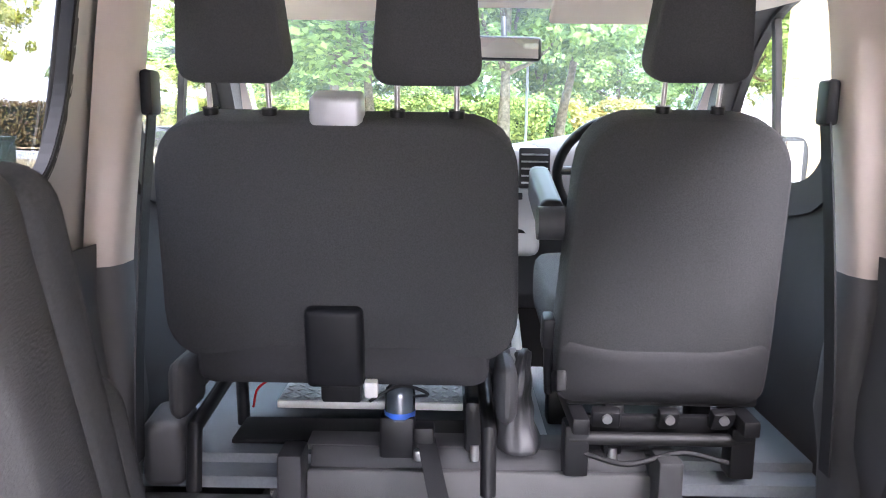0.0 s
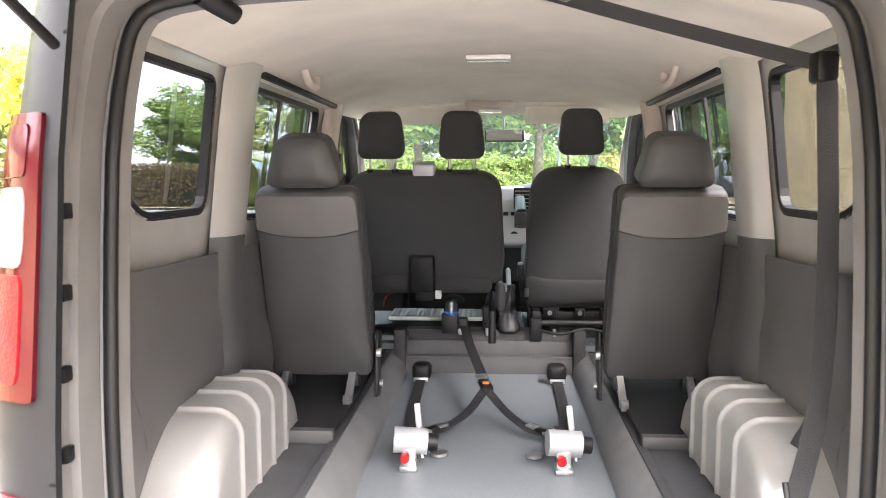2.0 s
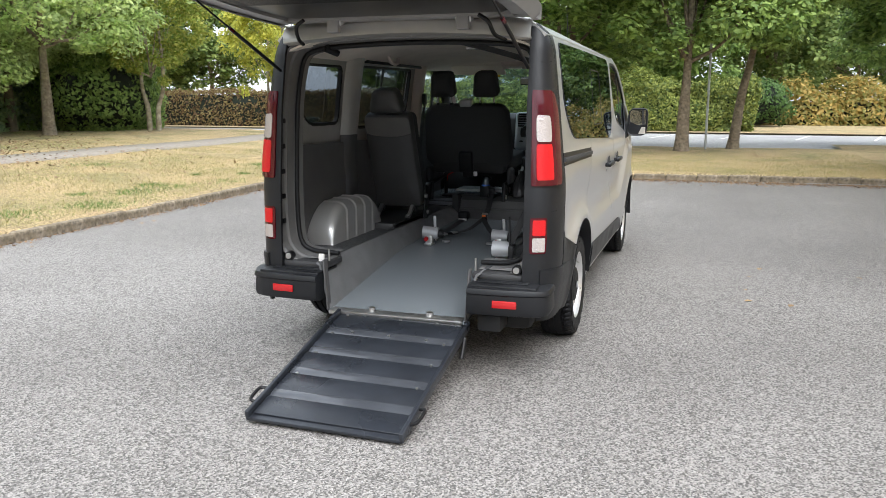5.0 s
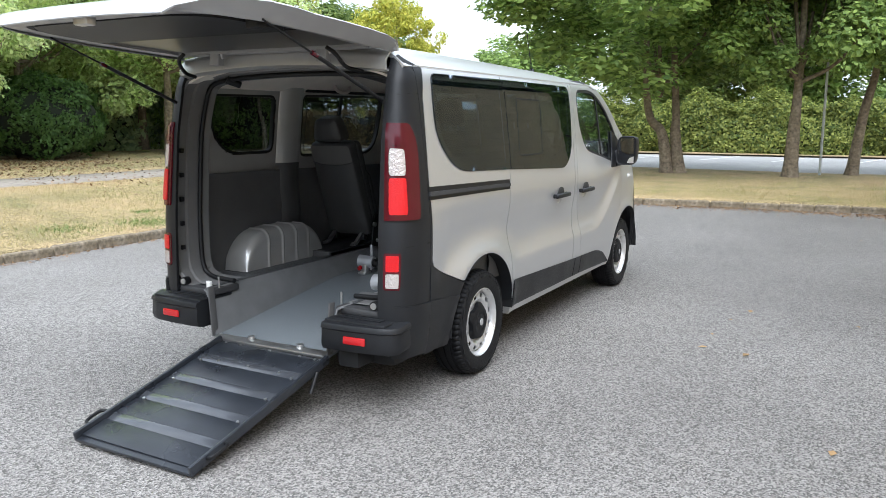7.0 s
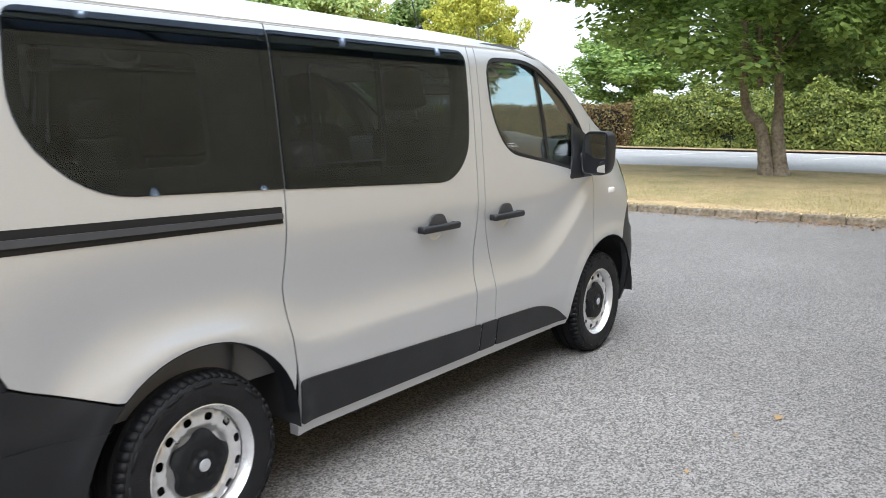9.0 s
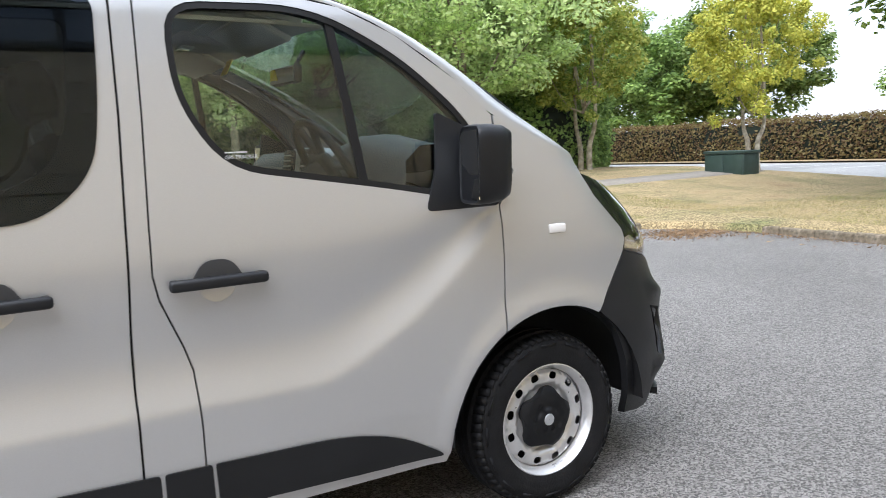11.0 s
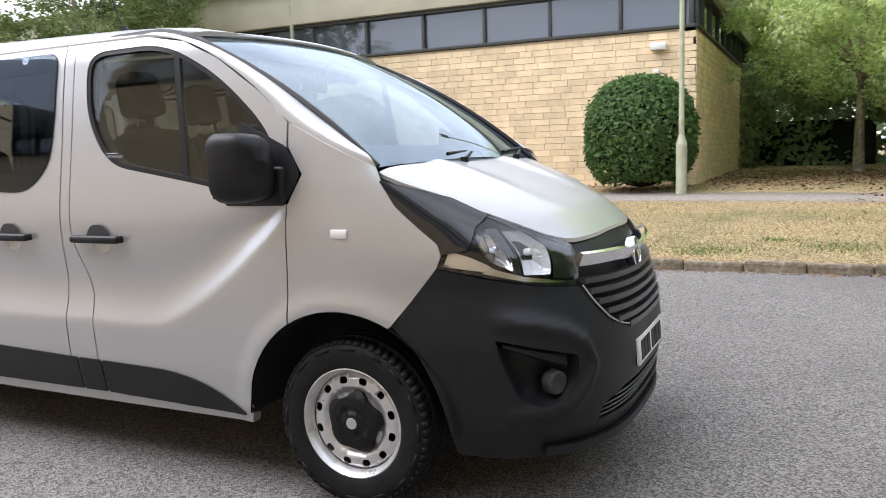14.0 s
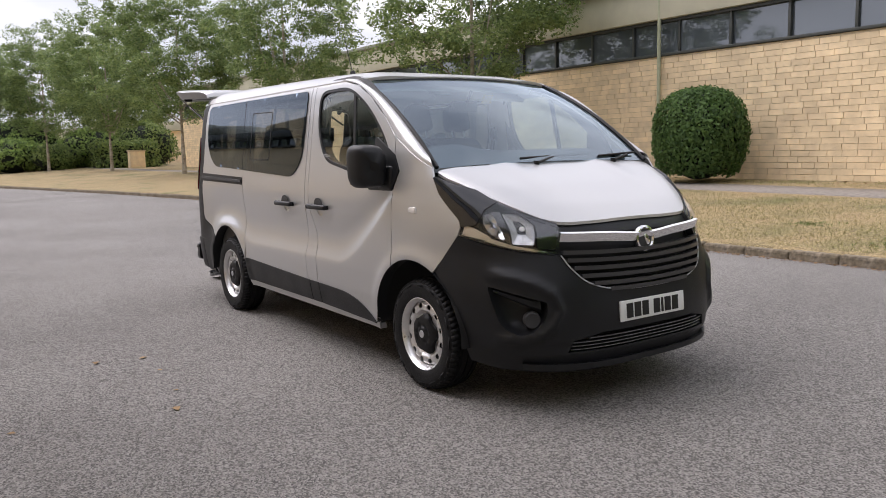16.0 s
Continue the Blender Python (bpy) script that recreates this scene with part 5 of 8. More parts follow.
for s in (1, -1):
    on, fl = on_side(s), s < 0
    q = panel("rear_quarter", [inset(QUARTER, 0.003), inset(rounded(REAR_WIN, 0), 0.03)], on, PAINT, van, "silver painted quarter panel", flip=fl, step=0.035)
    panel("quarter_glass", [inset(REAR_WIN, 0.003)], on, GLASS_DARK, q, "dark tinted fixed window", soft=0.0, depth=0.003, lift=0.008, flip=fl, step=0.03).visible_shadow = False
    panel("frit_band", [inset(REAR_WIN, 0.002), inset(REAR_WIN, 0.045)], on, SEAL, q, depth=0.006, lift=0.004, flip=fl)
    panel("window_seal", [REAR_IN, inset(REAR_IN, 0.016)], on, SEAL, q, "black rubber seal inside", depth=0.028, lift=-0.022, flip=fl)
    panel("door_rail", [[(0.292, 1.232), (1.35, 1.207), (1.35, 1.145), (0.292, 1.16)]], on, SEAL, q, "black sliding door rail", depth=0.006, lift=0.004, flip=fl)
    panel("rail_lip", [[(0.292, 1.205), (1.345, 1.184), (1.345, 1.164), (0.292, 1.182)]], on, TRIM, q, depth=0.012, lift=0.014, flip=fl)

    d = panel("sliding_door", [inset(SLIDE, 0.004), inset(SLIDE_WIN, 0.03), cup_loop(2.275)], on, PAINT, van, "silver sliding side door", flip=fl, step=0.035)
    panel("sliding_glass", [inset(SLIDE_WIN, 0.003)], on, GLASS_DARK, d, "dark tinted window", soft=0.0, depth=0.003, lift=0.008, flip=fl, step=0.03).visible_shadow = False
    panel("frit_band", [inset(SLIDE_WIN, 0.002), inset(SLIDE_WIN, 0.045)], on, SEAL, d, depth=0.006, lift=0.004, flip=fl)
    panel("window_seal", [SLIDE_IN, inset(SLIDE_IN, 0.016)], on, SEAL, d, depth=0.028, lift=-0.022, flip=fl)
    panel("pane_divider", [[(1.955, 1.80), (1.985, 1.80), (1.96, 1.30), (1.93, 1.30)]], on, SEAL, d, "black bar between the sliding panes", depth=0.012, lift=-0.004, flip=fl, step=0.08)
    vent = rounded([(1.55, 1.735), (1.97, 1.73), (1.945, 1.35), (1.53, 1.35)], 0.03)
    panel("vent_frame", [vent, inset(vent, 0.008)], on, SEAL, d, depth=0.003, lift=0.011, flip=fl, step=0.06)
    panel("door_cladding", [rounded([(1.398, 0.525, 0.02), (2.643, 0.487, 0.01), (2.648, 0.335, 0.01), (1.418, 0.335, 0.02)], 0.02)], on, PLASTIC, d, "black plastic cladding", depth=0.01, lift=0.009, flip=fl)

    f = panel("front_door", [inset(DOOR, 0.0025), inset(FRONT_WIN, 0.006), cup_loop(2.85)], on, PAINT, van, "silver front door", flip=fl, step=0.021)
    panel("door_glass", [FRONT_WIN], on, GLASS_CLEAR, f, "lightly tinted window", soft=0.0, depth=0.004, lift=-0.012, flip=fl, step=0.09).visible_shadow = False
    panel("window_seal", [inset(FRONT_WIN, 0.002), inset(FRONT_WIN, 0.026)], on, SEAL, f, depth=0.03, lift=-0.003, flip=fl)
    panel("inner_frame", [inset(FRONT_WIN, -0.07), inset(FRONT_WIN, 0.016)], on, TRIM, f, depth=0.05, lift=-0.03, flip=fl)
    panel("divider_bar", [[(3.265, 1.80), (3.293, 1.795), (3.362, 1.25), (3.332, 1.25)]], on, SEAL, f, depth=0.02, lift=-0.008, flip=fl)
    panel("mirror_triangle", [TRI], on, PLASTIC, f, "black mirror corner trim", depth=0.012, lift=0.006, flip=fl)
    panel("door_cladding", [rounded([(2.80, 0.485, 0.01), (3.22, 0.475, 0.2), (3.42, 0.425, 0.15), (3.60, 0.315, 0.04), (2.81, 0.335, 0.01)], 0.02)], on, PLASTIC, f, "black plastic cladding", depth=0.01, lift=0.009, flip=fl)
    post = panel("door_post", [inset(POST, 0.003)], on, PAINT, van, "silver body strip between the doors", flip=fl, step=0.03)
    panel("post_cladding", [rounded([(2.655, 0.487), (2.79, 0.485), (2.797, 0.335), (2.66, 0.335)], 0.01)], on, PLASTIC, post, "black plastic cladding", depth=0.01, lift=0.009, flip=fl)
    w = panel("front_wing", [inset(WING, 0.001)], on, PAINT, van, "silver front wing", flip=fl, step=0.035)
    ind = on(np.array([4.085]), np.array([1.068]), 0)[0]
    block("side_repeater", (0.016, 0.075, 0.035), Matrix.Translation(ind) @ pose(0, 0, 0, 0, 0, -s * 4), WHITE_LENS, w, "clear oval side indicator", bevel=0.007)
    panel("sill", [[(1.405, 0.335), (3.615, 0.325), (3.60, 0.285), (1.42, 0.285)]], on, PAINT, van, "silver sill strip", depth=0.05, flip=fl)
    clad = panel("rear_cladding", [inset(CLAD_REAR, 0.002)], on, PLASTIC, van, "black plastic rear side cladding", depth=0.012, lift=0.004, flip=fl)
    panel("cladding_skirt", [SKIRT_REAR], on, PLASTIC, clad, "lower step of the cladding", depth=0.02, lift=0.014, soft=0.006, flip=fl)
    panel("pillar_band", [inset(BAND, 0.001)], on, PLASTIC, clad, depth=0.015, lift=0.001, flip=fl)

    # door handles: a scooped cup and a bar across it
    for hy, owner in ((2.275, d), (2.85, f)):
        ctr = on(np.array([hy]), np.array([1.03]), 0)[0]
        panel("handle_cup", [cup_loop(hy)], scooped(on, hy), PAINT, owner, "scooped hollow behind the handle", depth=0.003, soft=0.0, flip=fl, step=0.012)
        panel("handle_back", [rounded([(hy - 0.075, 1.035, 0.01), (hy + 0.075, 1.035, 0.01), (hy + 0.04, 1.09, 0.035), (hy - 0.04, 1.09, 0.035)], 0.02)], on, TRIM, owner, depth=0.006, lift=0.012, flip=fl, step=0.03)
        block("door_handle", (0.03, 0.285, 0.034), Matrix.Translation(ctr + np.array([s * 0.03, 0, -0.002])), PLASTIC, owner, "black pull handle", bevel=0.012, seg=3)
        for e in (-0.125, 0.125):
            block("handle_foot", (0.03, 0.022, 0.03), Matrix.Translation(ctr + np.array([s * 0.012, e, -0.002])), PLASTIC, owner, bevel=0.005)

    # shut lines behind the gaps, and the shell's inner bracing
    panel("inner_shell", [[(0.29, 1.86), (3.1, 1.86), (3.3, 1.80), (3.8, 1.40), (3.84, 1.18), (3.84, 0.82), *[p for p in arc(4.066, 0.47, 118, 178, 9)], (3.60, 0.28), (1.42, 0.28), *arc(0.968, 0.46, 20, 160, 12), (0.5, 0.6), (0.3, 0.62)],
                          REAR_IN, SLIDE_IN, inset(FRONT_WIN, 0.0)], on, GAP, van, depth=0.004, lift=-0.024, flip=fl, step=0.12)

    # rear corner: black pillar trim with its lamps
    co = on_corner(s)
    pil = panel("rear_pillar", [[(0.02, 0.53), (1.0, 0.53), (1.0, 1.895), (0.5, 1.93), (0.02, 1.91)]], co, PLASTIC, van, "black plastic rear corner pillar", depth=0.02, step=0.06, flip=s < 0)
    panel("corner_skirt", [[(0.30, 0.325), (1.0, 0.312), (1.0, 0.605), (0.30, 0.612)]], co, PLASTIC, pil, "lower step round the corner", depth=0.02, lift=0.014, soft=0.006, step=0.04, flip=s < 0)
    for zz in (1.715, 0.92):
        panel("seam", [[(0.02, zz), (1.0, zz + 0.01), (1.0, zz + 0.016), (0.02, zz + 0.006)]], co, GAP, pil, depth=0.002, lift=0.0015, flip=s < 0, step=0.08)
    lamp = panel("tail_lamp", [rounded([(0.10, 1.068, 0.02), (0.79, 1.072, 0.03), (0.82, 1.25, 0.08), (0.85, 1.47, 0.12), (0.68, 1.572, 0.12), (0.10, 1.575, 0.02)], 0.04)], co, RED_DARK, van, "tall red tail lamp with a clear centre", depth=0.03, lift=0.012, step=0.04, flip=s < 0)
    panel("brake_lens", [rounded([(0.18, 1.10), (0.53, 1.10), (0.52, 1.29), (0.18, 1.29)], 0.03)], co, RED_LENS, lamp, "bright red brake lens", depth=0.006, lift=0.018, step=0.04, flip=s < 0)
    panel("turn_lens", [rounded([(0.18, 1.303), (0.52, 1.303), (0.51, 1.44), (0.18, 1.445)], 0.045)], co, TAIL_CLEAR, lamp, "clear indicator lens", depth=0.006, lift=0.018, step=0.04, flip=s < 0)
    panel("upper_lens", [rounded([(0.18, 1.462), (0.50, 1.458), (0.47, 1.55), (0.18, 1.555)], 0.03)], co, RED_DARK, lamp, "red upper lens", depth=0.006, lift=0.017, step=0.04, flip=s < 0)
    low = panel("fog_lamp", [rounded([(0.10, 0.70), (0.40, 0.70), (0.41, 0.897), (0.10, 0.897)], 0.03)], co, RED_DARK, van, "small red and white rear lamp", depth=0.03, lift=0.008, step=0.04, flip=s < 0)
    panel("fog_lens", [rounded([(0.14, 0.80), (0.365, 0.80), (0.365, 0.885), (0.14, 0.885)], 0.015)], co, RED_LENS, low, depth=0.006, lift=0.013, step=0.04, flip=s < 0)
    panel("reversing_lens", [rounded([(0.14, 0.712), (0.365, 0.712), (0.365, 0.788), (0.14, 0.788)], 0.015)], co, TAIL_CLEAR, low, depth=0.006, lift=0.013, step=0.04, flip=s < 0)
    # rear bumper end: a shelf that wraps the corner
    xs = [0.455, 0.50, 0.68, 0.80, 0.862, 0.884, 0.892, 0.892]
    yo = [-0.075, -0.08, -0.072, -0.058, -0.038, 0.0, 0.05, 0.09]
    prof = [(-0.006, 0.520), (0.012, 0.516), (0.020, 0.500), (0.020, 0.488), (0.012, 0.482), (0.018, 0.40), (0.006, 0.372), (-0.03, 0.362), (-0.10, 0.362), (-0.10, 0.520)]
    rows = []
    for i, (x, y) in enumerate(zip(xs, yo)):
        k = [(0, -1), (0, -1), (0.15, -0.99), (0.5, -0.86), (0.85, -0.5), (0.98, -0.2), (1, 0), (1, 0)][i]
        rows.append([(s * (x + k[0] * o_), y + k[1] * o_, z_ + (0.012 if i > 5 else 0)) for o_, z_ in prof])
    bmp = lofted("rear_bumper", rows, PLASTIC, van, "black plastic rear bumper end", closed=True, cap=True, flip=s > 0)
    sharp(bmp, 40)
    block("bumper_top", (0.38, 0.27, 0.02), pose(s * 0.645, 0.075, 0.522), PLASTIC, bmp, "ribbed black bumper step", bevel=0.006)
    for k in range(4):
        block("tread_rib", (0.30, 0.012, 0.008), pose(s * 0.63, 0.0 + k * 0.03, 0.536), PLASTIC, bmp, bevel=0.003)
    block("reflector", (0.135, 0.012, 0.042), pose(s * 0.667, -0.092, 0.437, 0, 0, s * 3), RED, bmp, "red rear reflector", bevel=0.006)
    # arch liners
    rows = []
    for x, r_ in ((0.925, 0.439), (0.69, 0.455), (0.685, 0.30), (0.685, 0.02)):
        rows.append([(s * x, 0.968 + r_ * math.cos(a), 0.335 + r_ * math.sin(a)) for a in np.linspace(0.0, math.pi, 20)])
    lofted("arch_liner", rows, DARK, van)
    rows = []
    for x, r_ in ((0.945, 0.449), (0.56, 0.46), (0.55, 0.30), (0.55, 0.02)):
        rows.append([(s * x, 4.066 + r_ * math.cos(a), 0.335 + r_ * math.sin(a)) for a in np.linspace(0.0, math.pi, 20)])
    lofted("arch_liner", rows, DARK, van)
    for cy, r in ((0.968, R_REAR), (4.066, R_FRONT)):
        rows = []
        for a in np.linspace(radians(8 if cy < 2 else 5), radians(172 if cy < 2 else 176), 26):
            y_, z_ = cy + r * math.cos(a), 0.335 + r * math.sin(a)
            x_ = float(side_x(y_, z_))
            rows.append([(s * (x_ + 0.001), y_, z_), (s * (x_ - 0.07), y_ - 0.004 * math.cos(a), z_ - 0.004 * math.sin(a))])
        lofted("arch_lip", rows, PLASTIC, van)

# floor pan
block("floor_pan", (1.72, 1.35, 0.06), pose(0, 2.4, 0.30), DARK, van, bevel=0)
block("engine_tray", (1.1, 1.35, 0.06), pose(0, 4.2, 0.30), DARK, van, bevel=0)
block("bulkhead", (1.08, 0.05, 0.95), pose(0, 3.98, 0.72), DARK, van, bevel=0)


# roof, cant rails and windscreen
def roof_c(y):
    return np.interp(y, [0.1, 0.3, 0.9, 1.6, 2.3, 2.9, 3.15, 3.36], [2.010, 2.014, 2.010, 1.998, 1.985, 1.968, 1.944, 1.898])


rows = []
for y in [0.205, 0.3, 0.5, 0.8, 1.1, 1.36, 1.4, 1.7, 2.0, 2.3, 2.6, 2.8, 3.0, 3.12, 3.2, 3.28]:
    yy = np.array([min(y, 3.1)])
    we = float(side_x(yy, np.array([TOP]))[0]) - 0.002 - 0.35 * max(0, y - 3.12) * 0.6
    zc = float(roof_c(y))
    ze = TOP + 0.0 * y
    row = []
    for u in np.linspace(-1, 1, 29):
        a = abs(u)
        ycurve = y + (0.10 * (1 - a * a) if y > 3.1 else 0) * (y - 3.1) / 0.18
        row.append((u * we, ycurve, ze + (float(roof_c(min(ycurve, 3.36))) - ze) * (1 - a ** 6.0) - (0.012 if 0.86 < a < 0.90 else 0)))
    rows.append(row)
roof = lofted("roof", rows, PAINT, van, "silver roof panel", flip=True)
thick(roof, 0.02)
SCREEN_TOP = [(u * 0.795, 3.265 + 0.115 * (1 - u * u), 1.868 + 0.022 * (1 - u * u)) for u in np.linspace(-1, 1, 17)]
SCREEN_LOW = [(u * 0.865, 4.20 + 0.03 * (1 - u * u), 1.305 + 0.02 * (1 - u * u)) for u in np.linspace(-1, 1, 17)]
rows = []
for t in np.linspace(0, 1, 13):
    rows.append([tuple(np.array(a) * (1 - t) + np.array(b) * t + np.array([0, 0.05, 0.075]) * (4 * t * (1 - t)) * 0.55) for i, (a, b) in enumerate(zip(SCREEN_TOP, SCREEN_LOW))])
screen = lofted("windscreen", rows, GLASS_SCREEN, van, "clear raked windscreen")
screen.visible_shadow = False
edge = [Vector(r[0]) for r in rows] , [Vector(r[-1]) for r in rows]
for pts in edge:
    sweep("screen_seal", [p + Vector((0, 0.004, 0.004)) for p in pts], ring(0.013, 6), SEAL, screen, "black windscreen edge seal")
sweep("screen_seal", [Vector(p) + Vector((0, 0.004, -0.006)) for p in SCREEN_TOP], ring(0.006, 6), SEAL, screen)
sweep("roof_header", [Vector(p) + Vector((0, -0.012, 0.010)) for p in SCREEN_TOP], [(0.020 * math.cos(a), 0.014 * math.sin(a)) for a in np.linspace(0, 2 * math.pi, 10, endpoint=False)], PAINT, van, "silver leading edge of the roof")
for s in (1, -1):
    door_edge = [(float(side_x(y, z)) - 0.006, y, z) for y, z in [tuple(np.array(CANT[0]) * (1 - k) + np.array(CANT[1]) * k) for k in (0, 0.5)] + [CANT[1], (3.61, 1.685), CANT[2], (3.41, 1.80), CANT[3], (3.22, 1.858), CANT[4], (3.0, TOP)]]
    low_edge = [(float(side_x(y, z)) - 0.006, y, z) for y, z in ((4.222, 1.302), (4.12, 1.349), (4.02, 1.393))]
    glass_edge = [(abs(p[0]), p[1], p[2]) for p in (edge[1] if s > 0 else edge[0])]
    n = 15
    a_line = curve_pts(low_edge + door_edge, 4)
    a_len = np.linspace(0, len(a_line) - 1, n)
    g_line = curve_pts(glass_edge[::-1][1:], 3)
    g_len = np.linspace(0, len(g_line) - 1, n)
    rows = []
    for i in range(n):
        ia, ig = min(int(a_len[i]), len(a_line) - 2), min(int(g_len[i]), len(g_line) - 2)
        a, g = Vector(a_line[ia]).lerp(Vector(a_line[ia + 1]), a_len[i] - ia), Vector(g_line[ig]).lerp(Vector(g_line[ig + 1]), g_len[i] - ig)
        row = []
        for t in np.linspace(0, 1, 8):
            p = a.lerp(g, t) + Vector((0.5, 0.35, 0.6)).normalized() * 0.026 * 4 * t * (1 - t)
            row.append((s * p.x, p.y, p.z))
        rows.append(row)
    lofted("windscreen_pillar", rows, PAINT, van, "silver windscreen pillar", flip=s < 0)
    # pillar lining inside
    rows_i = [[(s * (abs(p[0]) - 0.03), p[1] - 0.03, p[2] - 0.03) for p in (r[0], r[3], r[7])] for r in rows]
    lofted("pillar_lining", rows_i, BEIGE, van)
    pts = [(s * (float(side_x(y, TOP)) - 0.012), y, 1.874) for y in np.linspace(0.3, 3.1, 20)]
    sweep("roof_gutter", pts, [(-0.008, -0.006), (0.008, -0.006), (0.008, 0.004), (-0.008, 0.004)], PAINT, van, "roof drip channel")
rod("aerial_base", (0.53, 2.68, 1.945), (0.53, 2.655, 1.985), 0.02, PLASTIC, van)
rod("aerial", (0.53, 2.655, 1.98), (0.53, 2.54, 2.27), 0.0028, SEAL, van, "thin black roof aerial", n=6)

# bonnet
BON = rounded([(-0.875, 4.212, 0.02), (0.875, 4.212, 0.02), (0.856, 4.30, 0.1), (0.74, 4.58, 0.3), (0.545, 4.812, 0.12), (0.30, 4.858, 0.2), (-0.30, 4.858, 0.2), (-0.545, 4.812, 0.12), (-0.74, 4.58, 0.3), (-0.856, 4.30, 0.1)], 0.05)
bonnet = panel("bonnet", [BON], on_bonnet, PAINT, van, "silver bonnet", step=0.05, depth=0.02, soft=0.004)
cowl = [[(u * 0.80, 4.235 + 0.03 * (1 - u * u), 1.272) for u in np.linspace(-1, 1, 13)], [(u * 0.80, 4.13 + 0.03 * (1 - u * u), 1.285) for u in np.linspace(-1, 1, 13)]]
lofted("cowl", cowl, SEAL, van, "black plastic scuttle below the windscreen")
for x0, x1, y1 in ((0.25, -0.36, 4.13), (-0.42, -0.80, 4.06)):
    wp = rod("wiper_arm", (x0 - 0.1, 4.24, 1.315), (x0 - 0.28, 4.195, 1.348), 0.009, SEAL, van, "black wiper arm")
    rod("wiper_blade", (x0, 4.205, 1.346), (x1, 4.168, 1.362), 0.008, SEAL, wp)
    rod("wiper_pivot", (x0 - 0.1, 4.24, 1.29), (x0 - 0.1, 4.24, 1.33), 0.018, SEAL, wp)

# headlamps, grille, bumper on the nose
LAMP = [(ang_y(4.235, 1.262), 1.262), (ang_x(0.80, 1.19), 1.19), (ang_x(0.745, 1.125), 1.125), (ang_x(0.66, 1.06), 1.06), (ang_x(0.525, 1.002), 1.002), (ang_x(0.535, 0.93), 0.93), (ang_x(0.575, 0.848), 0.848),
        (ang_x(0.72, 0.868), 0.868), (ang_y(4.62, 0.905), 0.905), (ang_y(4.455, 0.945), 0.945), (ang_y(4.468, 0.99), 0.99), (ang_y(4.455, 1.03), 1.03), (ang_y(4.38, 1.095), 1.095), (ang_y(4.30, 1.168), 1.168)]


def on_nose(s, k=40.0):
    """Lays (angle / k, height) on the nose, so that both numbers are about metres."""
    def place(u, z, d=0.0):
        p = nose_at(u * k, z, d)
        p[:, 0] *= s
        return p
    return place


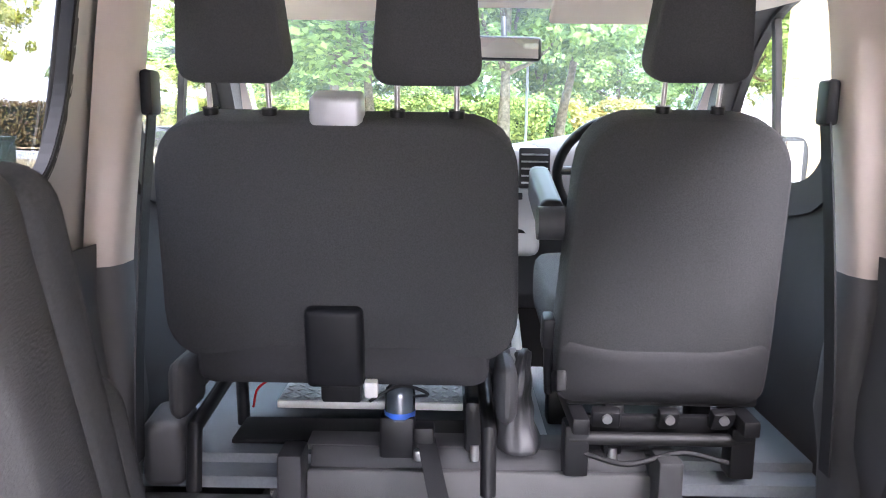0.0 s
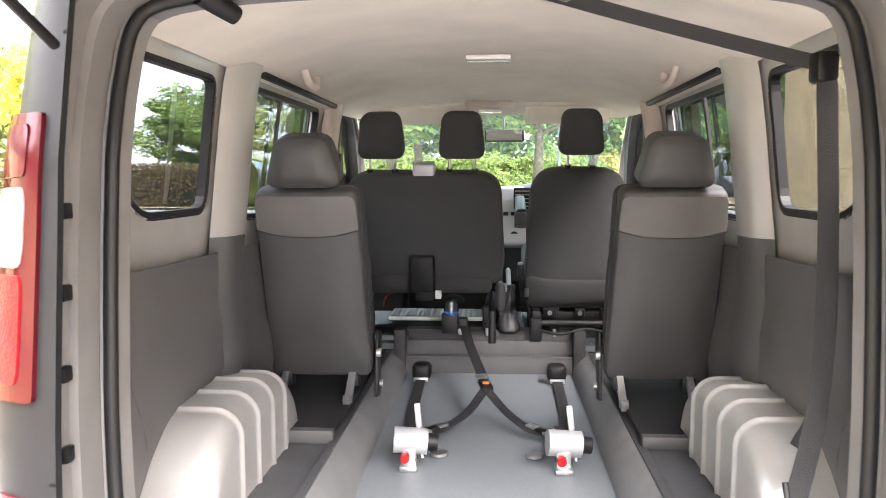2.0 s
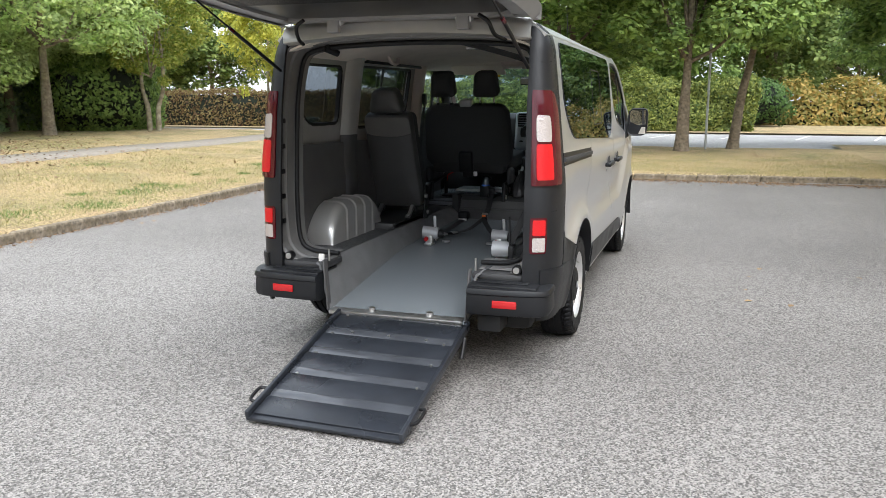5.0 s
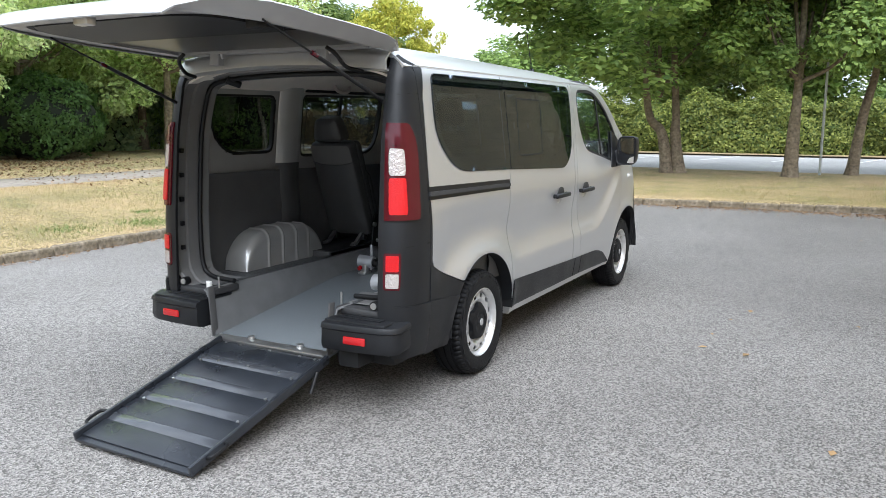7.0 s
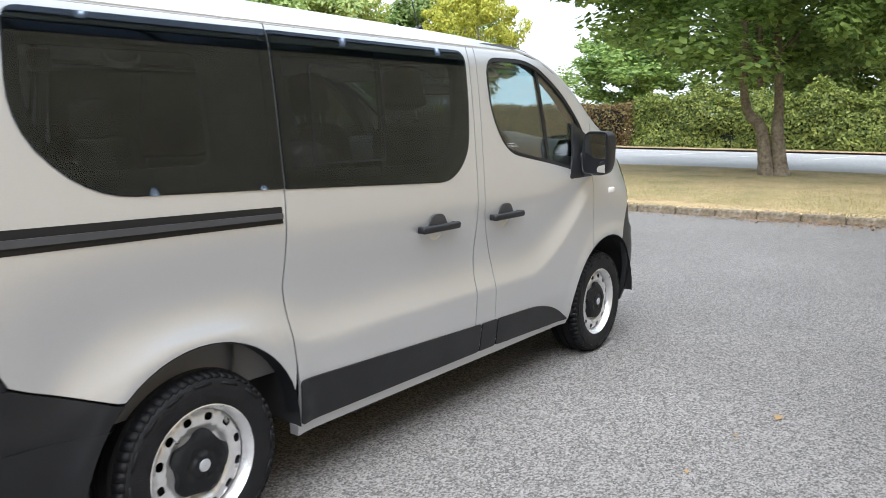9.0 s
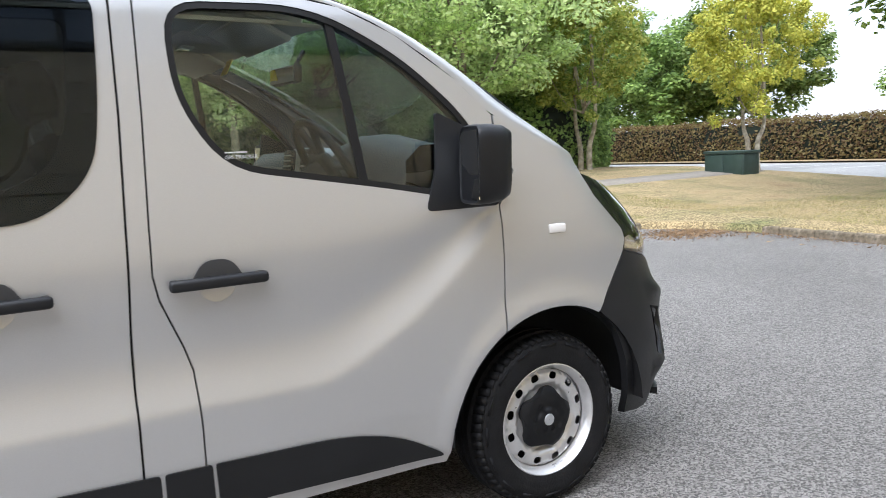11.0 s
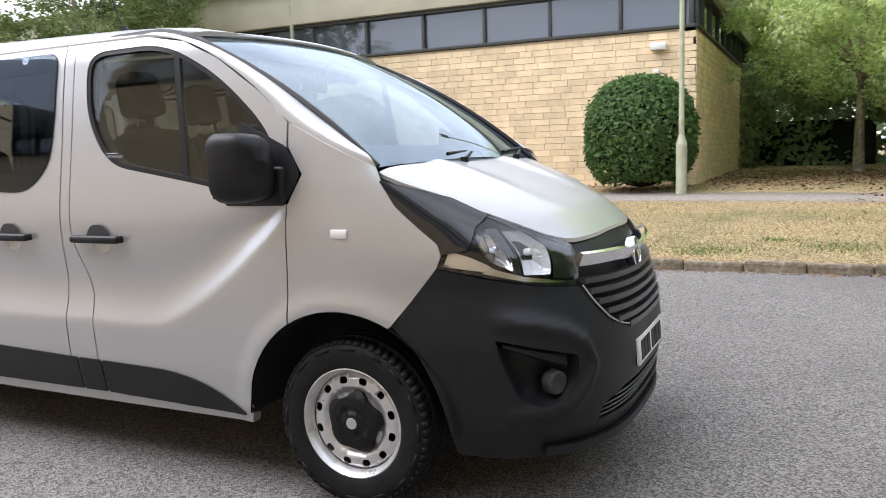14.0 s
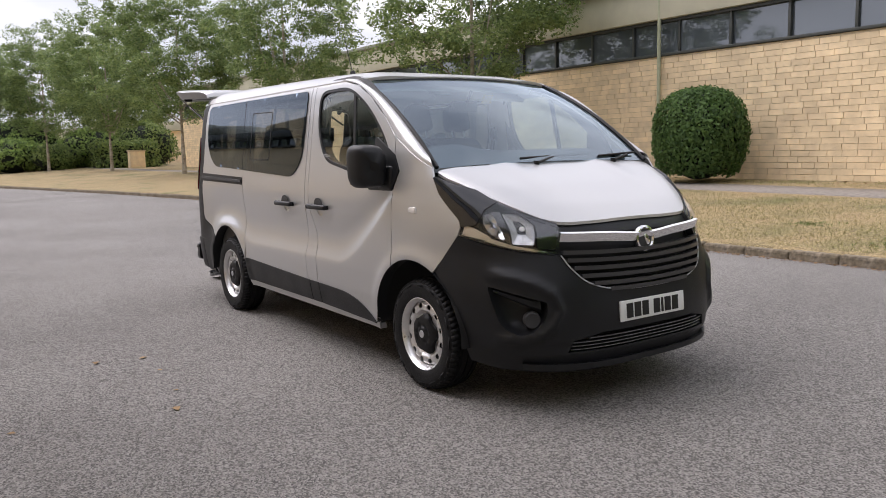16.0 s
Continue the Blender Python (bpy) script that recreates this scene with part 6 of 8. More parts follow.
K = 40.0
sc = lambda loop: [(a / K, z) for a, z in loop]
for s in (1, -1):
    on = on_nose(s)
    fl = s > 0
    lens_loop = rounded([(*p, 0.02) for p in sc(LAMP)], 0.02, 3)
    hl = panel("headlamp", [lens_loop], on, DARK, van, "large swept-back headlamp with a clear lens", step=0.05, depth=0.01, lift=-0.05, flip=fl)
    cut = [(59.0, 1.005), (51.5, 1.085)]
    rear_loop = rounded([(*p, 0.012) for p in sc(LAMP[:3] + cut[::-1] + LAMP[10:])], 0.012, 3)
    panel("smoked_lens", [inset(rear_loop, 0.002)], on, GLOSS_BLACK, hl, "smoked dark rear part of the lens", step=0.04, depth=0.004, lift=0.001, flip=fl)
    lens_front = rounded([(*p, 0.015) for p in sc(LAMP[2:11] + cut)], 0.015, 3)
    panel("lamp_lens", [inset(lens_front, 0.002)], on, LENS, hl, "clear lamp lens", step=0.05, depth=0.003, lift=0.001, flip=fl).visible_shadow = False
    panel("lamp_surround", [inset(lens_loop, 0.0), inset(lens_loop, 0.02)], on, PLASTIC, hl, depth=0.04, lift=-0.006, step=0.05, flip=fl)
    panel("turn_lens", [rounded([(66.5 / K, 0.952, 0.01), (64.0 / K, 1.005, 0.015), (59.5 / K, 0.985, 0.02), (54.5 / K, 0.948, 0.01), (53.0 / K, 0.920, 0.004)], 0.01)], on, AMBER, hl, "pale amber turn lens", depth=0.02, lift=-0.006, step=0.03, flip=fl)
    panel("chrome_strip", [[(57.0 / K, 0.922), (55.0 / K, 0.940), (46.0 / K, 0.903), (34.0 / K, 0.872), (33.0 / K, 0.860), (46.0 / K, 0.885)]], on, CHROME, hl, "thin bright strip along the lens", depth=0.02, lift=-0.004, step=0.03, flip=fl)
    for k, (loop_, deep) in enumerate(([[(53.5, 1.058), (49.0, 1.070), (47.6, 1.02), (48.6, 0.925), (54.0, 0.962), (55.5, 1.01)], 0.030], [[(44.6, 1.066), (38.0, 1.060), (34.5, 1.005), (37.5, 0.902), (45.8, 0.908), (45.0, 0.99)], 0.036])):
        mid_ = np.array(loop_).mean(0)
        rows_ = []
        for f_, d_ in ((1.0, 0.004), (0.93, 0.014), (0.72, deep), (0.40, deep + 0.016), (0.04, deep + 0.020)):
            q = mid_ + (np.array(resample(rounded([(a_ / K, z_, 0.012) for a_, z_ in loop_], 0.012, 3), 0.02)) * [K, 1] - mid_) * f_
            p = nose_at(q[:, 0], q[:, 1], d_)
            p[:, 0] *= s
            rows_.append([tuple(v) for v in p])
        lofted("reflector", rows_, FACETS if k else CHROME, hl, "bright faceted reflector", closed=True, cap=False, flip=s > 0)
        bc_ = nose_at(np.array([mid_[0] - 1.0]), np.array([mid_[1] - 0.005]), deep)[0]
        m = Matrix.Translation((s * bc_[0], bc_[1], bc_[2])) @ Vector((s * 0.45, 0.88, 0.1)).to_track_quat("X", "Z").to_matrix().to_4x4()
        turned("bulb", [(-0.015, 0.014), (0.006, 0.014), (0.014, 0.009), (0.016, 0.0005)], WHITE_LENS if k else CHROME, hl, n=14, m=m)
    panel("lamp_blade", [[(49.2 / K, 1.075), (45.0 / K, 1.075), (46.2 / K, 0.985), (46.0 / K, 0.895), (48.4 / K, 0.905)]], on, GLOSS_BLACK, hl, "black fin between the reflectors", depth=0.03, lift=-0.006, step=0.03, flip=fl)
    panel("lamp_shroud", [[(37.5 / K, 1.085), (24.5 / K, 1.01), (30.0 / K, 0.875), (36.8 / K, 0.885), (33.8 / K, 1.0)]], on, GLOSS_BLACK, hl, "black inner shroud", depth=0.02, lift=-0.008, step=0.03, flip=fl)

# the bumper runs round the whole nose
half = [(0.0, 0.215), (ang_x(0.5, 0.215), 0.215), (ang_x(0.8, 0.235), 0.235), (ang_y(4.55, 0.25), 0.25), (ang_y(4.49, 0.26), 0.26), (ang_y(4.475, 0.38), 0.38), (ang_y(4.445, 0.50), 0.50), (ang_y(4.385, 0.63), 0.63), (ang_y(4.287, 0.735), 0.735),
        (ang_y(4.37, 0.84), 0.84), (ang_y(4.452, 0.943), 0.943), (ang_y(4.62, 0.90), 0.90), (ang_x(0.72, 0.863), 0.863), (ang_x(0.56, 0.843), 0.843), (ang_x(0.52, 0.77), 0.77), (ang_x(0.44, 0.695), 0.695), (ang_x(0.28, 0.65), 0.65), (0.0, 0.637)]
loop = sc(half) + [(-a / K, z) for a, z in half[::-1][1:-1]]
INTAKE = [(ang_x(0.55, 0.335) / K, 0.335), (ang_x(0.53, 0.395) / K, 0.395), (ang_x(0.36, 0.43) / K, 0.43)]
intake = INTAKE + [(-a, z) for a, z in INTAKE[::-1]]
FOG = rounded([(34.6 / K, 0.610, 0.03), (35.5 / K, 0.525, 0.06), (41.0 / K, 0.450, 0.05), (47.0 / K, 0.432, 0.05), (54.0 / K, 0.470, 0.07), (57.5 / K, 0.60, 0.05), (58.5 / K, 0.690, 0.02)], 0.04)
fogs = [FOG, [(-a, z) for a, z in FOG]]
BROW = np.array([(60 / K, 0.752), (54 / K, 0.750), (46 / K, 0.733), (38 / K, 0.700), (31.5 / K, 0.645), (29.5 / K, 0.57), (32.5 / K, 0.490), (37.0 / K, 0.440), (43.5 / K, 0.410), (57 / K, 0.405)])


def on_bumper(u, z, d=0.0):
    """The nose with a raised brow sweeping round each fog lamp hollow and a fold above the lip."""
    q = np.stack([np.abs(u), z], 1)
    dist = np.full(len(q), 9.0)
    for a, b in zip(BROW, BROW[1:]):
        ab = b - a
        t = np.clip(((q - a) @ ab) / (ab @ ab), 0, 1)
        dist = np.minimum(dist, np.hypot(*(q - a - t[:, None] * ab).T))
    p = 0.020 * np.exp(-((dist / 0.034) ** 2)) * ease((1.52 - np.abs(u)) / 0.25) + 0.010 * np.exp(-(((z - 0.325) / 0.03) ** 2)) * ease((1.2 - np.abs(u)) / 0.4)
    return nose_at(u * K, z, d - p)


on = on_nose(1)
bumper = panel("front_bumper", [loop, intake, *fogs], on_bumper, PLASTIC, van, "matt black front bumper", step=0.028, depth=0.03, soft=0.004, lift=0.004, flip=True)
for s in (1, -1):
    lp = np.array(FOG)
    mid_ = np.array([43.0 / K, 0.54])
    rows = []
    for k, dep in ((1.0, -0.004), (0.97, 0.008), (0.90, 0.035), (0.72, 0.062), (0.45, 0.075), (0.03, 0.078)):
        q = mid_ + (lp - mid_) * k
        p = nose_at(q[:, 0] * K, q[:, 1], dep)
        p[:, 0] *= s
        rows.append([tuple(v) for v in p])
    rec = lofted("fog_recess", rows, PLASTIC, bumper, "scooped black fog lamp recess", closed=True, flip=s > 0)
    fin = []
    for t in np.linspace(0, 1, 9):
        a_, z_ = 56.5 - 19.0 * t, 0.668 - 0.072 * t
        hi, lo, dep = 0.010 + 0.012 * t, 0.012 + 0.034 * t, 0.012 + 0.016 * t
        row = []
        for aa, zz, dd in ((a_, z_ + hi, dep + 0.04), (a_, z_ + hi, dep), (a_, z_ + hi * 0.3, dep - 0.008), (a_, z_ - lo * 0.6, dep - 0.004), (a_, z_ - lo, dep + 0.012), (a_, z_ - lo, dep + 0.045)):
            v = nose_at(np.array([aa]), np.array([zz]), dd)[0]
            row.append((s * v[0], v[1], v[2]))
        fin.append(row)
    sharp(lofted("fog_fin", fin, PLASTIC, bumper, "wedge-shaped fin across the recess", closed=True, cap=True, flip=s < 0), 40)
    fc = nose_at(np.array([42.0]), np.array([0.512]), 0.05)[0]
    turned("fog_lamp", [(-0.02, 0.03), (0.0, 0.047), (0.035, 0.045), (0.04, 0.038), (0.036, 0.001)], TRIM, bumper, "round blanked fog lamp", n=20,
           m=Matrix.Translation((s * fc[0], fc[1], fc[2])) @ Vector((s * 0.5, 0.86, 0)).to_track_quat("X", "Z").to_matrix().to_4x4())
panel("intake_back", [inset(intake, -0.02)], on, DARK, van, depth=0.004, lift=-0.06, flip=True, step=0.08)
for z in (0.345, 0.365, 0.385, 0.405):
    w = 0.54 if z < 0.39 else 0.45
    pts = [nose_at(np.array([a]), np.array([z]), 0.02)[0] for a in np.linspace(-ang_x(w, z), ang_x(w, z), 15)]
    sweep("intake_slat", pts, [(-0.016, -0.004), (0.016, -0.006), (0.016, 0.0), (-0.016, 0.005)], PLASTIC, van)
    # thin pale strip painted in as the intake slat's highlight
    sweep("slat_edge", [Vector(p) + Vector((0, 0.016, 0.0)) for p in pts], ring(0.002, 5), SLAT_GLINT, van)
pts = [nose_at(np.array([a]), np.array([0.255 + 0.02 * (a / 60) ** 2]), -0.012)[0] for a in np.linspace(-46, 46, 31)]
sweep("splitter", pts, [(-0.02, -0.018), (0.012, -0.014), (0.014, 0.008), (0.0, 0.014), (-0.02, 0.012)], PLASTIC, van, "black bumper lip")

GR = [(ang_x(0.555, 0.847), 0.847), (ang_x(0.515, 0.775), 0.775), (ang_x(0.435, 0.70), 0.70), (ang_x(0.275, 0.655), 0.655), (0.0, 0.643)]
grl = sc(GR) + [(-a / K, z) for a, z in GR[::-1][1:]]
grl = grl + [(-ang_x(0.535, 0.975) / K, 0.975), (-ang_x(0.3, 0.995) / K, 0.995), (0, 1.0), (ang_x(0.3, 0.995) / K, 0.995), (ang_x(0.535, 0.975) / K, 0.975)]
grille = panel("grille", [grl], on, DARK, van, "black slatted grille under a chrome wing bar", depth=0.004, lift=-0.06, flip=True, step=0.06)
for z, w in ((0.865, 0.545), (0.825, 0.53), (0.785, 0.505), (0.745, 0.47), (0.705, 0.41), (0.672, 0.31)):
    pts = [nose_at(np.array([a]), np.array([z - 0.018 * (1 - abs(a) / 32)]), 0.016)[0] for a in np.linspace(-ang_x(w, z), ang_x(w, z), 17)]
    sweep("grille_slat", pts, [(-0.03, -0.012), (0.012, -0.008), (0.014, 0.004), (-0.03, 0.010)], SLAT, grille, "satin black slat")
    # thin pale strip painted in as the grille slat's highlight
    sweep("slat_edge", [Vector(p) + Vector((0, 0.0135, 0.004)) for p in pts], ring(0.0028, 5), SLAT_GLINT, grille)
rim = [nose_at(np.array([a * K]), np.array([z]), -0.006)[0] for a, z in sc(GR) + [(-a / K, z) for a, z in GR[::-1][1:]]]
sweep("grille_rim", curve_pts(rim, 4), ring(0.004, 6), SILVER_PL, grille, "thin silver grille edge")
top_mesh = [(ang_x(0.54, 0.94) / K, 0.94), (ang_x(0.535, 0.985) / K, 0.985), (0, 1.012), (-ang_x(0.535, 0.985) / K, 0.985), (-ang_x(0.54, 0.94) / K, 0.94), (0, 0.945)]
panel("grille_mesh", [top_mesh], on, PLASTIC, grille, depth=0.01, lift=-0.03, flip=True, step=0.06)
bar = [nose_at(np.array([a]), np.array([0.925 + 0.02 * (abs(a) / 30) - 0.012 * math.exp(-(a / 6) ** 2)]), -0.004)[0] for a in np.linspace(-ang_x(0.545, 0.93), ang_x(0.545, 0.93), 31)]
sweep("chrome_bar", bar, [(0.004 - 0.75 * q + 0.010 * (1 - (q / 0.026) ** 2), q * 1.05) for q in np.linspace(-0.026, 0.026, 9)] + [(-0.03, 0.02), (-0.012, -0.026)], CHROME, grille, "chrome wing bar")
bc = nose_at(np.array([0.0]), np.array([0.90]), -0.012)[0]
face = Matrix.Translation(bc) @ Vector((0, 1, 0.1)).to_track_quat("X", "Z").to_matrix().to_4x4()
bd = turned("badge", [(-0.025, 0.068), (0.0, 0.073), (0.010, 0.071), (0.014, 0.062), (0.006, 0.056), (0.004, 0.001)], CHROME, grille, "round chrome badge", n=32, m=face)
turned("badge_face", [(0.006, 0.054), (0.009, 0.03), (0.010, 0.001)], TRIM, bd, n=24, m=face)
block("badge_mark", (0.008, 0.03, 0.07), face @ pose(0.012, 0.005, 0, 25, 0, 0), CHROME, bd, bevel=0.006)

# number plate with bars in place of its characters
plate = block("number_plate", (0.52, 0.012, 0.111), pose(0, 5.022, 0.528, 4, 0, 0), PLATE, van, "white front number plate", bevel=0.003)
px = -0.205
for w in (0.05, 0.05, 0.016, 0.05, None, 0.05, 0.05, 0.05):
    if w is None:
        px += 0.03
        continue
    block("plate_bar", (w, 0.003, 0.079), pose(px + w / 2, 5.0295, 0.528, 4, 0, 0), INK, plate, bevel=0)
    px += w + 0.0125


# wheels
def wheel(s, y):
    m0 = Matrix.Translation((s * 0.81, y, 0.333)) @ Matrix.Diagonal((s, 1, 1, 1))
    w = turned("wheel", [(-0.09, 0.20), (0.05, 0.205), (0.088, 0.212), (0.098, 0.218), (0.1, 0.213), (0.088, 0.203), (0.075, 0.195), (0.06, 0.192)], STEEL, van, "steel wheel with a black centre cap", n=56, m=m0)
    prof = [(-0.098, 0.20), (-0.105, 0.235), (-0.108, 0.28), (-0.098, 0.316), (-0.08, 0.330), (-0.052, 0.3335), (-0.05, 0.326), (-0.042, 0.326), (-0.04, 0.335), (-0.006, 0.3355), (-0.004, 0.327), (0.004, 0.327), (0.006, 0.3355), (0.04, 0.335),
            (0.042, 0.326), (0.05, 0.326), (0.052, 0.3335), (0.056, 0.324), (0.085, 0.316), (0.100, 0.306), (0.106, 0.29), (0.109, 0.27), (0.1075, 0.262), (0.108, 0.25), (0.104, 0.228), (0.098, 0.216), (0.07, 0.205)]
    turned("tyre", prof, TYRE, w, "worn black road tyre", n=72, m=m0)
    bm = bmesh.new()
    for i in range(60):
        a = 2 * math.pi * i / 60
        box(bm, (0.046, 0.0290, 0.012), m0 @ Matrix.Rotation(a, 4, "X") @ Matrix.Translation((0.077, 0, 0.3178)) @ Matrix.Rotation(radians(20), 4, "Y") @ Matrix.Rotation(0.2, 4, "Z"), 0)
    part("tread", bm, TYRE, w)
    wall_me = None
    for i in range(16):
        if wall_me is None:
            bm = bmesh.new()
            box(bm, (0.003, 0.070, 0.010), Matrix.Translation((0.1068, 0, 0.292)), 0)
            blk = part("sidewall_block", bm, TYRE, w)
            wall_me = blk.data
        else:
            blk = new("sidewall_block", wall_me)
            blk.parent = w
        blk.matrix_basis = m0 @ Matrix.Rotation(2 * math.pi * i / 16, 4, "X")
    # dished steel face with oval holes
    loops = [[(0.197 * math.cos(a), 0.197 * math.sin(a)) for a in np.linspace(0, 2 * math.pi, 48, endpoint=False)]]
    for i in range(12):
        a0 = 2 * math.pi * (i + 0.5) / 12
        c, t = np.array([math.cos(a0), math.sin(a0)]) * 0.166, np.array([-math.sin(a0), math.cos(a0)])
        r_ = np.array([math.cos(a0), math.sin(a0)])
        loops.append([tuple(c + t * 0.0175 * math.copysign(abs(math.cos(b)) ** 0.7, math.cos(b)) + r_ * 0.0138 * math.copysign(abs(math.sin(b)) ** 0.7, math.sin(b))) for b in np.linspace(0, 2 * math.pi, 12, endpoint=False)])

    def dish(u, v, d=0.0):
        r = np.hypot(u, v)
        x = np.interp(r, [0, 0.09, 0.118, 0.142, 0.178, 0.19, 0.2], [0.056, 0.056, 0.054, 0.075, 0.072, 0.052, 0.048]) - d
        return np.array([tuple(m0 @ Vector(p)) for p in np.stack([x, u, v], 1)])
    panel("wheel_disc", loops, dish, STEEL, w, "bright steel disc with oval vents", step=0.018, depth=0.006, soft=0.002, flip=s < 0)
    turned("brake_drum", [(-0.05, 0.18), (0.02, 0.18), (0.025, 0.001)], DARK, w, n=24, m=m0)
    star = [((0.125 if i % 4 < 2 else 0.102) * math.cos(2 * math.pi * i / 20), (0.125 if i % 4 < 2 else 0.102) * math.sin(2 * math.pi * i / 20)) for i in range(20)]

    def cap(u, v, d=0.0):
        r = np.hypot(u, v)
        x = np.interp(r, [0, 0.04, 0.046, 0.06, 0.068, 0.105, 0.125], [0.096, 0.096, 0.088, 0.088, 0.094, 0.088, 0.072]) - d
        return np.array([tuple(m0 @ Vector(p)) for p in np.stack([x, u, v], 1)])
    panel("hub_cap", [rounded(star, 0.015)], cap, CAP_BLACK, w, "black plastic hub cap", step=0.018, depth=0.03, soft=0.004, flip=s < 0)
    turned("cap_emblem", [(0.094, 0.024), (0.0985, 0.022), (0.099, 0.001)], SILVER_PL, w, n=16, m=m0)
    rod("valve", m0 @ Vector((0.05, 0.12, 0.14)), m0 @ Vector((0.09, 0.105, 0.125)), 0.005, METAL, w, n=6)


for s in (1, -1):
    for y in (0.968, 4.066):
        wheel(s, y)


# door mirrors
def mirror(s):
    mz, my, mx = 1.318, 3.735, 1.045
    rows = []
    for y, k in ((-0.095, 0.90), (-0.10, 0.96), (-0.085, 1.0), (-0.03, 1.0), (0.04, 0.96), (0.085, 0.84), (0.105, 0.6), (0.112, 0.2)):
        rows.append([(s * (mx + 0.095 * k * math.copysign(abs(math.cos(a)) ** 0.45, math.cos(a)) + 0.01 * math.sin(a)), my + 0.72 * y - 0.02 * math.cos(a), mz + 0.13 * k * math.copysign(abs(math.sin(a)) ** 0.5, math.sin(a))) for a in np.linspace(0, 2 * math.pi, 28, endpoint=False)])
    b = lofted("door_mirror", rows, PLASTIC, van, "large black door mirror", closed=True, cap=True, flip=s > 0)
    sharp(b, 50)
    for z0, z1 in ((-0.03, 0.11), (-0.11, -0.045)):
        g = [(s * (mx - 0.075), my - 0.054, mz + z0), (s * (mx + 0.075), my - 0.088, mz + z0), (s * (mx + 0.075), my - 0.088, mz + z1), (s * (mx - 0.075), my - 0.054, mz + z1)]
        made("mirror_glass", [*g, *[(x, y + 0.004, z) for x, y, z in g]], [(0, 1, 2, 3), (7, 6, 5, 4), (0, 4, 5, 1), (1, 5, 6, 2), (2, 6, 7, 3), (3, 7, 4, 0)], MIRROR, b, "mirror glass", smooth=False)
    block("mirror_arm", (0.16, 0.09, 0.075), pose(s * 0.985, 3.75, 1.235, 0, s * 4, s * -20), PLASTIC, b, "black mirror arm", bevel=0.02, seg=3)
    block("mirror_foot", (0.05, 0.16, 0.15), pose(s * 0.935, 3.77, 1.245), PLASTIC, b, bevel=0.02, seg=3)


mirror(1)
mirror(-1)


# ---- inside the van ----
def floor_z(y):
    return float(np.interp(y, [0.0, 1.25, 2.75], [0.298, 0.455, 0.475]))


LEDGE = 0.575
TUB = 0.42
for s in (1, -1):
    on, fl = on_side(s), s > 0
    ins = on
    # lower lining, silver upper metal with the window openings, pillars
    low = panel("side_lining", [[(0.33, 0.56), (2.72, 0.56), (2.72, 1.20), (1.36, 1.225), (0.33, 1.24)]], ins, TRIM_IN, van, "dark grey side lining", depth=0.006, lift=-0.078, step=0.12, flip=not fl)
    panel("lining_relief", [rounded([(0.5, 1.02), (1.05, 1.02), (1.05, 0.96), (0.95, 0.7), (0.6, 0.7)], 0.06)], ins, TRIM_IN, low, depth=0.004, lift=-0.080, step=0.1, flip=not fl)
    panel("inner_metal", [[(0.30, 1.21), (2.66, 1.18), (2.66, 1.84), (0.30, 1.84)], REAR_IN, SLIDE_IN], ins, PAINT_IN, van, "silver painted metal inside the windows", depth=0.004, lift=-0.048, step=0.08, flip=not fl)
    panel("window_reveal", [inset(REAR_IN, -0.006), inset(REAR_IN, 0.012)], ins, SEAL, van, depth=0.032, lift=-0.02, step=0.08, flip=not fl)
    panel("window_reveal", [inset(SLIDE_IN, -0.006), inset(SLIDE_IN, 0.012)], ins, SEAL, van, depth=0.032, lift=-0.02, step=0.08, flip=not fl)
    rows = []
    for z in np.linspace(0.575, 1.86, 12):
        x0 = float(side_x(1.25, z))
        rows.append([(s * (x0 - a), y, z) for y, a in ((1.125, 0.062), (1.16, 0.095), (1.20, 0.115), (1.30, 0.118), (1.35, 0.10), (1.38, 0.066))])
    lofted("pillar_cover", rows[6:], PAINT_IN, van, "silver body pillar", flip=s > 0)
    lofted("pillar_foot", rows[:7], SEATBACK, van, "grey plastic lower pillar trim", flip=s > 0)
    rows = []
    for z in np.linspace(0.575, 1.84, 12):
        x0 = float(side_x(2.7, z))
        rows.append([(s * (x0 - a), y, z) for y, a in ((2.60, 0.06), (2.62, 0.11), (2.66, 0.125), (2.72, 0.125), (2.78, 0.10), (2.80, 0.05))])
    lofted("door_pillar", rows[5:], BEIGE, van, "beige upper door pillar trim", flip=s > 0)
    lofted("door_pillar_foot", rows[:6], TRIM_IN, van, flip=s > 0)
    panel("front_door_card", [[(2.83, 0.45), (3.54, 0.47), (3.60, 0.70), (3.74, 0.82), (3.78, 1.17), (3.4, 1.21), (2.85, 1.29)]], ins, TRIM, van, "dark grey front door card", depth=0.01, lift=-0.06, step=0.12, flip=not fl)
    # inner wheel arch with pressed ribs
    rows = []
    for y in np.linspace(0.57, 1.43, 173):
        u = abs(y - 1.0) / 0.43
        top = 0.57 + 0.27 * max(0.0, 1 - u ** 4.0) ** 0.5
        rib = 0.010 * sum(math.exp(-((y - c) / 0.010) ** 2) for c in (0.80, 0.95, 1.10, 1.24))
        r = 0.07
        row = [(s * (0.655 - rib), y, 0.572)]
        row += [(s * (0.655 + r - (r + rib) * math.cos(a)), y, max(0.573, top - r + (r + rib) * math.sin(a))) for a in np.linspace(0, math.pi / 2, 7)]
        row += [(s * 0.875, y, max(0.573, top + rib))]
        rows.append(row)
    lofted("wheel_box", rows, PAINT_IN, van, "silver ribbed inner wheel arch", flip=s < 0)
    # ledge beside the sunken floor
    block("side_floor", (0.18, 2.6, 0.03), pose(s * 0.59, 1.42, LEDGE - 0.015), SIDE_FLOOR, van, "dark vinyl side floor", bevel=0.004)
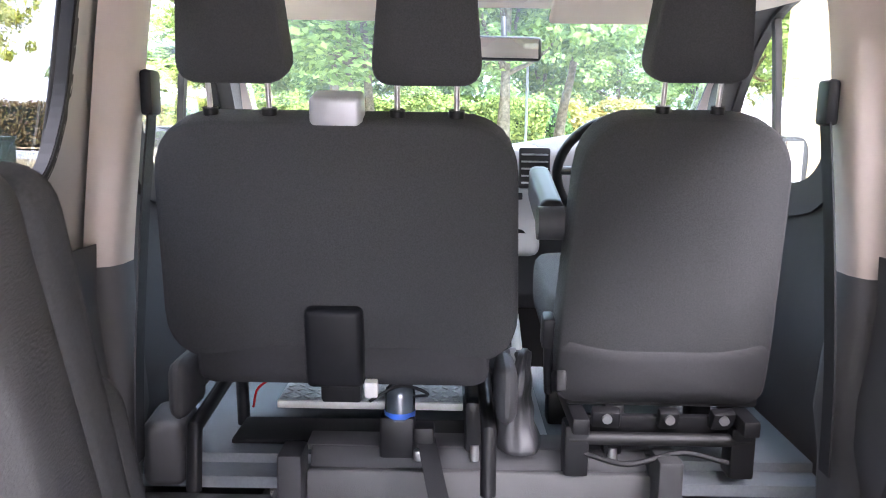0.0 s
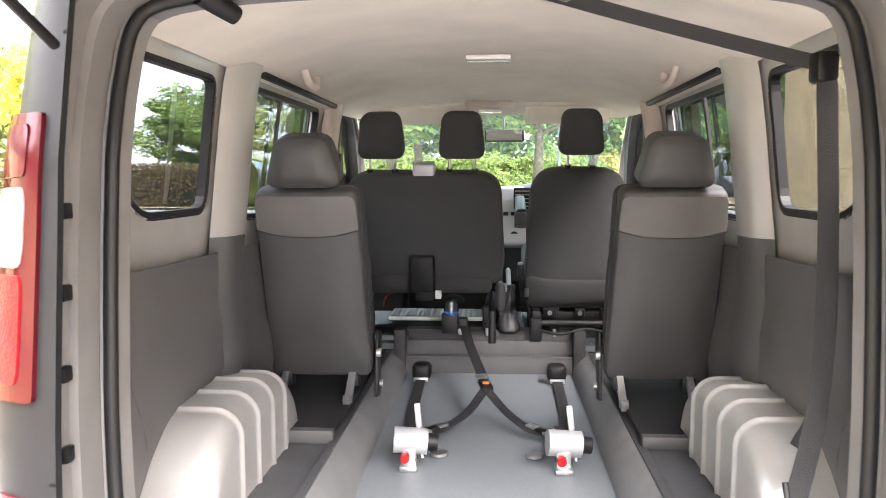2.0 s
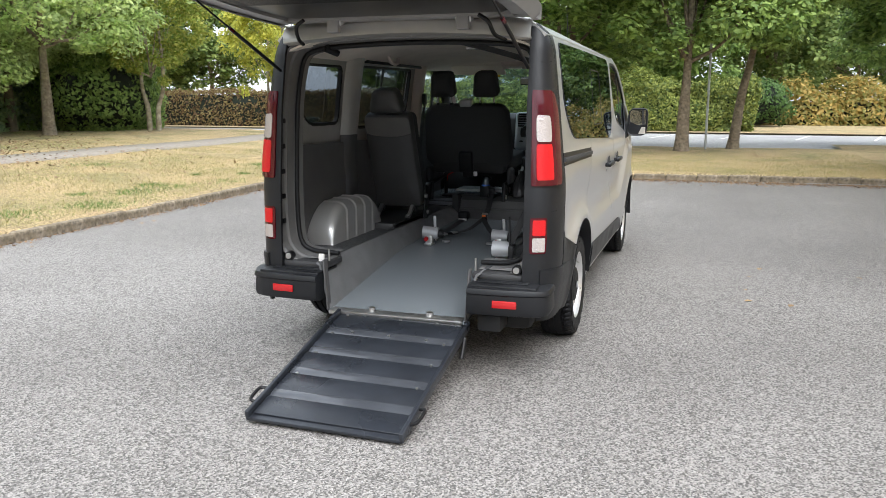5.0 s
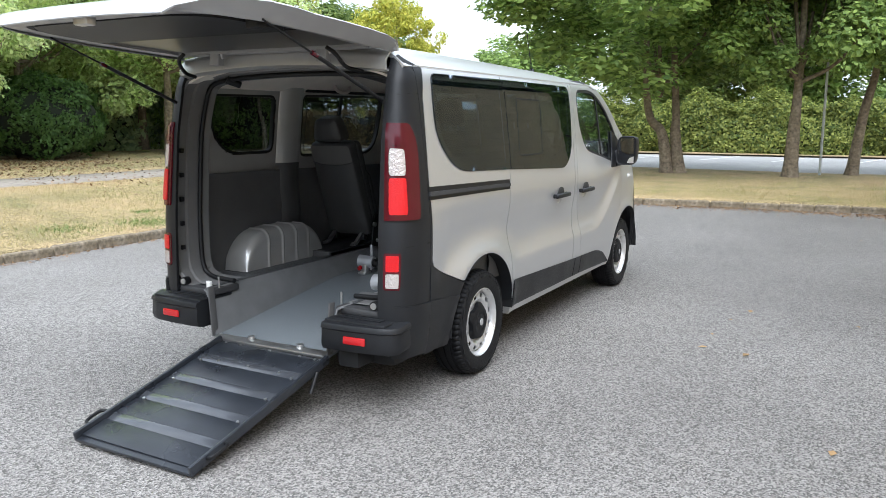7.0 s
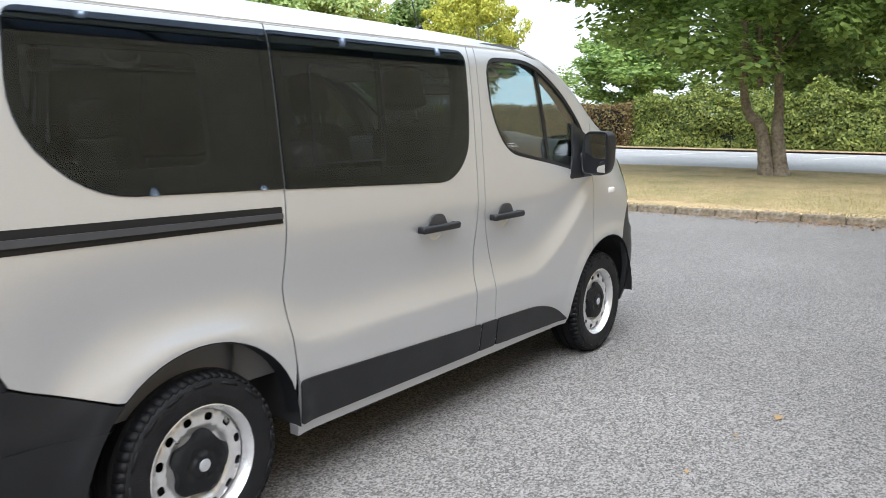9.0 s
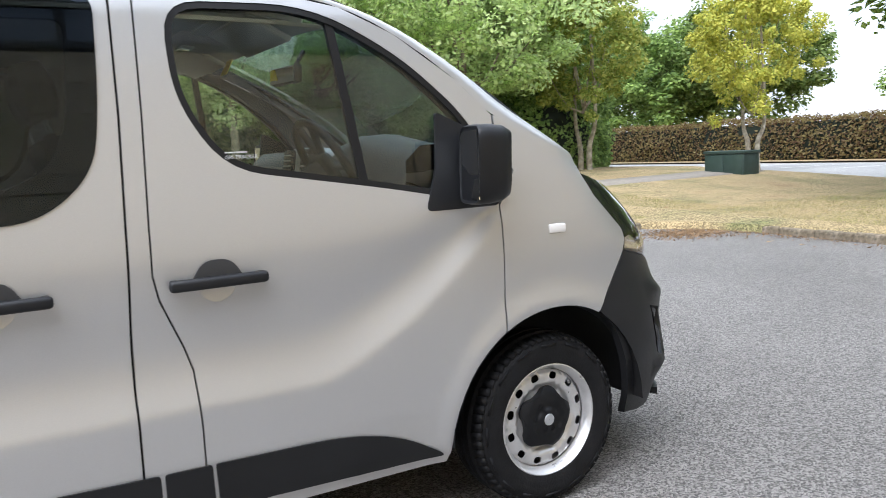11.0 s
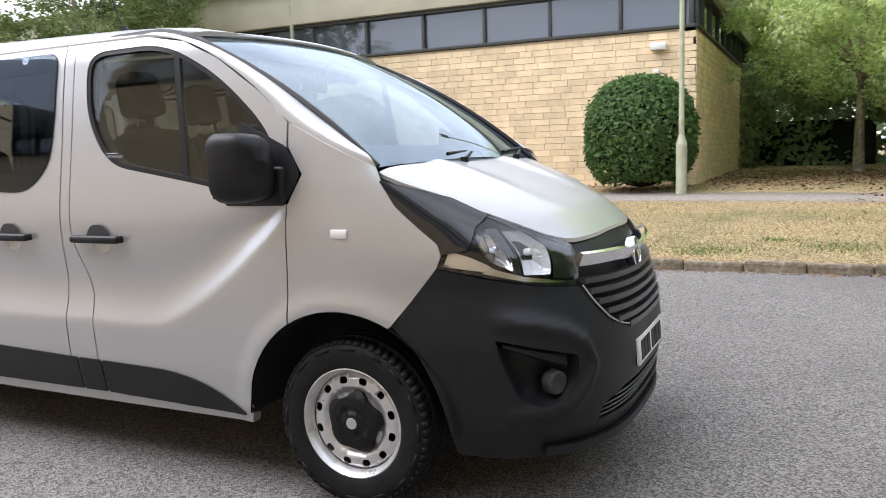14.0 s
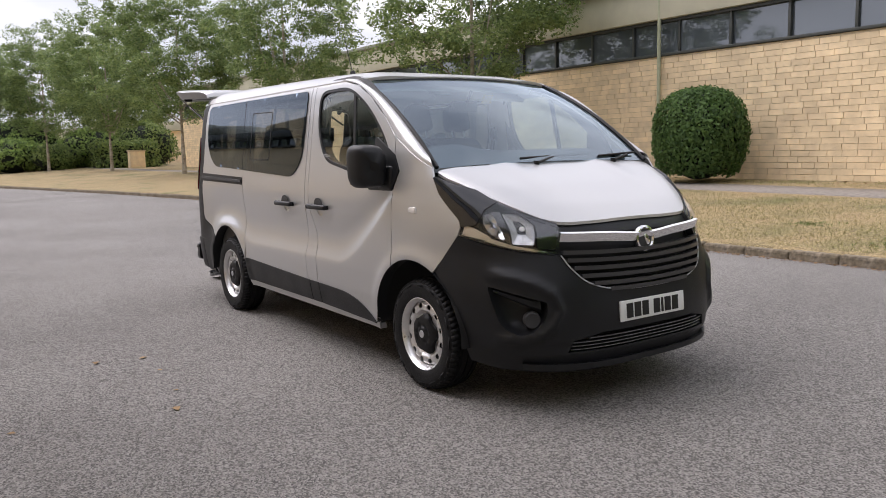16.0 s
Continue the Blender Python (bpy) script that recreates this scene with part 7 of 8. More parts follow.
    block("side_floor", (0.21, 0.42, 0.03), pose(s * 0.784, 0.335, LEDGE - 0.015), SIDE_FLOOR, van, "dark vinyl side floor", bevel=0)
    block("side_floor", (0.21, 1.28, 0.03), pose(s * 0.784, 2.08, LEDGE - 0.015), SIDE_FLOOR, van, "dark vinyl side floor", bevel=0)
    block("floor_edge", (0.03, 2.55, 0.012), pose(s * (TUB + 0.088), 1.42, LEDGE + 0.004), SIDE_FLOOR, van, bevel=0.004)
    rows = [[(s * (TUB - 0.005), y, floor_z(y) - 0.002), (s * (TUB + 0.006), y, floor_z(y) + 0.05), (s * (TUB + 0.055), y, LEDGE - 0.008), (s * (TUB + 0.078), y, LEDGE + 0.006)] for y in np.linspace(0.02, 2.74, 14)]
    thick(lofted("tub_wall", rows, CARPET, van, "grey lined side of the sunken floor", flip=s < 0), 0.012)
    block("tub_end_post", (0.010, 0.05, 0.30), pose(s * (TUB + 0.015), 0.02, 0.45, 0, s * 4, 0), TRIM_IN, van, "grey metal end flange", bevel=0.003)
    if s < 0:
        block("post_plate", (0.035, 0.02, 0.045), pose(s * (TUB + 0.055), 0.04, LEDGE + 0.03), WHITE, van, "white latch plate", bevel=0.005)
    rod("lock_pin", (s * (TUB + 0.035), 0.10, LEDGE), (s * (TUB + 0.035), 0.10, LEDGE + 0.07), 0.006, METAL, van)
    # rear opening: deep jamb and seal
    jamb = curve_pts([(0.46, 0, 0.585), (0.63, 0, 0.595), (0.715, 0, 0.65), (0.743, 0, 0.78), (0.752, 0, 1.1), (0.752, 0, 1.4), (0.742, 0, 1.66), (0.705, 0, 1.795), (0.58, 0, 1.842), (0.27, 0, 1.862), (0, 0, 1.867)], 6)
    mid = Vector((0.0, 0, 1.2))
    rows = []
    for p in jamb:
        out = Vector((p.x, 0, (p.z - 1.2) * 0.35)).normalized()
        back = float(rear_y(p.z)) - 0.03
        if p.z < 0.64:
            out = Vector((0.2, 0, -1)).normalized()
        if p.z > 1.8:
            out = Vector((0.1, 0, 1)).normalized()
        k = 0.045 if p.z > 1.8 else 0.05
        rows.append([(s * (p.x + out.x * o_), y_ + back, p.z + out.z * o_) for o_, y_ in ((k, 0.075), (0.03, 0.085), (0.028, 0.15), (0.012, 0.155), (0.010, 0.235), (-0.012, 0.245), (-0.02, 0.30))])
    thick(lofted("door_jamb", rows, JAMB, van, "dark grey stepped tailgate jamb", flip=s > 0), 0.004)
    sweep("door_seal", [(r[5][0] - s * 0.004, r[5][1] - 0.012, r[5][2]) for r in rows], ring(0.015, 8), SEAL, van, "black tailgate seal", up=(0, 1, 0))
    for z in (0.8, 0.95, 1.1, 1.25, 1.4):
        block("jamb_clip", (0.016, 0.03, 0.03), pose(s * (0.760 - 0.03 * max(0, z - 1.1)), 0.12 + 0.03 * (z - 0.8), z), SEAL, van, bevel=0.004)
    rod("bump_stop", (s * 0.70, 0.05, 0.60), (s * 0.70, 0.09, 0.60), 0.026, SEAL, van, n=16)
    rod("bump_ring", (s * 0.70, 0.045, 0.60), (s * 0.70, 0.05, 0.60), 0.018, METAL, van, n=16)
    block("corner_step", (0.29, 0.22, 0.04), pose(s * 0.59, 0.16, 0.555), TRIM, van, bevel=0.012)

# sunken floor, rear lip and front wall
rows = [[(x, y, floor_z(y)) for x in np.linspace(-TUB, TUB, 9)] for y in np.linspace(0.0, 2.74, 16)]
thick(lofted("sunken_floor", rows, FLOOR_M, van, "dark blue-grey safety floor", flip=False), 0.02)
block("rear_lip", (0.82, 0.07, 0.022), pose(0.0, 0.015, 0.296, 6, 0, 0), METAL, van, "bare metal floor lip", bevel=0.005)
for x in (-0.16, 0.20):
    rod("lip_lug", (x, 0.045, 0.305), (x, 0.045, 0.325), 0.02, METAL, van, n=14)
for x in (-0.17, 0.17):
    rod("floor_ring", (x, 1.52, 0.465), (x, 1.52, 0.475), 0.03, METAL, van, "steel floor anchor", n=18)
block("front_wall_low", (0.86, 0.03, 0.10), pose(0, 2.70, 0.505, -8, 0, 0), TRIM_IN, van, "dark grey step panel", bevel=0.006)
block("front_wall", (0.84, 0.03, 0.08), pose(0, 2.745, 0.59, -8, 0, 0), TRIM_IN, van, "dark grey front panel of the sunken floor", bevel=0.006)
block("front_wall_lip", (0.84, 0.05, 0.016), pose(0, 2.715, 0.553), TRIM_IN, van, bevel=0.006)
block("front_wall_cap", (0.83, 0.014, 0.058), pose(0, 2.775, 0.648, -30, 0, 0), TRIM, van, bevel=0.004)
block("cap_edge", (0.83, 0.02, 0.012), pose(0, 2.748, 0.626), TRIM_IN, van, bevel=0.004)
block("front_wall_top", (0.86, 0.09, 0.016), pose(0, 2.835, 0.668), TRIM_IN, van, bevel=0.004)
block("cab_floor", (1.7, 0.77, 0.03), pose(0, 3.205, 0.62), FLOOR_M, van, "dark cab floor", bevel=0)
block("cross_floor", (1.7, 0.10, 0.03), pose(0, 2.79, LEDGE + 0.02), FLOOR_M, van, bevel=0)
block("tunnel_floor", (0.20, 0.62, 0.03), pose(0.085, 3.09, 0.655), SILVER_PL, van, "pale grey cab tunnel floor", bevel=0.004)
for s in (1, -1):
    block("wall_bracket", (0.06, 0.10, 0.22), pose(s * 0.45, 2.72, 0.585), TRIM, van, bevel=0.01)

# headlining and its fittings
rows = []
for y in [0.2, 0.35, 0.6, 1.0, 1.4, 1.8, 2.2, 2.5, 2.7, 2.9, 3.1, 3.25, 3.33]:
    we = float(side_x(min(y, 3.1), 1.84)) - 0.05 - 0.25 * max(0, y - 3.0)
    zc = float(np.interp(y, [0.1, 0.3, 0.9, 2.3, 2.9, 3.15, 3.36], [1.945, 1.962, 1.982, 1.982, 1.968, 1.944, 1.898])) - 0.055 - (0.03 if y > 2.75 else 0)
    rows.append([(u * we, y, 1.80 + (zc - 1.80) * (1 - abs(u) ** 3.5)) for u in np.linspace(-1, 1, 17)])
thick(lofted("headlining", rows, LINING, van, "pale beige moulded headlining", flip=False), 0.012)
lofted("header_lining", [[(u * 0.79, 3.245 + 0.115 * (1 - u * u), 1.852 + 0.022 * (1 - u * u)) for u in np.linspace(-1, 1, 9)], [(u * 0.79, 3.10, 1.862 + 0.02 * (1 - u * u)) for u in np.linspace(-1, 1, 9)], [(u * 0.79, 2.92, 1.868 + 0.02 * (1 - u * u)) for u in np.linspace(-1, 1, 9)]], LINING, van)
block("header_trim", (1.3, 0.25, 0.03), pose(0, 3.16, 1.845, -8, 0, 0), LINING, van, bevel=0.012)
cons = block("roof_console", (0.26, 0.20, 0.05), pose(0.0, 3.10, 1.835, -6, 0, 0), BEIGE, van, "beige roof console", bevel=0.02, seg=3)
block("map_light", (0.12, 0.05, 0.012), pose(0.0, 3.04, 1.81, -6, 0, 0), WHITE_LENS, cons, bevel=0.005)
for x, w in ((-0.38, 0.50), (0.42, 0.46)):
    v = block("sun_visor", (w, 0.17, 0.022), pose(x, 3.16, 1.80, -28, 0, 0), LINING, van, "folded beige sun visor", bevel=0.01, seg=3)
    rod("visor_clip", (x - 0.2, 3.2, 1.80), (x - 0.2, 3.22, 1.83), 0.01, BEIGE, v, n=8)
block("visor_label", (0.09, 0.003, 0.07), pose(-0.24, 3.27, 1.765, -28, 0, 0), YELLOW, van, "yellow warning label", bevel=0)
rvm = block("rear_view_mirror", (0.23, 0.035, 0.075), pose(0.08, 3.42, 1.70, -6, 0, 6), SEAL, van, "black rear-view mirror", bevel=0.015, seg=3)
block("mirror_face", (0.21, 0.004, 0.06), pose(0.078, 3.40, 1.70, -6, 0, 6), MIRROR, rvm, bevel=0)
rod("mirror_stalk", (0.08, 3.44, 1.71), (0.08, 3.50, 1.80), 0.01, SEAL, rvm, n=8)
dome = block("dome_lamp", (0.17, 0.10, 0.02), pose(0.0, 1.78, 1.902), WHITE_LENS, van, "oblong white interior lamp", bevel=0.008)
for s in (1, -1):
    for y in (1.72,):
        h = sweep("grab_handle", curve_pts([(s * 0.665, y - 0.10, 1.875), (s * 0.655, y - 0.085, 1.815), (s * 0.65, y, 1.795), (s * 0.655, y + 0.085, 1.815), (s * 0.665, y + 0.10, 1.875)], 4), ring(0.014, 8), BEIGE, van, "beige ceiling grab handle")
    block("window_rail", (0.03, 1.2, 0.022), pose(s * 0.745, 1.98, 1.80), SEAL, van, "black overhead door rail", bevel=0.008)
spot = rod("rear_camera_mount", (-0.55, 0.42, 1.88), (-0.55, 0.40, 1.82), 0.012, SEAL, van, n=8)
rod("spot_lamp", (-0.57, 0.36, 1.835), (-0.52, 0.43, 1.80), 0.028, SEAL, spot, "small black spot lamp", n=14, r2=0.02)
rod("ceiling_stud", (0.02, 0.6, 1.90), (0.02, 0.6, 1.875), 0.018, METAL, van)

# rear header under the tailgate
rows = [[(x, y, z - 0.045 * (x / 0.75) ** 2) for x in np.linspace(-0.735, 0.735, 17)] for y, z in ((0.25, 2.002), (0.19, 1.992), (0.14, 1.945), (0.14, 1.89), (0.20, 1.878))]
thick(lofted("rear_header", rows, PAINT_IN, van, "silver roof edge above the opening", flip=True), 0.01)

# tailgate, raised
GATE = Matrix.Translation((0, 0.20, 1.988)) @ Matrix.Rotation(radians(-3.0), 4, "X")


def gate_pt(x, y, z):
    return tuple(GATE @ Vector((x, y, z)))


outer, sides = [], []
ys = [0.0, -0.012, -0.05, -0.14, -0.3, -0.55, -0.72, -0.85, -1.0, -1.15, -1.26, -1.33, -1.36, -1.365]
zo = [-0.012, 0.018, 0.036, 0.046, 0.05, 0.05, 0.05, 0.058, 0.06, 0.05, 0.03, 0.002, -0.03, -0.05]
for y, z in zip(ys, zo):
    w = float(np.interp(-y, [0, 0.1, 0.5, 0.95, 1.15, 1.25, 1.365], [0.78, 0.80, 0.815, 0.785, 0.72, 0.66, 0.54]))
    edge = min(0.018, max(0.0, z + 0.045))
    sides.append((w, y, z - 0.012 - edge))
    outer.append([gate_pt(u * w, y, z - edge * abs(u) ** 22 - 0.012 * u * u) for u in np.sin(np.linspace(-math.pi / 2, math.pi / 2, 33))])
gate = lofted("tailgate", outer, PAINT, van, "silver tailgate raised level above the opening", flip=False)
thick(gate, 0.012)
for s in (-1, 1):
    rows = [[gate_pt(s * (w - k * 0.055), y, z + (min(z, -0.045) - z) * k) for w, y, z in sides] for k in (0.0, 0.3, 0.7, 1.0)]
    # flange in the darkened silver, shade put into its colour
    thick(lofted("gate_flange", rows, GATE_SHADED, gate, "folded silver side edge of the tailgate, darkened for shade", flip=s > 0), 0.004)
loop_o = rounded([(-0.765, -0.02, 0.03), (0.765, -0.02, 0.03), (0.80, -0.5, 0.25), (0.77, -0.95, 0.2), (0.69, -1.21, 0.15), (0.53, -1.345, 0.1), (-0.53, -1.345, 0.1), (-0.69, -1.21, 0.15), (-0.77, -0.95, 0.2), (-0.80, -0.5, 0.25)], 0.05)


def under_gate(u, v, d=0.0):
    return np.array([gate_pt(a, b, z) for a, b, z in zip(u, v, -0.036 + d - 0.012 * ease((-v - 1.1) / 0.25))])


panel("gate_rim", [inset(loop_o, 0.03), inset(loop_o, 0.12)], under_gate, GATE_SHADED, gate, "silver inner rim of the tailgate, darkened for shade", depth=0.03, step=0.08, flip=True)
panel("gate_lining", [inset(loop_o, 0.115)], under_gate, GATE_DARK, gate, "dark grey tailgate inner trim", depth=0.01, lift=-0.022, step=0.09, flip=True)
panel("gate_glass", [rounded([(-0.63, -0.14), (0.63, -0.14), (0.67, -0.62), (-0.67, -0.62)], 0.06)], under_gate, GATE_GLASS, gate, "dark tailgate window", depth=0.004, lift=-0.014, step=0.12, flip=True)
panel("gate_lower_trim", [rounded([(-0.62, -0.70), (0.62, -0.70), (0.60, -1.06, 0.1), (0.44, -1.23, 0.1), (-0.44, -1.23, 0.1), (-0.60, -1.06, 0.1)], 0.05)], under_gate, GATE_DARK, gate, depth=0.03, lift=0.006, step=0.12, flip=True)
for x in (-0.38, 0.38):
    hg = block("hinge", (0.09, 0.10, 0.035), GATE @ pose(x, -0.07, -0.03, 20, 0, 0), PAINT, gate, "silver tailgate hinge", bevel=0.008)
    block("hinge_leaf", (0.07, 0.05, 0.09), GATE @ pose(x, -0.11, -0.055, 0, 0, 0), GATE_SHADED, hg, bevel=0.006)
block("gate_latch", (0.09, 0.05, 0.05), GATE @ pose(0.02, -1.30, -0.05), METAL, gate, "metal latch", bevel=0.008)
block("gate_clip", (0.08, 0.05, 0.05), GATE @ pose(0.66, -0.96, -0.045), SEAL, gate, bevel=0.01)
for s, y1 in ((1, -0.80), (-1, -0.72)):
    g0, g1 = Vector((s * 0.735, 0.10, 1.69)), Vector((s * 0.73, y1, 2.0))
    st = rod("gas_strut", g0, g0.lerp(g1, 0.62), 0.010, SEAL, van, "black tailgate gas strut", n=10)
    rod("strut_rod", g0.lerp(g1, 0.6), g1, 0.005, SEAL, st, n=8)
    rod("strut_collar", g0.lerp(g1, 0.60), g0.lerp(g1, 0.64), 0.0108, RED_DARK, st, n=10)
    sweep("wiring_boot", curve_pts([(s * 0.60, 0.13, 1.84), (s * 0.57, 0.02, 1.86), (s * 0.55, -0.04, 1.92), (s * 0.50, -0.05, 1.955)], 5), ring(0.011, 8), SEAL, van, "black wiring boot")

# ramp, down to the ground
ra, rb = Vector((0.035, -0.025, 0.285)), Vector((0.06, -1.03, 0.03))
RM = Matrix.Translation((ra + rb) / 2) @ Matrix.Rotation(math.atan2(ra.z - rb.z, ra.y - rb.y), 4, "X") @ Matrix.Rotation(radians(-1.2), 4, "Z")
RL = (ra - rb).length
ramp = block("ramp", (0.80, RL, 0.018), RM @ pose(0, 0, -0.006), RAMP_M, van, "folded-out black ribbed access ramp", bevel=0.003)
for i in range(5):
    y = RL / 2 - RL * (i + 0.5) / 5
    block("ramp_tread", (0.76, RL / 5 - 0.062, 0.012), RM @ pose(0, y, 0.008), RAMP_M, ramp, "gritty black tread panel", bevel=0.004)
    if i < 4:
        block("ramp_step", (0.755, 0.056, 0.008), RM @ pose(0, y - RL / 10, 0.009, 9, 0, 0), STEP_M, ramp, "glossy slanting step between the treads", bevel=0.002)
for s in (1, -1):
    block("ramp_rail", (0.022, RL, 0.05), RM @ pose(s * 0.395, 0, 0.012), RAMP_M, ramp, "raised ramp edge", bevel=0.006)
    sweep("ramp_handle", curve_pts([RM @ Vector((s * 0.405, -RL / 2 + 0.10, 0.02)), RM @ Vector((s * 0.435, -RL / 2 + 0.11, 0.03)), RM @ Vector((s * 0.44, -RL / 2 + 0.2, 0.03)), RM @ Vector((s * 0.405, -RL / 2 + 0.22, 0.02))], 4), ring(0.009, 7), SEAL, ramp, "ramp grab loop")
    for i in range(4):
        rod("ramp_bolt", RM @ Vector((s * 0.33, RL / 2 - 0.03 - i * RL / 5, 0.012)), RM @ Vector((s * 0.33, RL / 2 - 0.03 - i * RL / 5, 0.019)), 0.008, METAL, ramp, n=8)
for x in (-0.22, 0.0, 0.22):
    rod("ramp_bolt", RM @ Vector((x, RL / 2 - 0.025, 0.008)), RM @ Vector((x, RL / 2 - 0.025, 0.018)), 0.008, METAL, ramp, n=8)
    rod("ramp_bolt", RM @ Vector((x, RL / 2 - RL / 5, 0.008)), RM @ Vector((x, RL / 2 - RL / 5, 0.018)), 0.008, METAL, ramp, n=8)
rod("ramp_leg", RM @ Vector((0.41, RL / 2 - 0.12, 0.0)), RM @ Vector((0.41, RL / 2 - 0.20, -0.085)), 0.012, SEAL, ramp, n=8)
block("tow_bracket", (0.14, 0.2, 0.1), pose(0.56, 0.1, 0.30), DARK, van, "dark underbody bracket", bevel=0.02)
block("exhaust_box", (0.30, 0.5, 0.14), pose(0.62, 0.4, 0.30), DARK, van, bevel=0.05)
block("underbody", (0.30, 1.45, 0.2), pose(0.70, 2.2, 0.42), DARK, van, bevel=0.02)
block("underbody", (0.30, 1.45, 0.2), pose(-0.70, 2.2, 0.42), DARK, van, bevel=0.02)


# dashboard
rows = []
for x in np.linspace(-0.84, 0.84, 15):
    b = 0.05 * math.exp(-((x - 0.40) / 0.2) ** 2)
    rows.append([(x, y, z + (b if z > 1.0 else 0)) for y, z in ((4.02, 1.27), (3.88, 1.35), (3.70, 1.395), (3.60, 1.39), (3.54, 1.34), (3.53, 1.12), (3.60, 0.90), (3.78, 0.80))])
dash = lofted("dashboard", rows, TRIM, van, "dark grey dashboard", flip=True)
stack = block("centre_console", (0.30, 0.16, 0.36), pose(0.06, 3.52, 1.22, -10, 0, 0), SILVER_PL, van, "grey centre console with vents and dials", bevel=0.03, seg=3)
for x in (-0.075, 0.115):
    fr = block("air_vent", (0.10, 0.02, 0.13), pose(x + 0.07, 3.435, 1.335, -10, 0, 0), SEAL, stack, "black louvred air vent", bevel=0.008)
    for k in range(5):
        block("louvre", (0.084, 0.012, 0.005), pose(x + 0.07, 3.420 + 0.004 * k, 1.29 + k * 0.022, 10, 0, 0), SILVER_PL, fr, bevel=0)
for x in (-0.06, 0.02, 0.10):
    rod("dial", (x + 0.04, 3.45, 1.12), (x + 0.04, 3.425, 1.115), 0.026, SEAL, stack, "heater dial", n=18)
for k in range(4):
    block("switch", (0.03, 0.01, 0.022), pose(0.0 + k * 0.045, 3.435, 1.245, -10, 0, 0), SEAL, stack, bevel=0.003)
block("radio", (0.17, 0.012, 0.055), pose(0.06, 3.44, 1.19, -10, 0, 0), SEAL, stack, bevel=0.004)
# steering wheel
sw_m = Matrix.Translation((0.44, 3.42, 1.33)) @ Matrix.Rotation(radians(-62), 4, "X")
wheel_ring = sweep("steering_wheel", [sw_m @ Vector((0.185 * math.cos(a), 0.185 * math.sin(a), 0)) for a in np.linspace(0, 2 * math.pi, 36, endpoint=False)], ring(0.016, 8), SEAL, van, "black steering wheel", closed=True)
block("wheel_hub", (0.17, 0.12, 0.04), sw_m @ pose(0, 0, -0.01), TRIM, wheel_ring, bevel=0.02, seg=3)
for a in (0, 180, 250, 290):
    rod("spoke", sw_m @ Vector((0.05 * math.cos(radians(a)), 0.05 * math.sin(radians(a)), 0)), sw_m @ Vector((0.18 * math.cos(radians(a)), 0.18 * math.sin(radians(a)), 0)), 0.014, TRIM, wheel_ring, n=8)
rod("steering_column", sw_m @ Vector((0, 0, -0.02)), sw_m @ Vector((0, 0, -0.28)), 0.04, TRIM, wheel_ring, n=14)


# ---- seats ----
def slab(name, w, h, t, m, material, parent, label="", r=0.06, bulge=0.02, waist=0.0, n=9):
    """A padded slab: rounded outline, cushioned faces. Width along x, height along z, thickness along y."""
    loop = rounded([(-w / 2, 0, r), (w / 2, 0, r), (w / 2 - waist, h, r), (-w / 2 + waist, h, r)], r, 6)
    rows = []
    for k, d in ((0.3, -0.5), (0.86, -0.5), (0.96, -0.42), (1.0, -0.2), (1.0, 0.2), (0.96, 0.42), (0.86, 0.5), (0.3, 0.5)):
        c = np.array([0, h / 2])
        row = []
        for p in resample(loop, 0.05):
            q = np.array(p) - c
            s_ = max(0.0, min(abs(q[0]), abs(q[1])) * 0)
            ins_ = (1 - k) * 0.35 if k > 0.5 else 0.55
            q = c + q * (1 - ins_)
            row.append(tuple(m @ Vector((q[0], d * t + (bulge * math.copysign(1, d) if k < 0.5 else 0), q[1]))))
        rows.append(row)
    o = lofted(name, rows, material, parent, label, closed=True, cap=True)
    bm = bmesh.new()
    bm.from_mesh(o.data)
    bmesh.ops.recalc_face_normals(bm, faces=bm.faces)
    bm.to_mesh(o.data)
    bm.free()
    return o


def headrest(parent, m, w=0.22, h=0.22, t=0.10, material=FABRIC):
    hr = slab("headrest", w, h, t, m @ pose(0, 0, 0.05), material, parent, "padded headrest", r=0.05, bulge=0.02, waist=0.022)
    for x in (-0.06, 0.06):
        rod("headrest_post", m @ Vector((x, 0, -0.05)), m @ Vector((x, 0, 0.07)), 0.006, METAL, hr, n=8)
        rod("post_collar", m @ Vector((x, 0, -0.02)), m @ Vector((x, 0, -0.005)), 0.016, SEAL, hr, n=12)
    return hr


bench = thing("twin_front_seat", "dark grey fabric twin passenger front seat", "seat", at=(-0.315, 2.60, 0.63))
B = pose(0, 0.09, 0.27, 13, 0, 0)
slab("backrest", 0.79, 0.548, 0.13, B @ pose(0, 0, 0.055), FABRIC, bench, "wide dark fabric backrest", r=0.12, bulge=0.015, waist=0.025)
slab("backrest_skirt", 0.66, 0.13, 0.13, B @ pose(0, 0.0, 0.002), FABRIC_2, bench, "darker lower cover of the backrest", r=0.03, bulge=0.004)
slab("cushion", 0.76, 0.46, 0.12, pose(0, 0.17, 0.345, -86, 0, 0), FABRIC, bench, "dark fabric seat cushion", r=0.08)
for x in (-0.195, 0.185):
    headrest(bench, B @ pose(x, -0.01, 0.622), 0.225, 0.215)
block("belt_guide", (0.105, 0.08, 0.075), B @ pose(0.005, -0.02, 0.613), SILVER_PL, bench, "grey belt guide on the backrest", bevel=0.012, seg=3)
kb = block("back_box", (0.125, 0.06, 0.185), B @ pose(-0.01, -0.085, 0.115, -4, 0, 0), CAP_BLACK, bench, "black plastic box behind the backrest", bevel=0.015, seg=3)
block("box_base", (0.09, 0.05, 0.06), B @ pose(0.0, -0.075, 0.005), SEAL, kb, bevel=0.008)
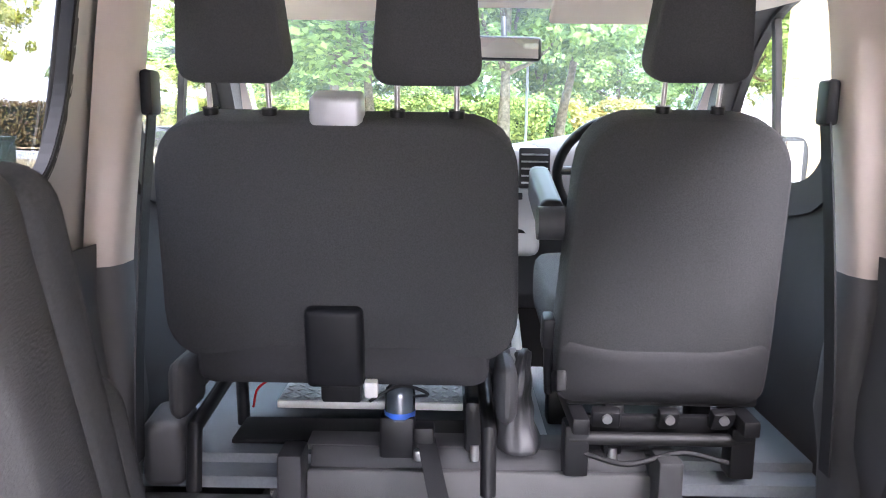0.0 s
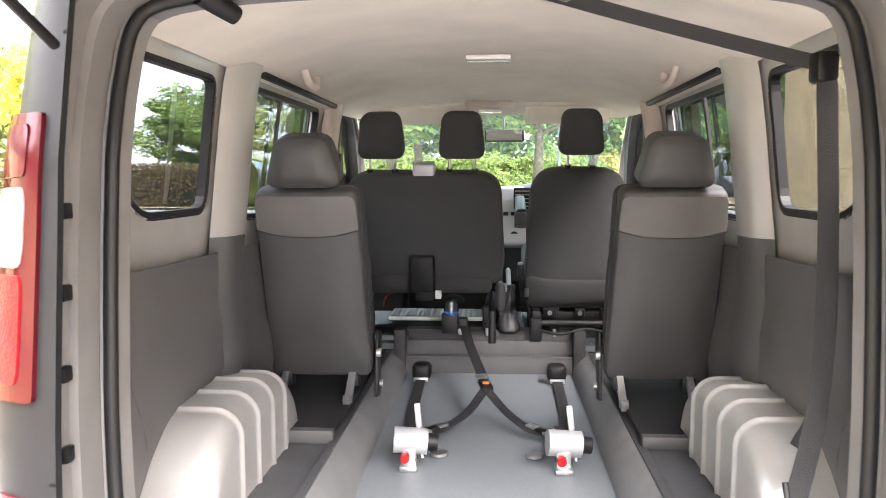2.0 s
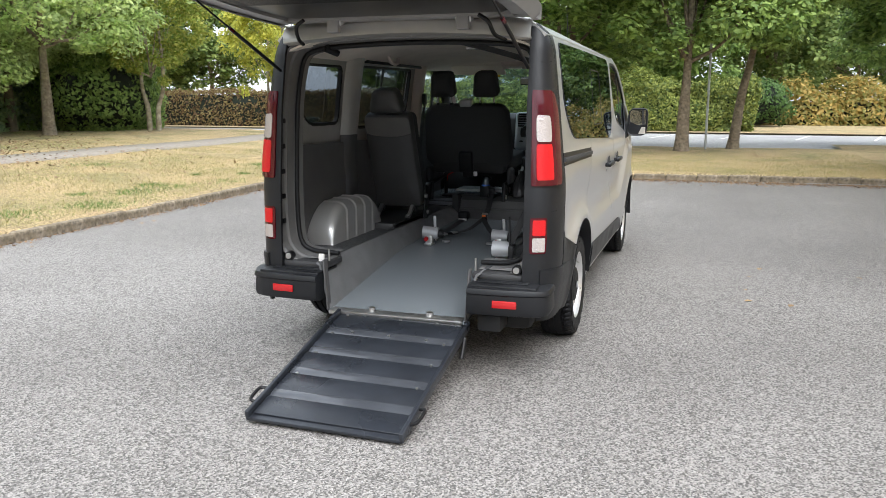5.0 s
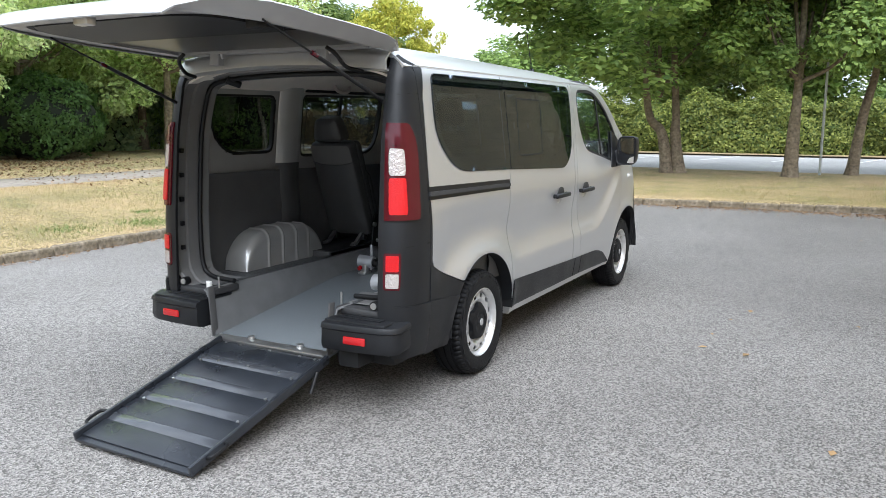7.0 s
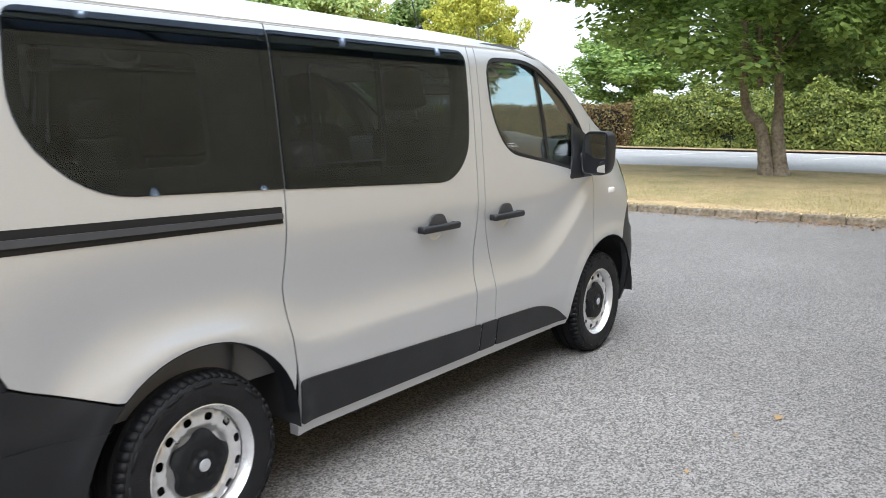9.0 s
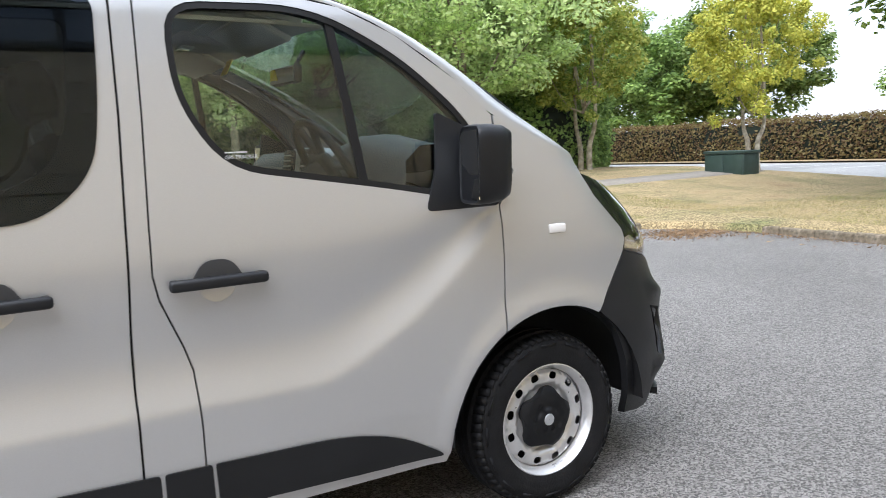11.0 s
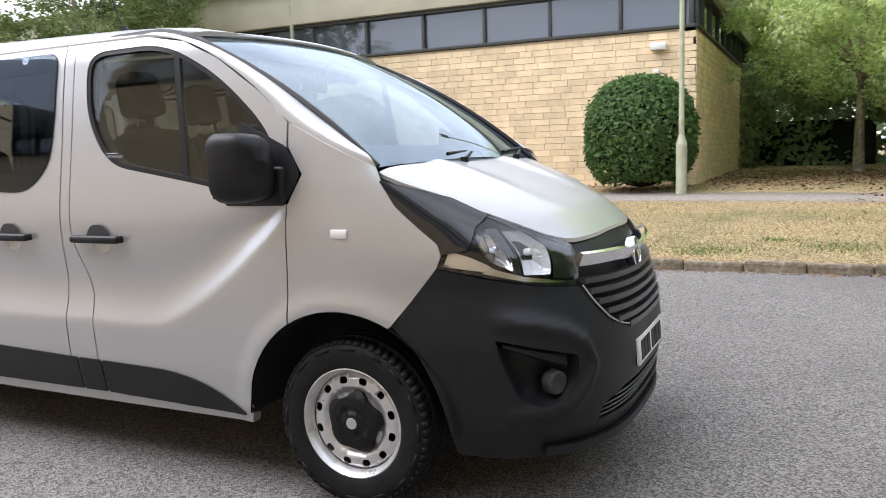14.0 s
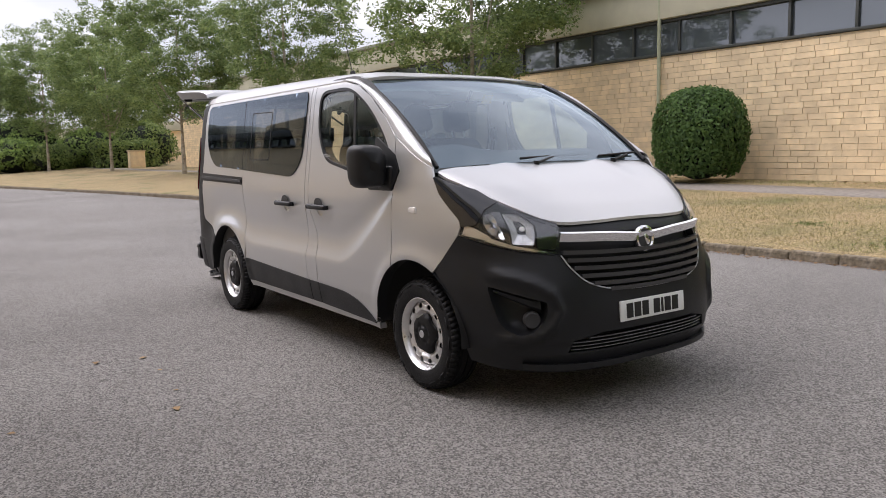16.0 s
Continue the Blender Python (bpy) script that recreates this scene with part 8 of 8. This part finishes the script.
block("box_plug", (0.03, 0.03, 0.04), B @ pose(0.065, -0.07, 0.0), WHITE, kb, bevel=0.004)
sweep("box_wire", curve_pts([B @ Vector((0.06, -0.08, -0.03)), B @ Vector((0.13, -0.06, 0.0)), B @ Vector((0.19, 0.0, -0.06)), B @ Vector((0.15, 0.05, -0.1))], 5), ring(0.004, 5), SEAL, kb)
sweep("red_wire", curve_pts([B @ Vector((-0.22, -0.02, -0.09)), B @ Vector((-0.2, -0.03, -0.03)), B @ Vector((-0.15, 0.0, -0.01))], 5), ring(0.003, 5), RED, kb)
# dark sheet laid on the cab floor in place of the shade there
block("under_seat_tray", (0.64, 0.16, 0.012), pose(0.0, 0.335, 0.022), DARK, bench, "dark sheet that stands for the shade on the floor under the seat", bevel=0.002)
for x in (-0.33, 0.33):
    sweep("base_frame", [(x, -0.02, 0.02), (x, 0.0, 0.16), (x, 0.40, 0.20), (x, 0.42, 0.0)], ring(0.018, 8), SEAL, bench, "black steel seat base")
    block("recliner_cover", (0.05, 0.16, 0.14), pose(x * 1.12, 0.08, 0.24), TRIM, bench, bevel=0.03, seg=3)
block("chequer_box", (0.52, 0.26, 0.012), pose(0.02, 0.575, 0.063), CHECKER, bench, "bright chequer plate box lid", bevel=0.003)
bm = bmesh.new()
for i in range(17):
    for k in range(8):
        box(bm, (0.022, 0.008, 0.003), pose(-0.22 + i * 0.03, 0.46 + k * 0.032, 0.0705, 0, 0, 45 if (i + k) % 2 else -45), 0)
tagged(part("chequer_relief", bm, METAL, bench), kind="stuff")
block("side_cover", (0.10, 0.17, 0.16), pose(-0.43, 0.13, 0.07, 0, 0, 6), TRIM, bench, "grey plastic seat base cover", bevel=0.025, seg=3)
block("chequer_edge", (0.52, 0.012, 0.022), pose(0.02, 0.438, 0.058), WHITE, bench, bevel=0.003)

driver = thing("driver_seat", "dark grey fabric driver's seat with an armrest", "seat", at=(0.435, 2.71, 0.63))
D = pose(0, 0.12, 0.20, 12, 0, 0)
slab("backrest", 0.53, 0.69, 0.13, D, FABRIC, driver, "dark fabric backrest", r=0.14, bulge=0.018, waist=0.035)
slab("backrest_skirt", 0.515, 0.175, 0.134, D @ pose(0, -0.001, -0.012), FABRIC_2, driver, "darker lower cover of the backrest", r=0.05, bulge=0.0185)
slab("cushion", 0.52, 0.47, 0.15, pose(0, 0.17, 0.33, -84, 0, 0), FABRIC, driver, "dark fabric seat cushion", r=0.08)
headrest(driver, D @ pose(0.005, -0.01, 0.71), 0.225, 0.215)
ar = slab("armrest", 0.055, 0.10, 0.32, D @ pose(-0.275, 0.19, 0.37), SEAL, driver, "black folding armrest", r=0.02, bulge=0.0)
rod("armrest_pivot", D @ Vector((-0.25, 0.02, 0.42)), D @ Vector((-0.31, 0.02, 0.42)), 0.04, TRIM, ar, n=16)
block("seat_pan", (0.47, 0.36, 0.035), pose(0.01, 0.24, 0.165, -6, 0, 0), INK, driver, "black pressed steel seat base", bevel=0.012)
block("pan_lip", (0.43, 0.02, 0.05), pose(0.01, 0.055, 0.125, 12, 0, 0), SEAL, driver, bevel=0.006)
for x, w_ in ((-0.13, 0.07), (0.02, 0.05), (0.15, 0.06)):
    block("pan_bracket", (w_, 0.03, 0.05), pose(x, 0.04, 0.145, 20, 0, x * 60), SEAL, driver, bevel=0.008)
    rod("pan_bolt", (x, 0.03, 0.15), (x, 0.015, 0.147), 0.012, METAL, driver, n=10)
rod("cross_tube", (-0.22, 0.03, 0.095), (0.22, 0.03, 0.095), 0.016, INK, driver, n=12)
rod("cross_tube", (-0.20, 0.36, 0.12), (0.20, 0.36, 0.12), 0.014, INK, driver, n=12)
sweep("wiring", curve_pts([(-0.18, 0.02, 0.06), (-0.08, -0.005, 0.045), (0.05, 0.01, 0.07), (0.16, 0.0, 0.05)], 5), ring(0.007, 6), SEAL, driver)
for x in (-0.20, 0.20):
    block("slide_rail", (0.04, 0.46, 0.04), pose(x, 0.20, 0.145), SEAL, driver, "black steel slide rail", bevel=0.006)
    block("rail_foot", (0.06, 0.07, 0.13), pose(x, 0.05, 0.065), SEAL, driver, bevel=0.008)
    block("rail_foot", (0.06, 0.07, 0.13), pose(x, 0.38, 0.065), SEAL, driver, bevel=0.008)
rod("buckle_stalk", (-0.26, 0.12, 0.18), (-0.275, 0.05, 0.33), 0.012, SEAL, driver, n=8)
block("buckle", (0.03, 0.05, 0.08), pose(-0.278, 0.04, 0.36, 15, 0, 0), SEAL, driver, "black belt buckle", bevel=0.008)
block("adjuster", (0.025, 0.10, 0.05), pose(-0.25, 0.02, 0.24, -20, 0, 0), SEAL, driver, bevel=0.006)

# handbrake between the seats
hb = thing("handbrake", "handbrake lever with a dark gaiter between the front seats", "handbrake", at=(0.102, 2.83, 0.672))
rows = []
for z in np.linspace(0, 0.225, 22):
    u = z / 0.225
    w, d_ = 0.058 * (1 - 0.66 * u ** 1.3), 0.085 * (1 - 0.7 * u ** 1.2)
    fold = lambda a: 1 + (0.10 * math.sin(5 * a + z * 14) + 0.07 * math.sin(11 * a - z * 34)) * (0.25 + u) + 0.05 * math.sin(z * 90)
    rows.append([(w * math.cos(a) * fold(a) - 0.012 * math.sin(u * 4), 0.06 * u + d_ * math.sin(a) * fold(a), z) for a in np.linspace(0, 2 * math.pi, 44, endpoint=False)])
lofted("gaiter", rows, GAITER, hb, "creased grey leather gaiter", closed=True, cap=True)
rod("lever", (0, 0.05, 0.20), (-0.004, 0.19, 0.285), 0.014, WHITE, hb, "pale lever grip", n=12)
rod("button", (-0.004, 0.19, 0.285), (-0.004, 0.203, 0.292), 0.009, METAL, hb, n=10)
block("ratchet_cover", (0.02, 0.07, 0.05), pose(-0.02, 0.07, 0.20, -25, 0, 12), SILVER_PL, hb, bevel=0.006)
con = thing("floor_console", "dark cab tunnel console with a gear lever", "console", at=(0.06, 3.10, 0.635))
block("body", (0.17, 0.34, 0.16), pose(0, 0.06, 0.08), TRIM, con, bevel=0.03, seg=3)
rod("gear_lever", (0.0, 0.22, 0.2), (0.0, 0.16, 0.38), 0.012, METAL, con, n=10)
rod("gear_knob", (0.0, 0.16, 0.37), (0.0, 0.148, 0.42), 0.024, SEAL, con, n=14, r2=0.02)
block("cup_tray", (0.13, 0.12, 0.03), pose(0, -0.04, 0.165), SEAL, con, bevel=0.01)


def rear_seat(s):
    t = thing("folding_rear_seat", "grey vinyl-backed single folding rear seat", "seat", "rear seats", at=(s * 0.643, 1.77, LEDGE))
    m = pose(0, 0.03, 0.125, 19, 0, 0)
    br = slab("backrest", 0.392, 0.765, 0.10, m, SEATBACK, t, "grey vinyl seat back", r=0.035, bulge=0.008, waist=0.012)
    slab("front_pad", 0.385, 0.74, 0.06, m @ pose(0, 0.07, 0.01), FABRIC, t, r=0.05)
    yoke = rounded([(-0.185, 0.625, 0.01), (-0.09, 0.598, 0.06), (0.09, 0.598, 0.06), (0.185, 0.625, 0.01), (0.178, 0.752, 0.03), (-0.178, 0.752, 0.03)], 0.02)
    panel("yoke", [yoke], lambda u, v, d=0.0: np.array([tuple(m @ Vector((a, -0.0605 + e_, b))) for a, b, e_ in zip(u, v, d + 0.006 * (np.abs(u) / 0.185) ** 4 + 0 * u)]), SEAT_YOKE, br, "paler vinyl yoke above the seam", depth=0.004, step=0.06, flip=False)
    sweep("seam", curve_pts([m @ Vector((-0.185, -0.056, 0.622)), m @ Vector((-0.08, -0.0605, 0.600)), m @ Vector((0.08, -0.0605, 0.600)), m @ Vector((0.185, -0.056, 0.622))], 5), ring(0.0022, 5), FABRIC_2, br, "stitched seam")
    slab("headrest", 0.275, 0.18, 0.11, m @ pose(0, 0.0, 0.775, -6, 0, 0), SEATBACK, t, "grey headrest flush with the back", r=0.045, bulge=0.015, waist=0.045)
    slab("cushion", 0.38, 0.42, 0.05, m @ pose(0, 0.115, 0.06), FABRIC, t, "dark fabric cushion tipped up against the back", r=0.06)
    block("base_plate", (0.33, 0.80, 0.012), pose(s * 0.03, -0.05, 0.036), DARK, t, "black floor plate", bevel=0.002)
    block("plate_step", (0.33, 0.04, 0.045), pose(s * 0.03, -0.46, 0.022), SEATBACK, t, bevel=0.004)
    for x in (-0.14, 0.12):
        sweep("leg", [(x, -0.16, 0.045), (x, -0.10, 0.06), (x, -0.01, 0.13), (x, 0.06, 0.36)], [(-0.013, -0.013), (0.013, -0.013), (0.013, 0.013), (-0.013, 0.013)], METAL, t, "bent steel leg", up=(1, 0, 0))
        rod("foot_bolt", (x, -0.13, 0.04), (x, -0.13, 0.066), 0.018, METAL, t, n=10)
        block("mount", (0.05, 0.05, 0.05), pose(x, 0.0, 0.10), SEAL, t, bevel=0.006)
    block("side_bracket", (0.014, 0.09, 0.26), pose(-s * 0.21, 0.05, 0.15, -12, 0, 0), SEAL, t, "black hinge bracket", bevel=0.006)
    rod("bracket_bolt", (-s * 0.21, 0.02, 0.20), (-s * 0.228, 0.02, 0.20), 0.018, METAL, t, n=12)
    rod("bracket_bolt", (-s * 0.21, 0.05, 0.07), (-s * 0.228, 0.05, 0.07), 0.015, METAL, t, n=12)


rear_seat(1)
rear_seat(-1)


# ---- wheelchair restraints ----
def strap(name, pts, w, label, parent=None, t=0.0022, up=(0, 0, 1), material=WEB):
    return sweep(name, curve_pts(pts, 6), [(-w / 2, -t), (w / 2, -t), (w / 2, t), (-w / 2, t)], material, parent, label, up=up)


for s in (1, -1):
    rl = thing("floor_belt_reel", "black inertia belt reel on the sunken floor", "belt reel", "belt reels", at=(s * 0.325, 2.53, floor_z(2.53)))
    block("housing", (0.095, 0.10, 0.085), pose(0, 0, 0.05), SEAL, rl, bevel=0.03, seg=4)
    block("slot", (0.07, 0.03, 0.02), pose(0, -0.05, 0.02), METAL, rl, bevel=0.004)
    fz = lambda y: floor_z(y) - floor_z(2.53)
    strap("webbing", [(0, -0.05, 0.02), (0.0, -0.3, fz(2.2) + 0.008), (-s * 0.01, -0.62, fz(1.9) + 0.008), (-s * 0.04, -0.82, fz(1.72) + 0.03)], 0.048, "black webbing along the floor", rl)
    block("hook", (0.03, 0.09, 0.018), pose(-s * 0.055, -0.86, fz(1.7) + 0.04, 0, 0, s * 35), METAL, rl, bevel=0.005)

    td = thing("tie_down_reel", "silver wheelchair tie-down reel with a red release knob", "tie-down", "tie-downs", at=(s * 0.265, 1.40, floor_z(1.40)))
    block("base", (0.06, 0.085, 0.018), pose(0, 0, 0.01), METAL, td, bevel=0.004)
    block("frame", (0.05, 0.05, 0.06), pose(0, 0.01, 0.045), METAL, td, bevel=0.006)
    rod("drum", (-0.055, 0.02, 0.095), (0.06, 0.035, 0.085), 0.045, SILVER_PL, td, "silver drum", n=24)
    rod("drum_end", (0.06, 0.035, 0.085), (0.095, 0.04, 0.08), 0.03, SEAL, td, n=18)
    rod("knob", (-0.01, -0.035, 0.055), (-0.01, -0.055, 0.05), 0.016, RED, td, "red release knob", n=14)
    rod("lever", (0.045, 0.02, 0.03), (0.03, 0.05, 0.13), 0.006, METAL, td, n=8)
    block("lever_grip", (0.022, 0.02, 0.085), pose(0.026, 0.06, 0.17, -8, -6, 0), SILVER_PL, td, "grey lever grip", bevel=0.006)
    strap("webbing", [(-s * 0.0, 0.06, 0.10), (0.0, 0.16, 0.09), (-s * 0.0, 0.26, 0.075)], 0.03, "black webbing", td)

post = thing("restraint_post", "black belt anchor post with a bright dome cap", "belt anchor", at=(-0.195, 2.775, 0.662))
block("bracket", (0.085, 0.07, 0.105), pose(-0.005, 0, 0.052), SEAL, post, bevel=0.008)
block("latch_case", (0.05, 0.06, 0.085), pose(0.06, -0.012, 0.04), SEAL, post, bevel=0.008)
block("latch", (0.04, 0.03, 0.03), pose(0.055, -0.04, 0.015), METAL, post, "metal latch", bevel=0.008)
turned("dome", [(0.0, 0.038), (0.06, 0.038), (0.075, 0.034), (0.088, 0.02), (0.092, 0.001)], BLDG_GLASS, post, "glossy black dome cap", n=20, m=pose(0, 0, 0.095) @ Matrix.Rotation(radians(-90), 4, "Y"))
turned("sticker_band", [(0.0, 0.0385), (0.014, 0.0385)], BLUE_ST, post, n=20, m=pose(0, 0, 0.101) @ Matrix.Rotation(radians(-90), 4, "Y"))
for x in (0.16, 0.5):
    p2 = thing("seat_anchor_stub", "black seat anchor stub on the front panel", "anchor", at=(x - 0.17 + 0.0, 2.79, 0.67))
    block("stub", (0.05, 0.05, 0.13), pose(0, 0, 0.065), SEAL, p2, bevel=0.01)
    rod("pin", (0, -0.02, -0.02), (0, -0.02, 0.02), 0.012, METAL, p2, n=10)

ybelt = thing("y_strap", "black Y-shaped restraint strap with an orange-buttoned buckle", "strap", at=(0, 0, 0))
J = Vector((-0.008, 2.03, 0.585))
strap("upper_web", [(-0.13, 2.76, 0.71), (-0.09, 2.52, 0.65), (-0.04, 2.25, 0.605), J + Vector((-0.012, 0.07, 0.01))], 0.045, "black webbing", ybelt)
bk = block("buckle", (0.05, 0.09, 0.03), Matrix.Translation(J) @ pose(0, 0, 0, 12, 0, 15), SEAL, ybelt, "buckle with an orange button", bevel=0.01)
block("button", (0.028, 0.02, 0.012), Matrix.Translation(J + Vector((0, -0.012, 0.017))), mat("orange_button", (0.9, 0.18, 0.02), 0.4), bk, bevel=0.004)
block("adjuster", (0.05, 0.04, 0.02), Matrix.Translation(J + Vector((-0.02, 0.09, 0.012))) @ pose(0, 0, 0, 14, 0, 10), METAL, bk, bevel=0.004)
strap("left_web", [J + Vector((0, -0.04, 0)), (-0.08, 1.86, 0.52), (-0.165, 1.74, 0.495), (-0.22, 1.69, 0.49)], 0.04, "black webbing", ybelt)
strap("right_web", [J + Vector((0, -0.04, 0)), (0.075, 1.86, 0.525), (0.16, 1.72, 0.50), (0.22, 1.68, 0.49)], 0.04, "black webbing", ybelt)
for s in (1, -1):
    for k, (x, y) in enumerate(((0.175, 1.735), (0.205, 1.705), (0.235, 1.67))):
        block("web_slider", (0.055, 0.03, 0.016), pose(s * x, y, 0.505 - 0.004 * k, 0, 0, -s * 45), METAL if k != 1 else SEAL, ybelt, bevel=0.005)
    rod("snap_hook", (s * 0.24, 1.665, 0.49), (s * 0.275, 1.60, 0.495), 0.012, SEAL, ybelt, n=8)

lr = thing("ledge_reel", "spare silver tie-down reel on the side floor", "tie-down", "tie-downs", at=(0.53, 0.40, LEDGE))
block("base", (0.07, 0.09, 0.02), pose(0, 0, 0.01), METAL, lr, bevel=0.004)
rod("drum", (-0.05, 0, 0.075), (0.06, 0.0, 0.075), 0.048, SILVER_PL, lr, n=22)
rod("drum_end", (0.06, 0, 0.075), (0.085, 0, 0.075), 0.032, SEAL, lr, n=16)
belt = thing("hanging_seat_belt", "black seat belt hanging by the rear pillar", "seat belt", at=(0, 0, 0))
strap("shoulder_web", [(0.13, 0.62, 1.885), (0.3, 0.66, 1.845), (0.52, 0.66, 1.785), (0.735, 0.60, 1.715)], 0.034, "black webbing across the ceiling", belt, up=(0, 1, 0.3))
block("guide", (0.05, 0.06, 0.07), pose(0.752, 0.58, 1.70), SEAL, belt, bevel=0.012)
block("ceiling_tongue", (0.05, 0.09, 0.012), pose(0.17, 0.63, 1.872, 0, 12, 20), METAL, belt, "metal belt tongue", bevel=0.003)
strap("hanging_web", [(0.752, 0.56, 1.67), (0.745, 0.50, 1.3), (0.715, 0.44, 1.0), (0.645, 0.36, 0.80), (0.60, 0.33, 0.70)], 0.042, "black webbing hanging down", belt, up=(0.3, 1, 0))
strap("second_web", [(0.765, 0.58, 1.66), (0.762, 0.53, 1.2), (0.735, 0.50, 0.95), (0.70, 0.50, 0.86)], 0.045, "black webbing hanging down", belt, up=(1, 0.6, 0))
rod("stalk", (0.60, 0.30, 0.86), (0.62, 0.24, 0.66), 0.006, SEAL, belt, n=6)
block("stalk_buckle", (0.03, 0.03, 0.075), pose(0.625, 0.24, 0.665), SEAL, belt, bevel=0.008)
for s in (1, -1):
    fb = thing("front_seat_belt", "dark front seat belt by the door pillar", "seat belt", "front belts", at=(0, 0, 0))
    strap("web", [(s * 0.745, 2.70, 1.52), (s * 0.76, 2.66, 1.25), (s * 0.77, 2.62, 0.95), (s * 0.78, 2.62, 0.70)], 0.048, "dark webbing", fb, up=(1, 0, 0))
    block("loop", (0.03, 0.06, 0.10), pose(s * 0.75, 2.70, 1.53), SEAL, fb, bevel=0.01)


# ---- small things about the car park ----
rnd = random.Random(21)
lm = mesh_of("fallen_leaf", [(-0.05, 0, 0.004), (0, 0.03, 0.014), (0.055, 0.004, 0.006), (0.0, -0.03, 0.012)], [(0, 3, 2, 1)], DRY_LEAF)
for i in range(112):
    if i > 109:
        x, y = ((2.84, -0.14), (2.04, 2.23))[i - 110]
    elif i < 60:
        x, y = rnd.uniform(-5.2, 5.0), rnd.uniform(10.9, 11.9)
    elif i < 85:
        x, y = rnd.uniform(2, 7), rnd.uniform(-5, 9)
    else:
        x, y = -5.3 + rnd.uniform(-0.2, 0.5), rnd.uniform(-12, 10)
    o = new("fallen_leaf", lm)
    k = rnd.uniform(0.35, 1.0)
    o.matrix_basis = Matrix.Translation((x, y, 0.002)) @ Matrix.Rotation(rnd.uniform(0, 6.28), 4, "Z") @ Matrix.Diagonal((k, k, k, 1))
    tagged(o, "dry brown leaf fallen on the asphalt", "leaf", "fallen leaves")



# ---- sticker on the driver's door window: one small line that cannot be read, one large ----
WORDS = mat("white_lettering", (0.5, 0.51, 0.5), 0.6)
sticker = thing("window_sticker", "small white window sticker lettering on the front door glass", "sticker", at=(0, 0, 0))
for text, y, z, h in (("GPS TRACKER", 2.905, 1.374, 0.0112),):
    fc = bpy.data.curves.new("lettering", "FONT")
    fc.body, fc.size, fc.extrude = text, h * 1.38, 0.0003
    fo = new("lettering", fc)
    fo.parent = sticker
    fo.matrix_basis = Matrix.Translation((float(side_x(y + 0.05, z)) + 0.004, y, z)) @ Matrix.Rotation(radians(90), 4, "Z") @ Matrix.Rotation(radians(90 - 11), 4, "X")
    fo.data.materials.append(WORDS)
for k, w in enumerate((0.012, 0.022, 0.008, 0.016, 0.018, 0.009)):
    w = w * 0.66
    y = 2.906 + 0.66 * sum((0.012, 0.022, 0.008, 0.016, 0.018, 0.009)[:k]) + 0.002 * k
    block("small_line", (0.0006, w, 0.004), Matrix.Translation((float(side_x(2.95, 1.402)) + 0.004, y + w / 2, 1.393)) @ Matrix.Rotation(radians(-11), 4, "Y"), WORDS, sticker, bevel=0)


# ---- leaf litter in the gutters ----
l_rng = np.random.default_rng(5)
lit = []
for k in range(9000):
    if k < 6000:
        x, y = l_rng.uniform(-5.6, 5.2), KERB_Y - 0.12 - abs(l_rng.normal(scale=0.3)) ** 1.3
    else:
        y = l_rng.uniform(-20, 10.5)
        x = kerb_line(y) + 0.08 + abs(l_rng.normal(scale=0.07))
    lit.append((x, y, 0.004))
for k in range(9000):
    x, y = -16.0 + l_rng.normal(scale=3.2), 6.5 + l_rng.normal(scale=3.0)
    if x < -12.4 or y > 6.2:
        lit.append((x, y, lawn_left_z(x, y) + 0.02))
for k in range(2500):
    lit.append((-4.75 + l_rng.normal(scale=0.3), 11.05 + l_rng.normal(scale=0.35), 0.004))
lit = np.array(lit)
lo = new("leaf_litter", leaf_mesh("leaf_litter", lit + np.array([0, 0, 0.006]), np.array([0, 0, 1.0]) + l_rng.normal(scale=0.35, size=(len(lit), 3)), l_rng.uniform(0.008, 0.028, len(lit)) * np.where(lit[:, 2] > 0.1, 1.9, 1.0), mat("leaf_litter", (0.20, 0.125, 0.065), 0.9, island=0.5), l_rng))
tagged(lo, "brown leaf litter along the kerbs and below the trees", "leaf litter", kind="stuff")
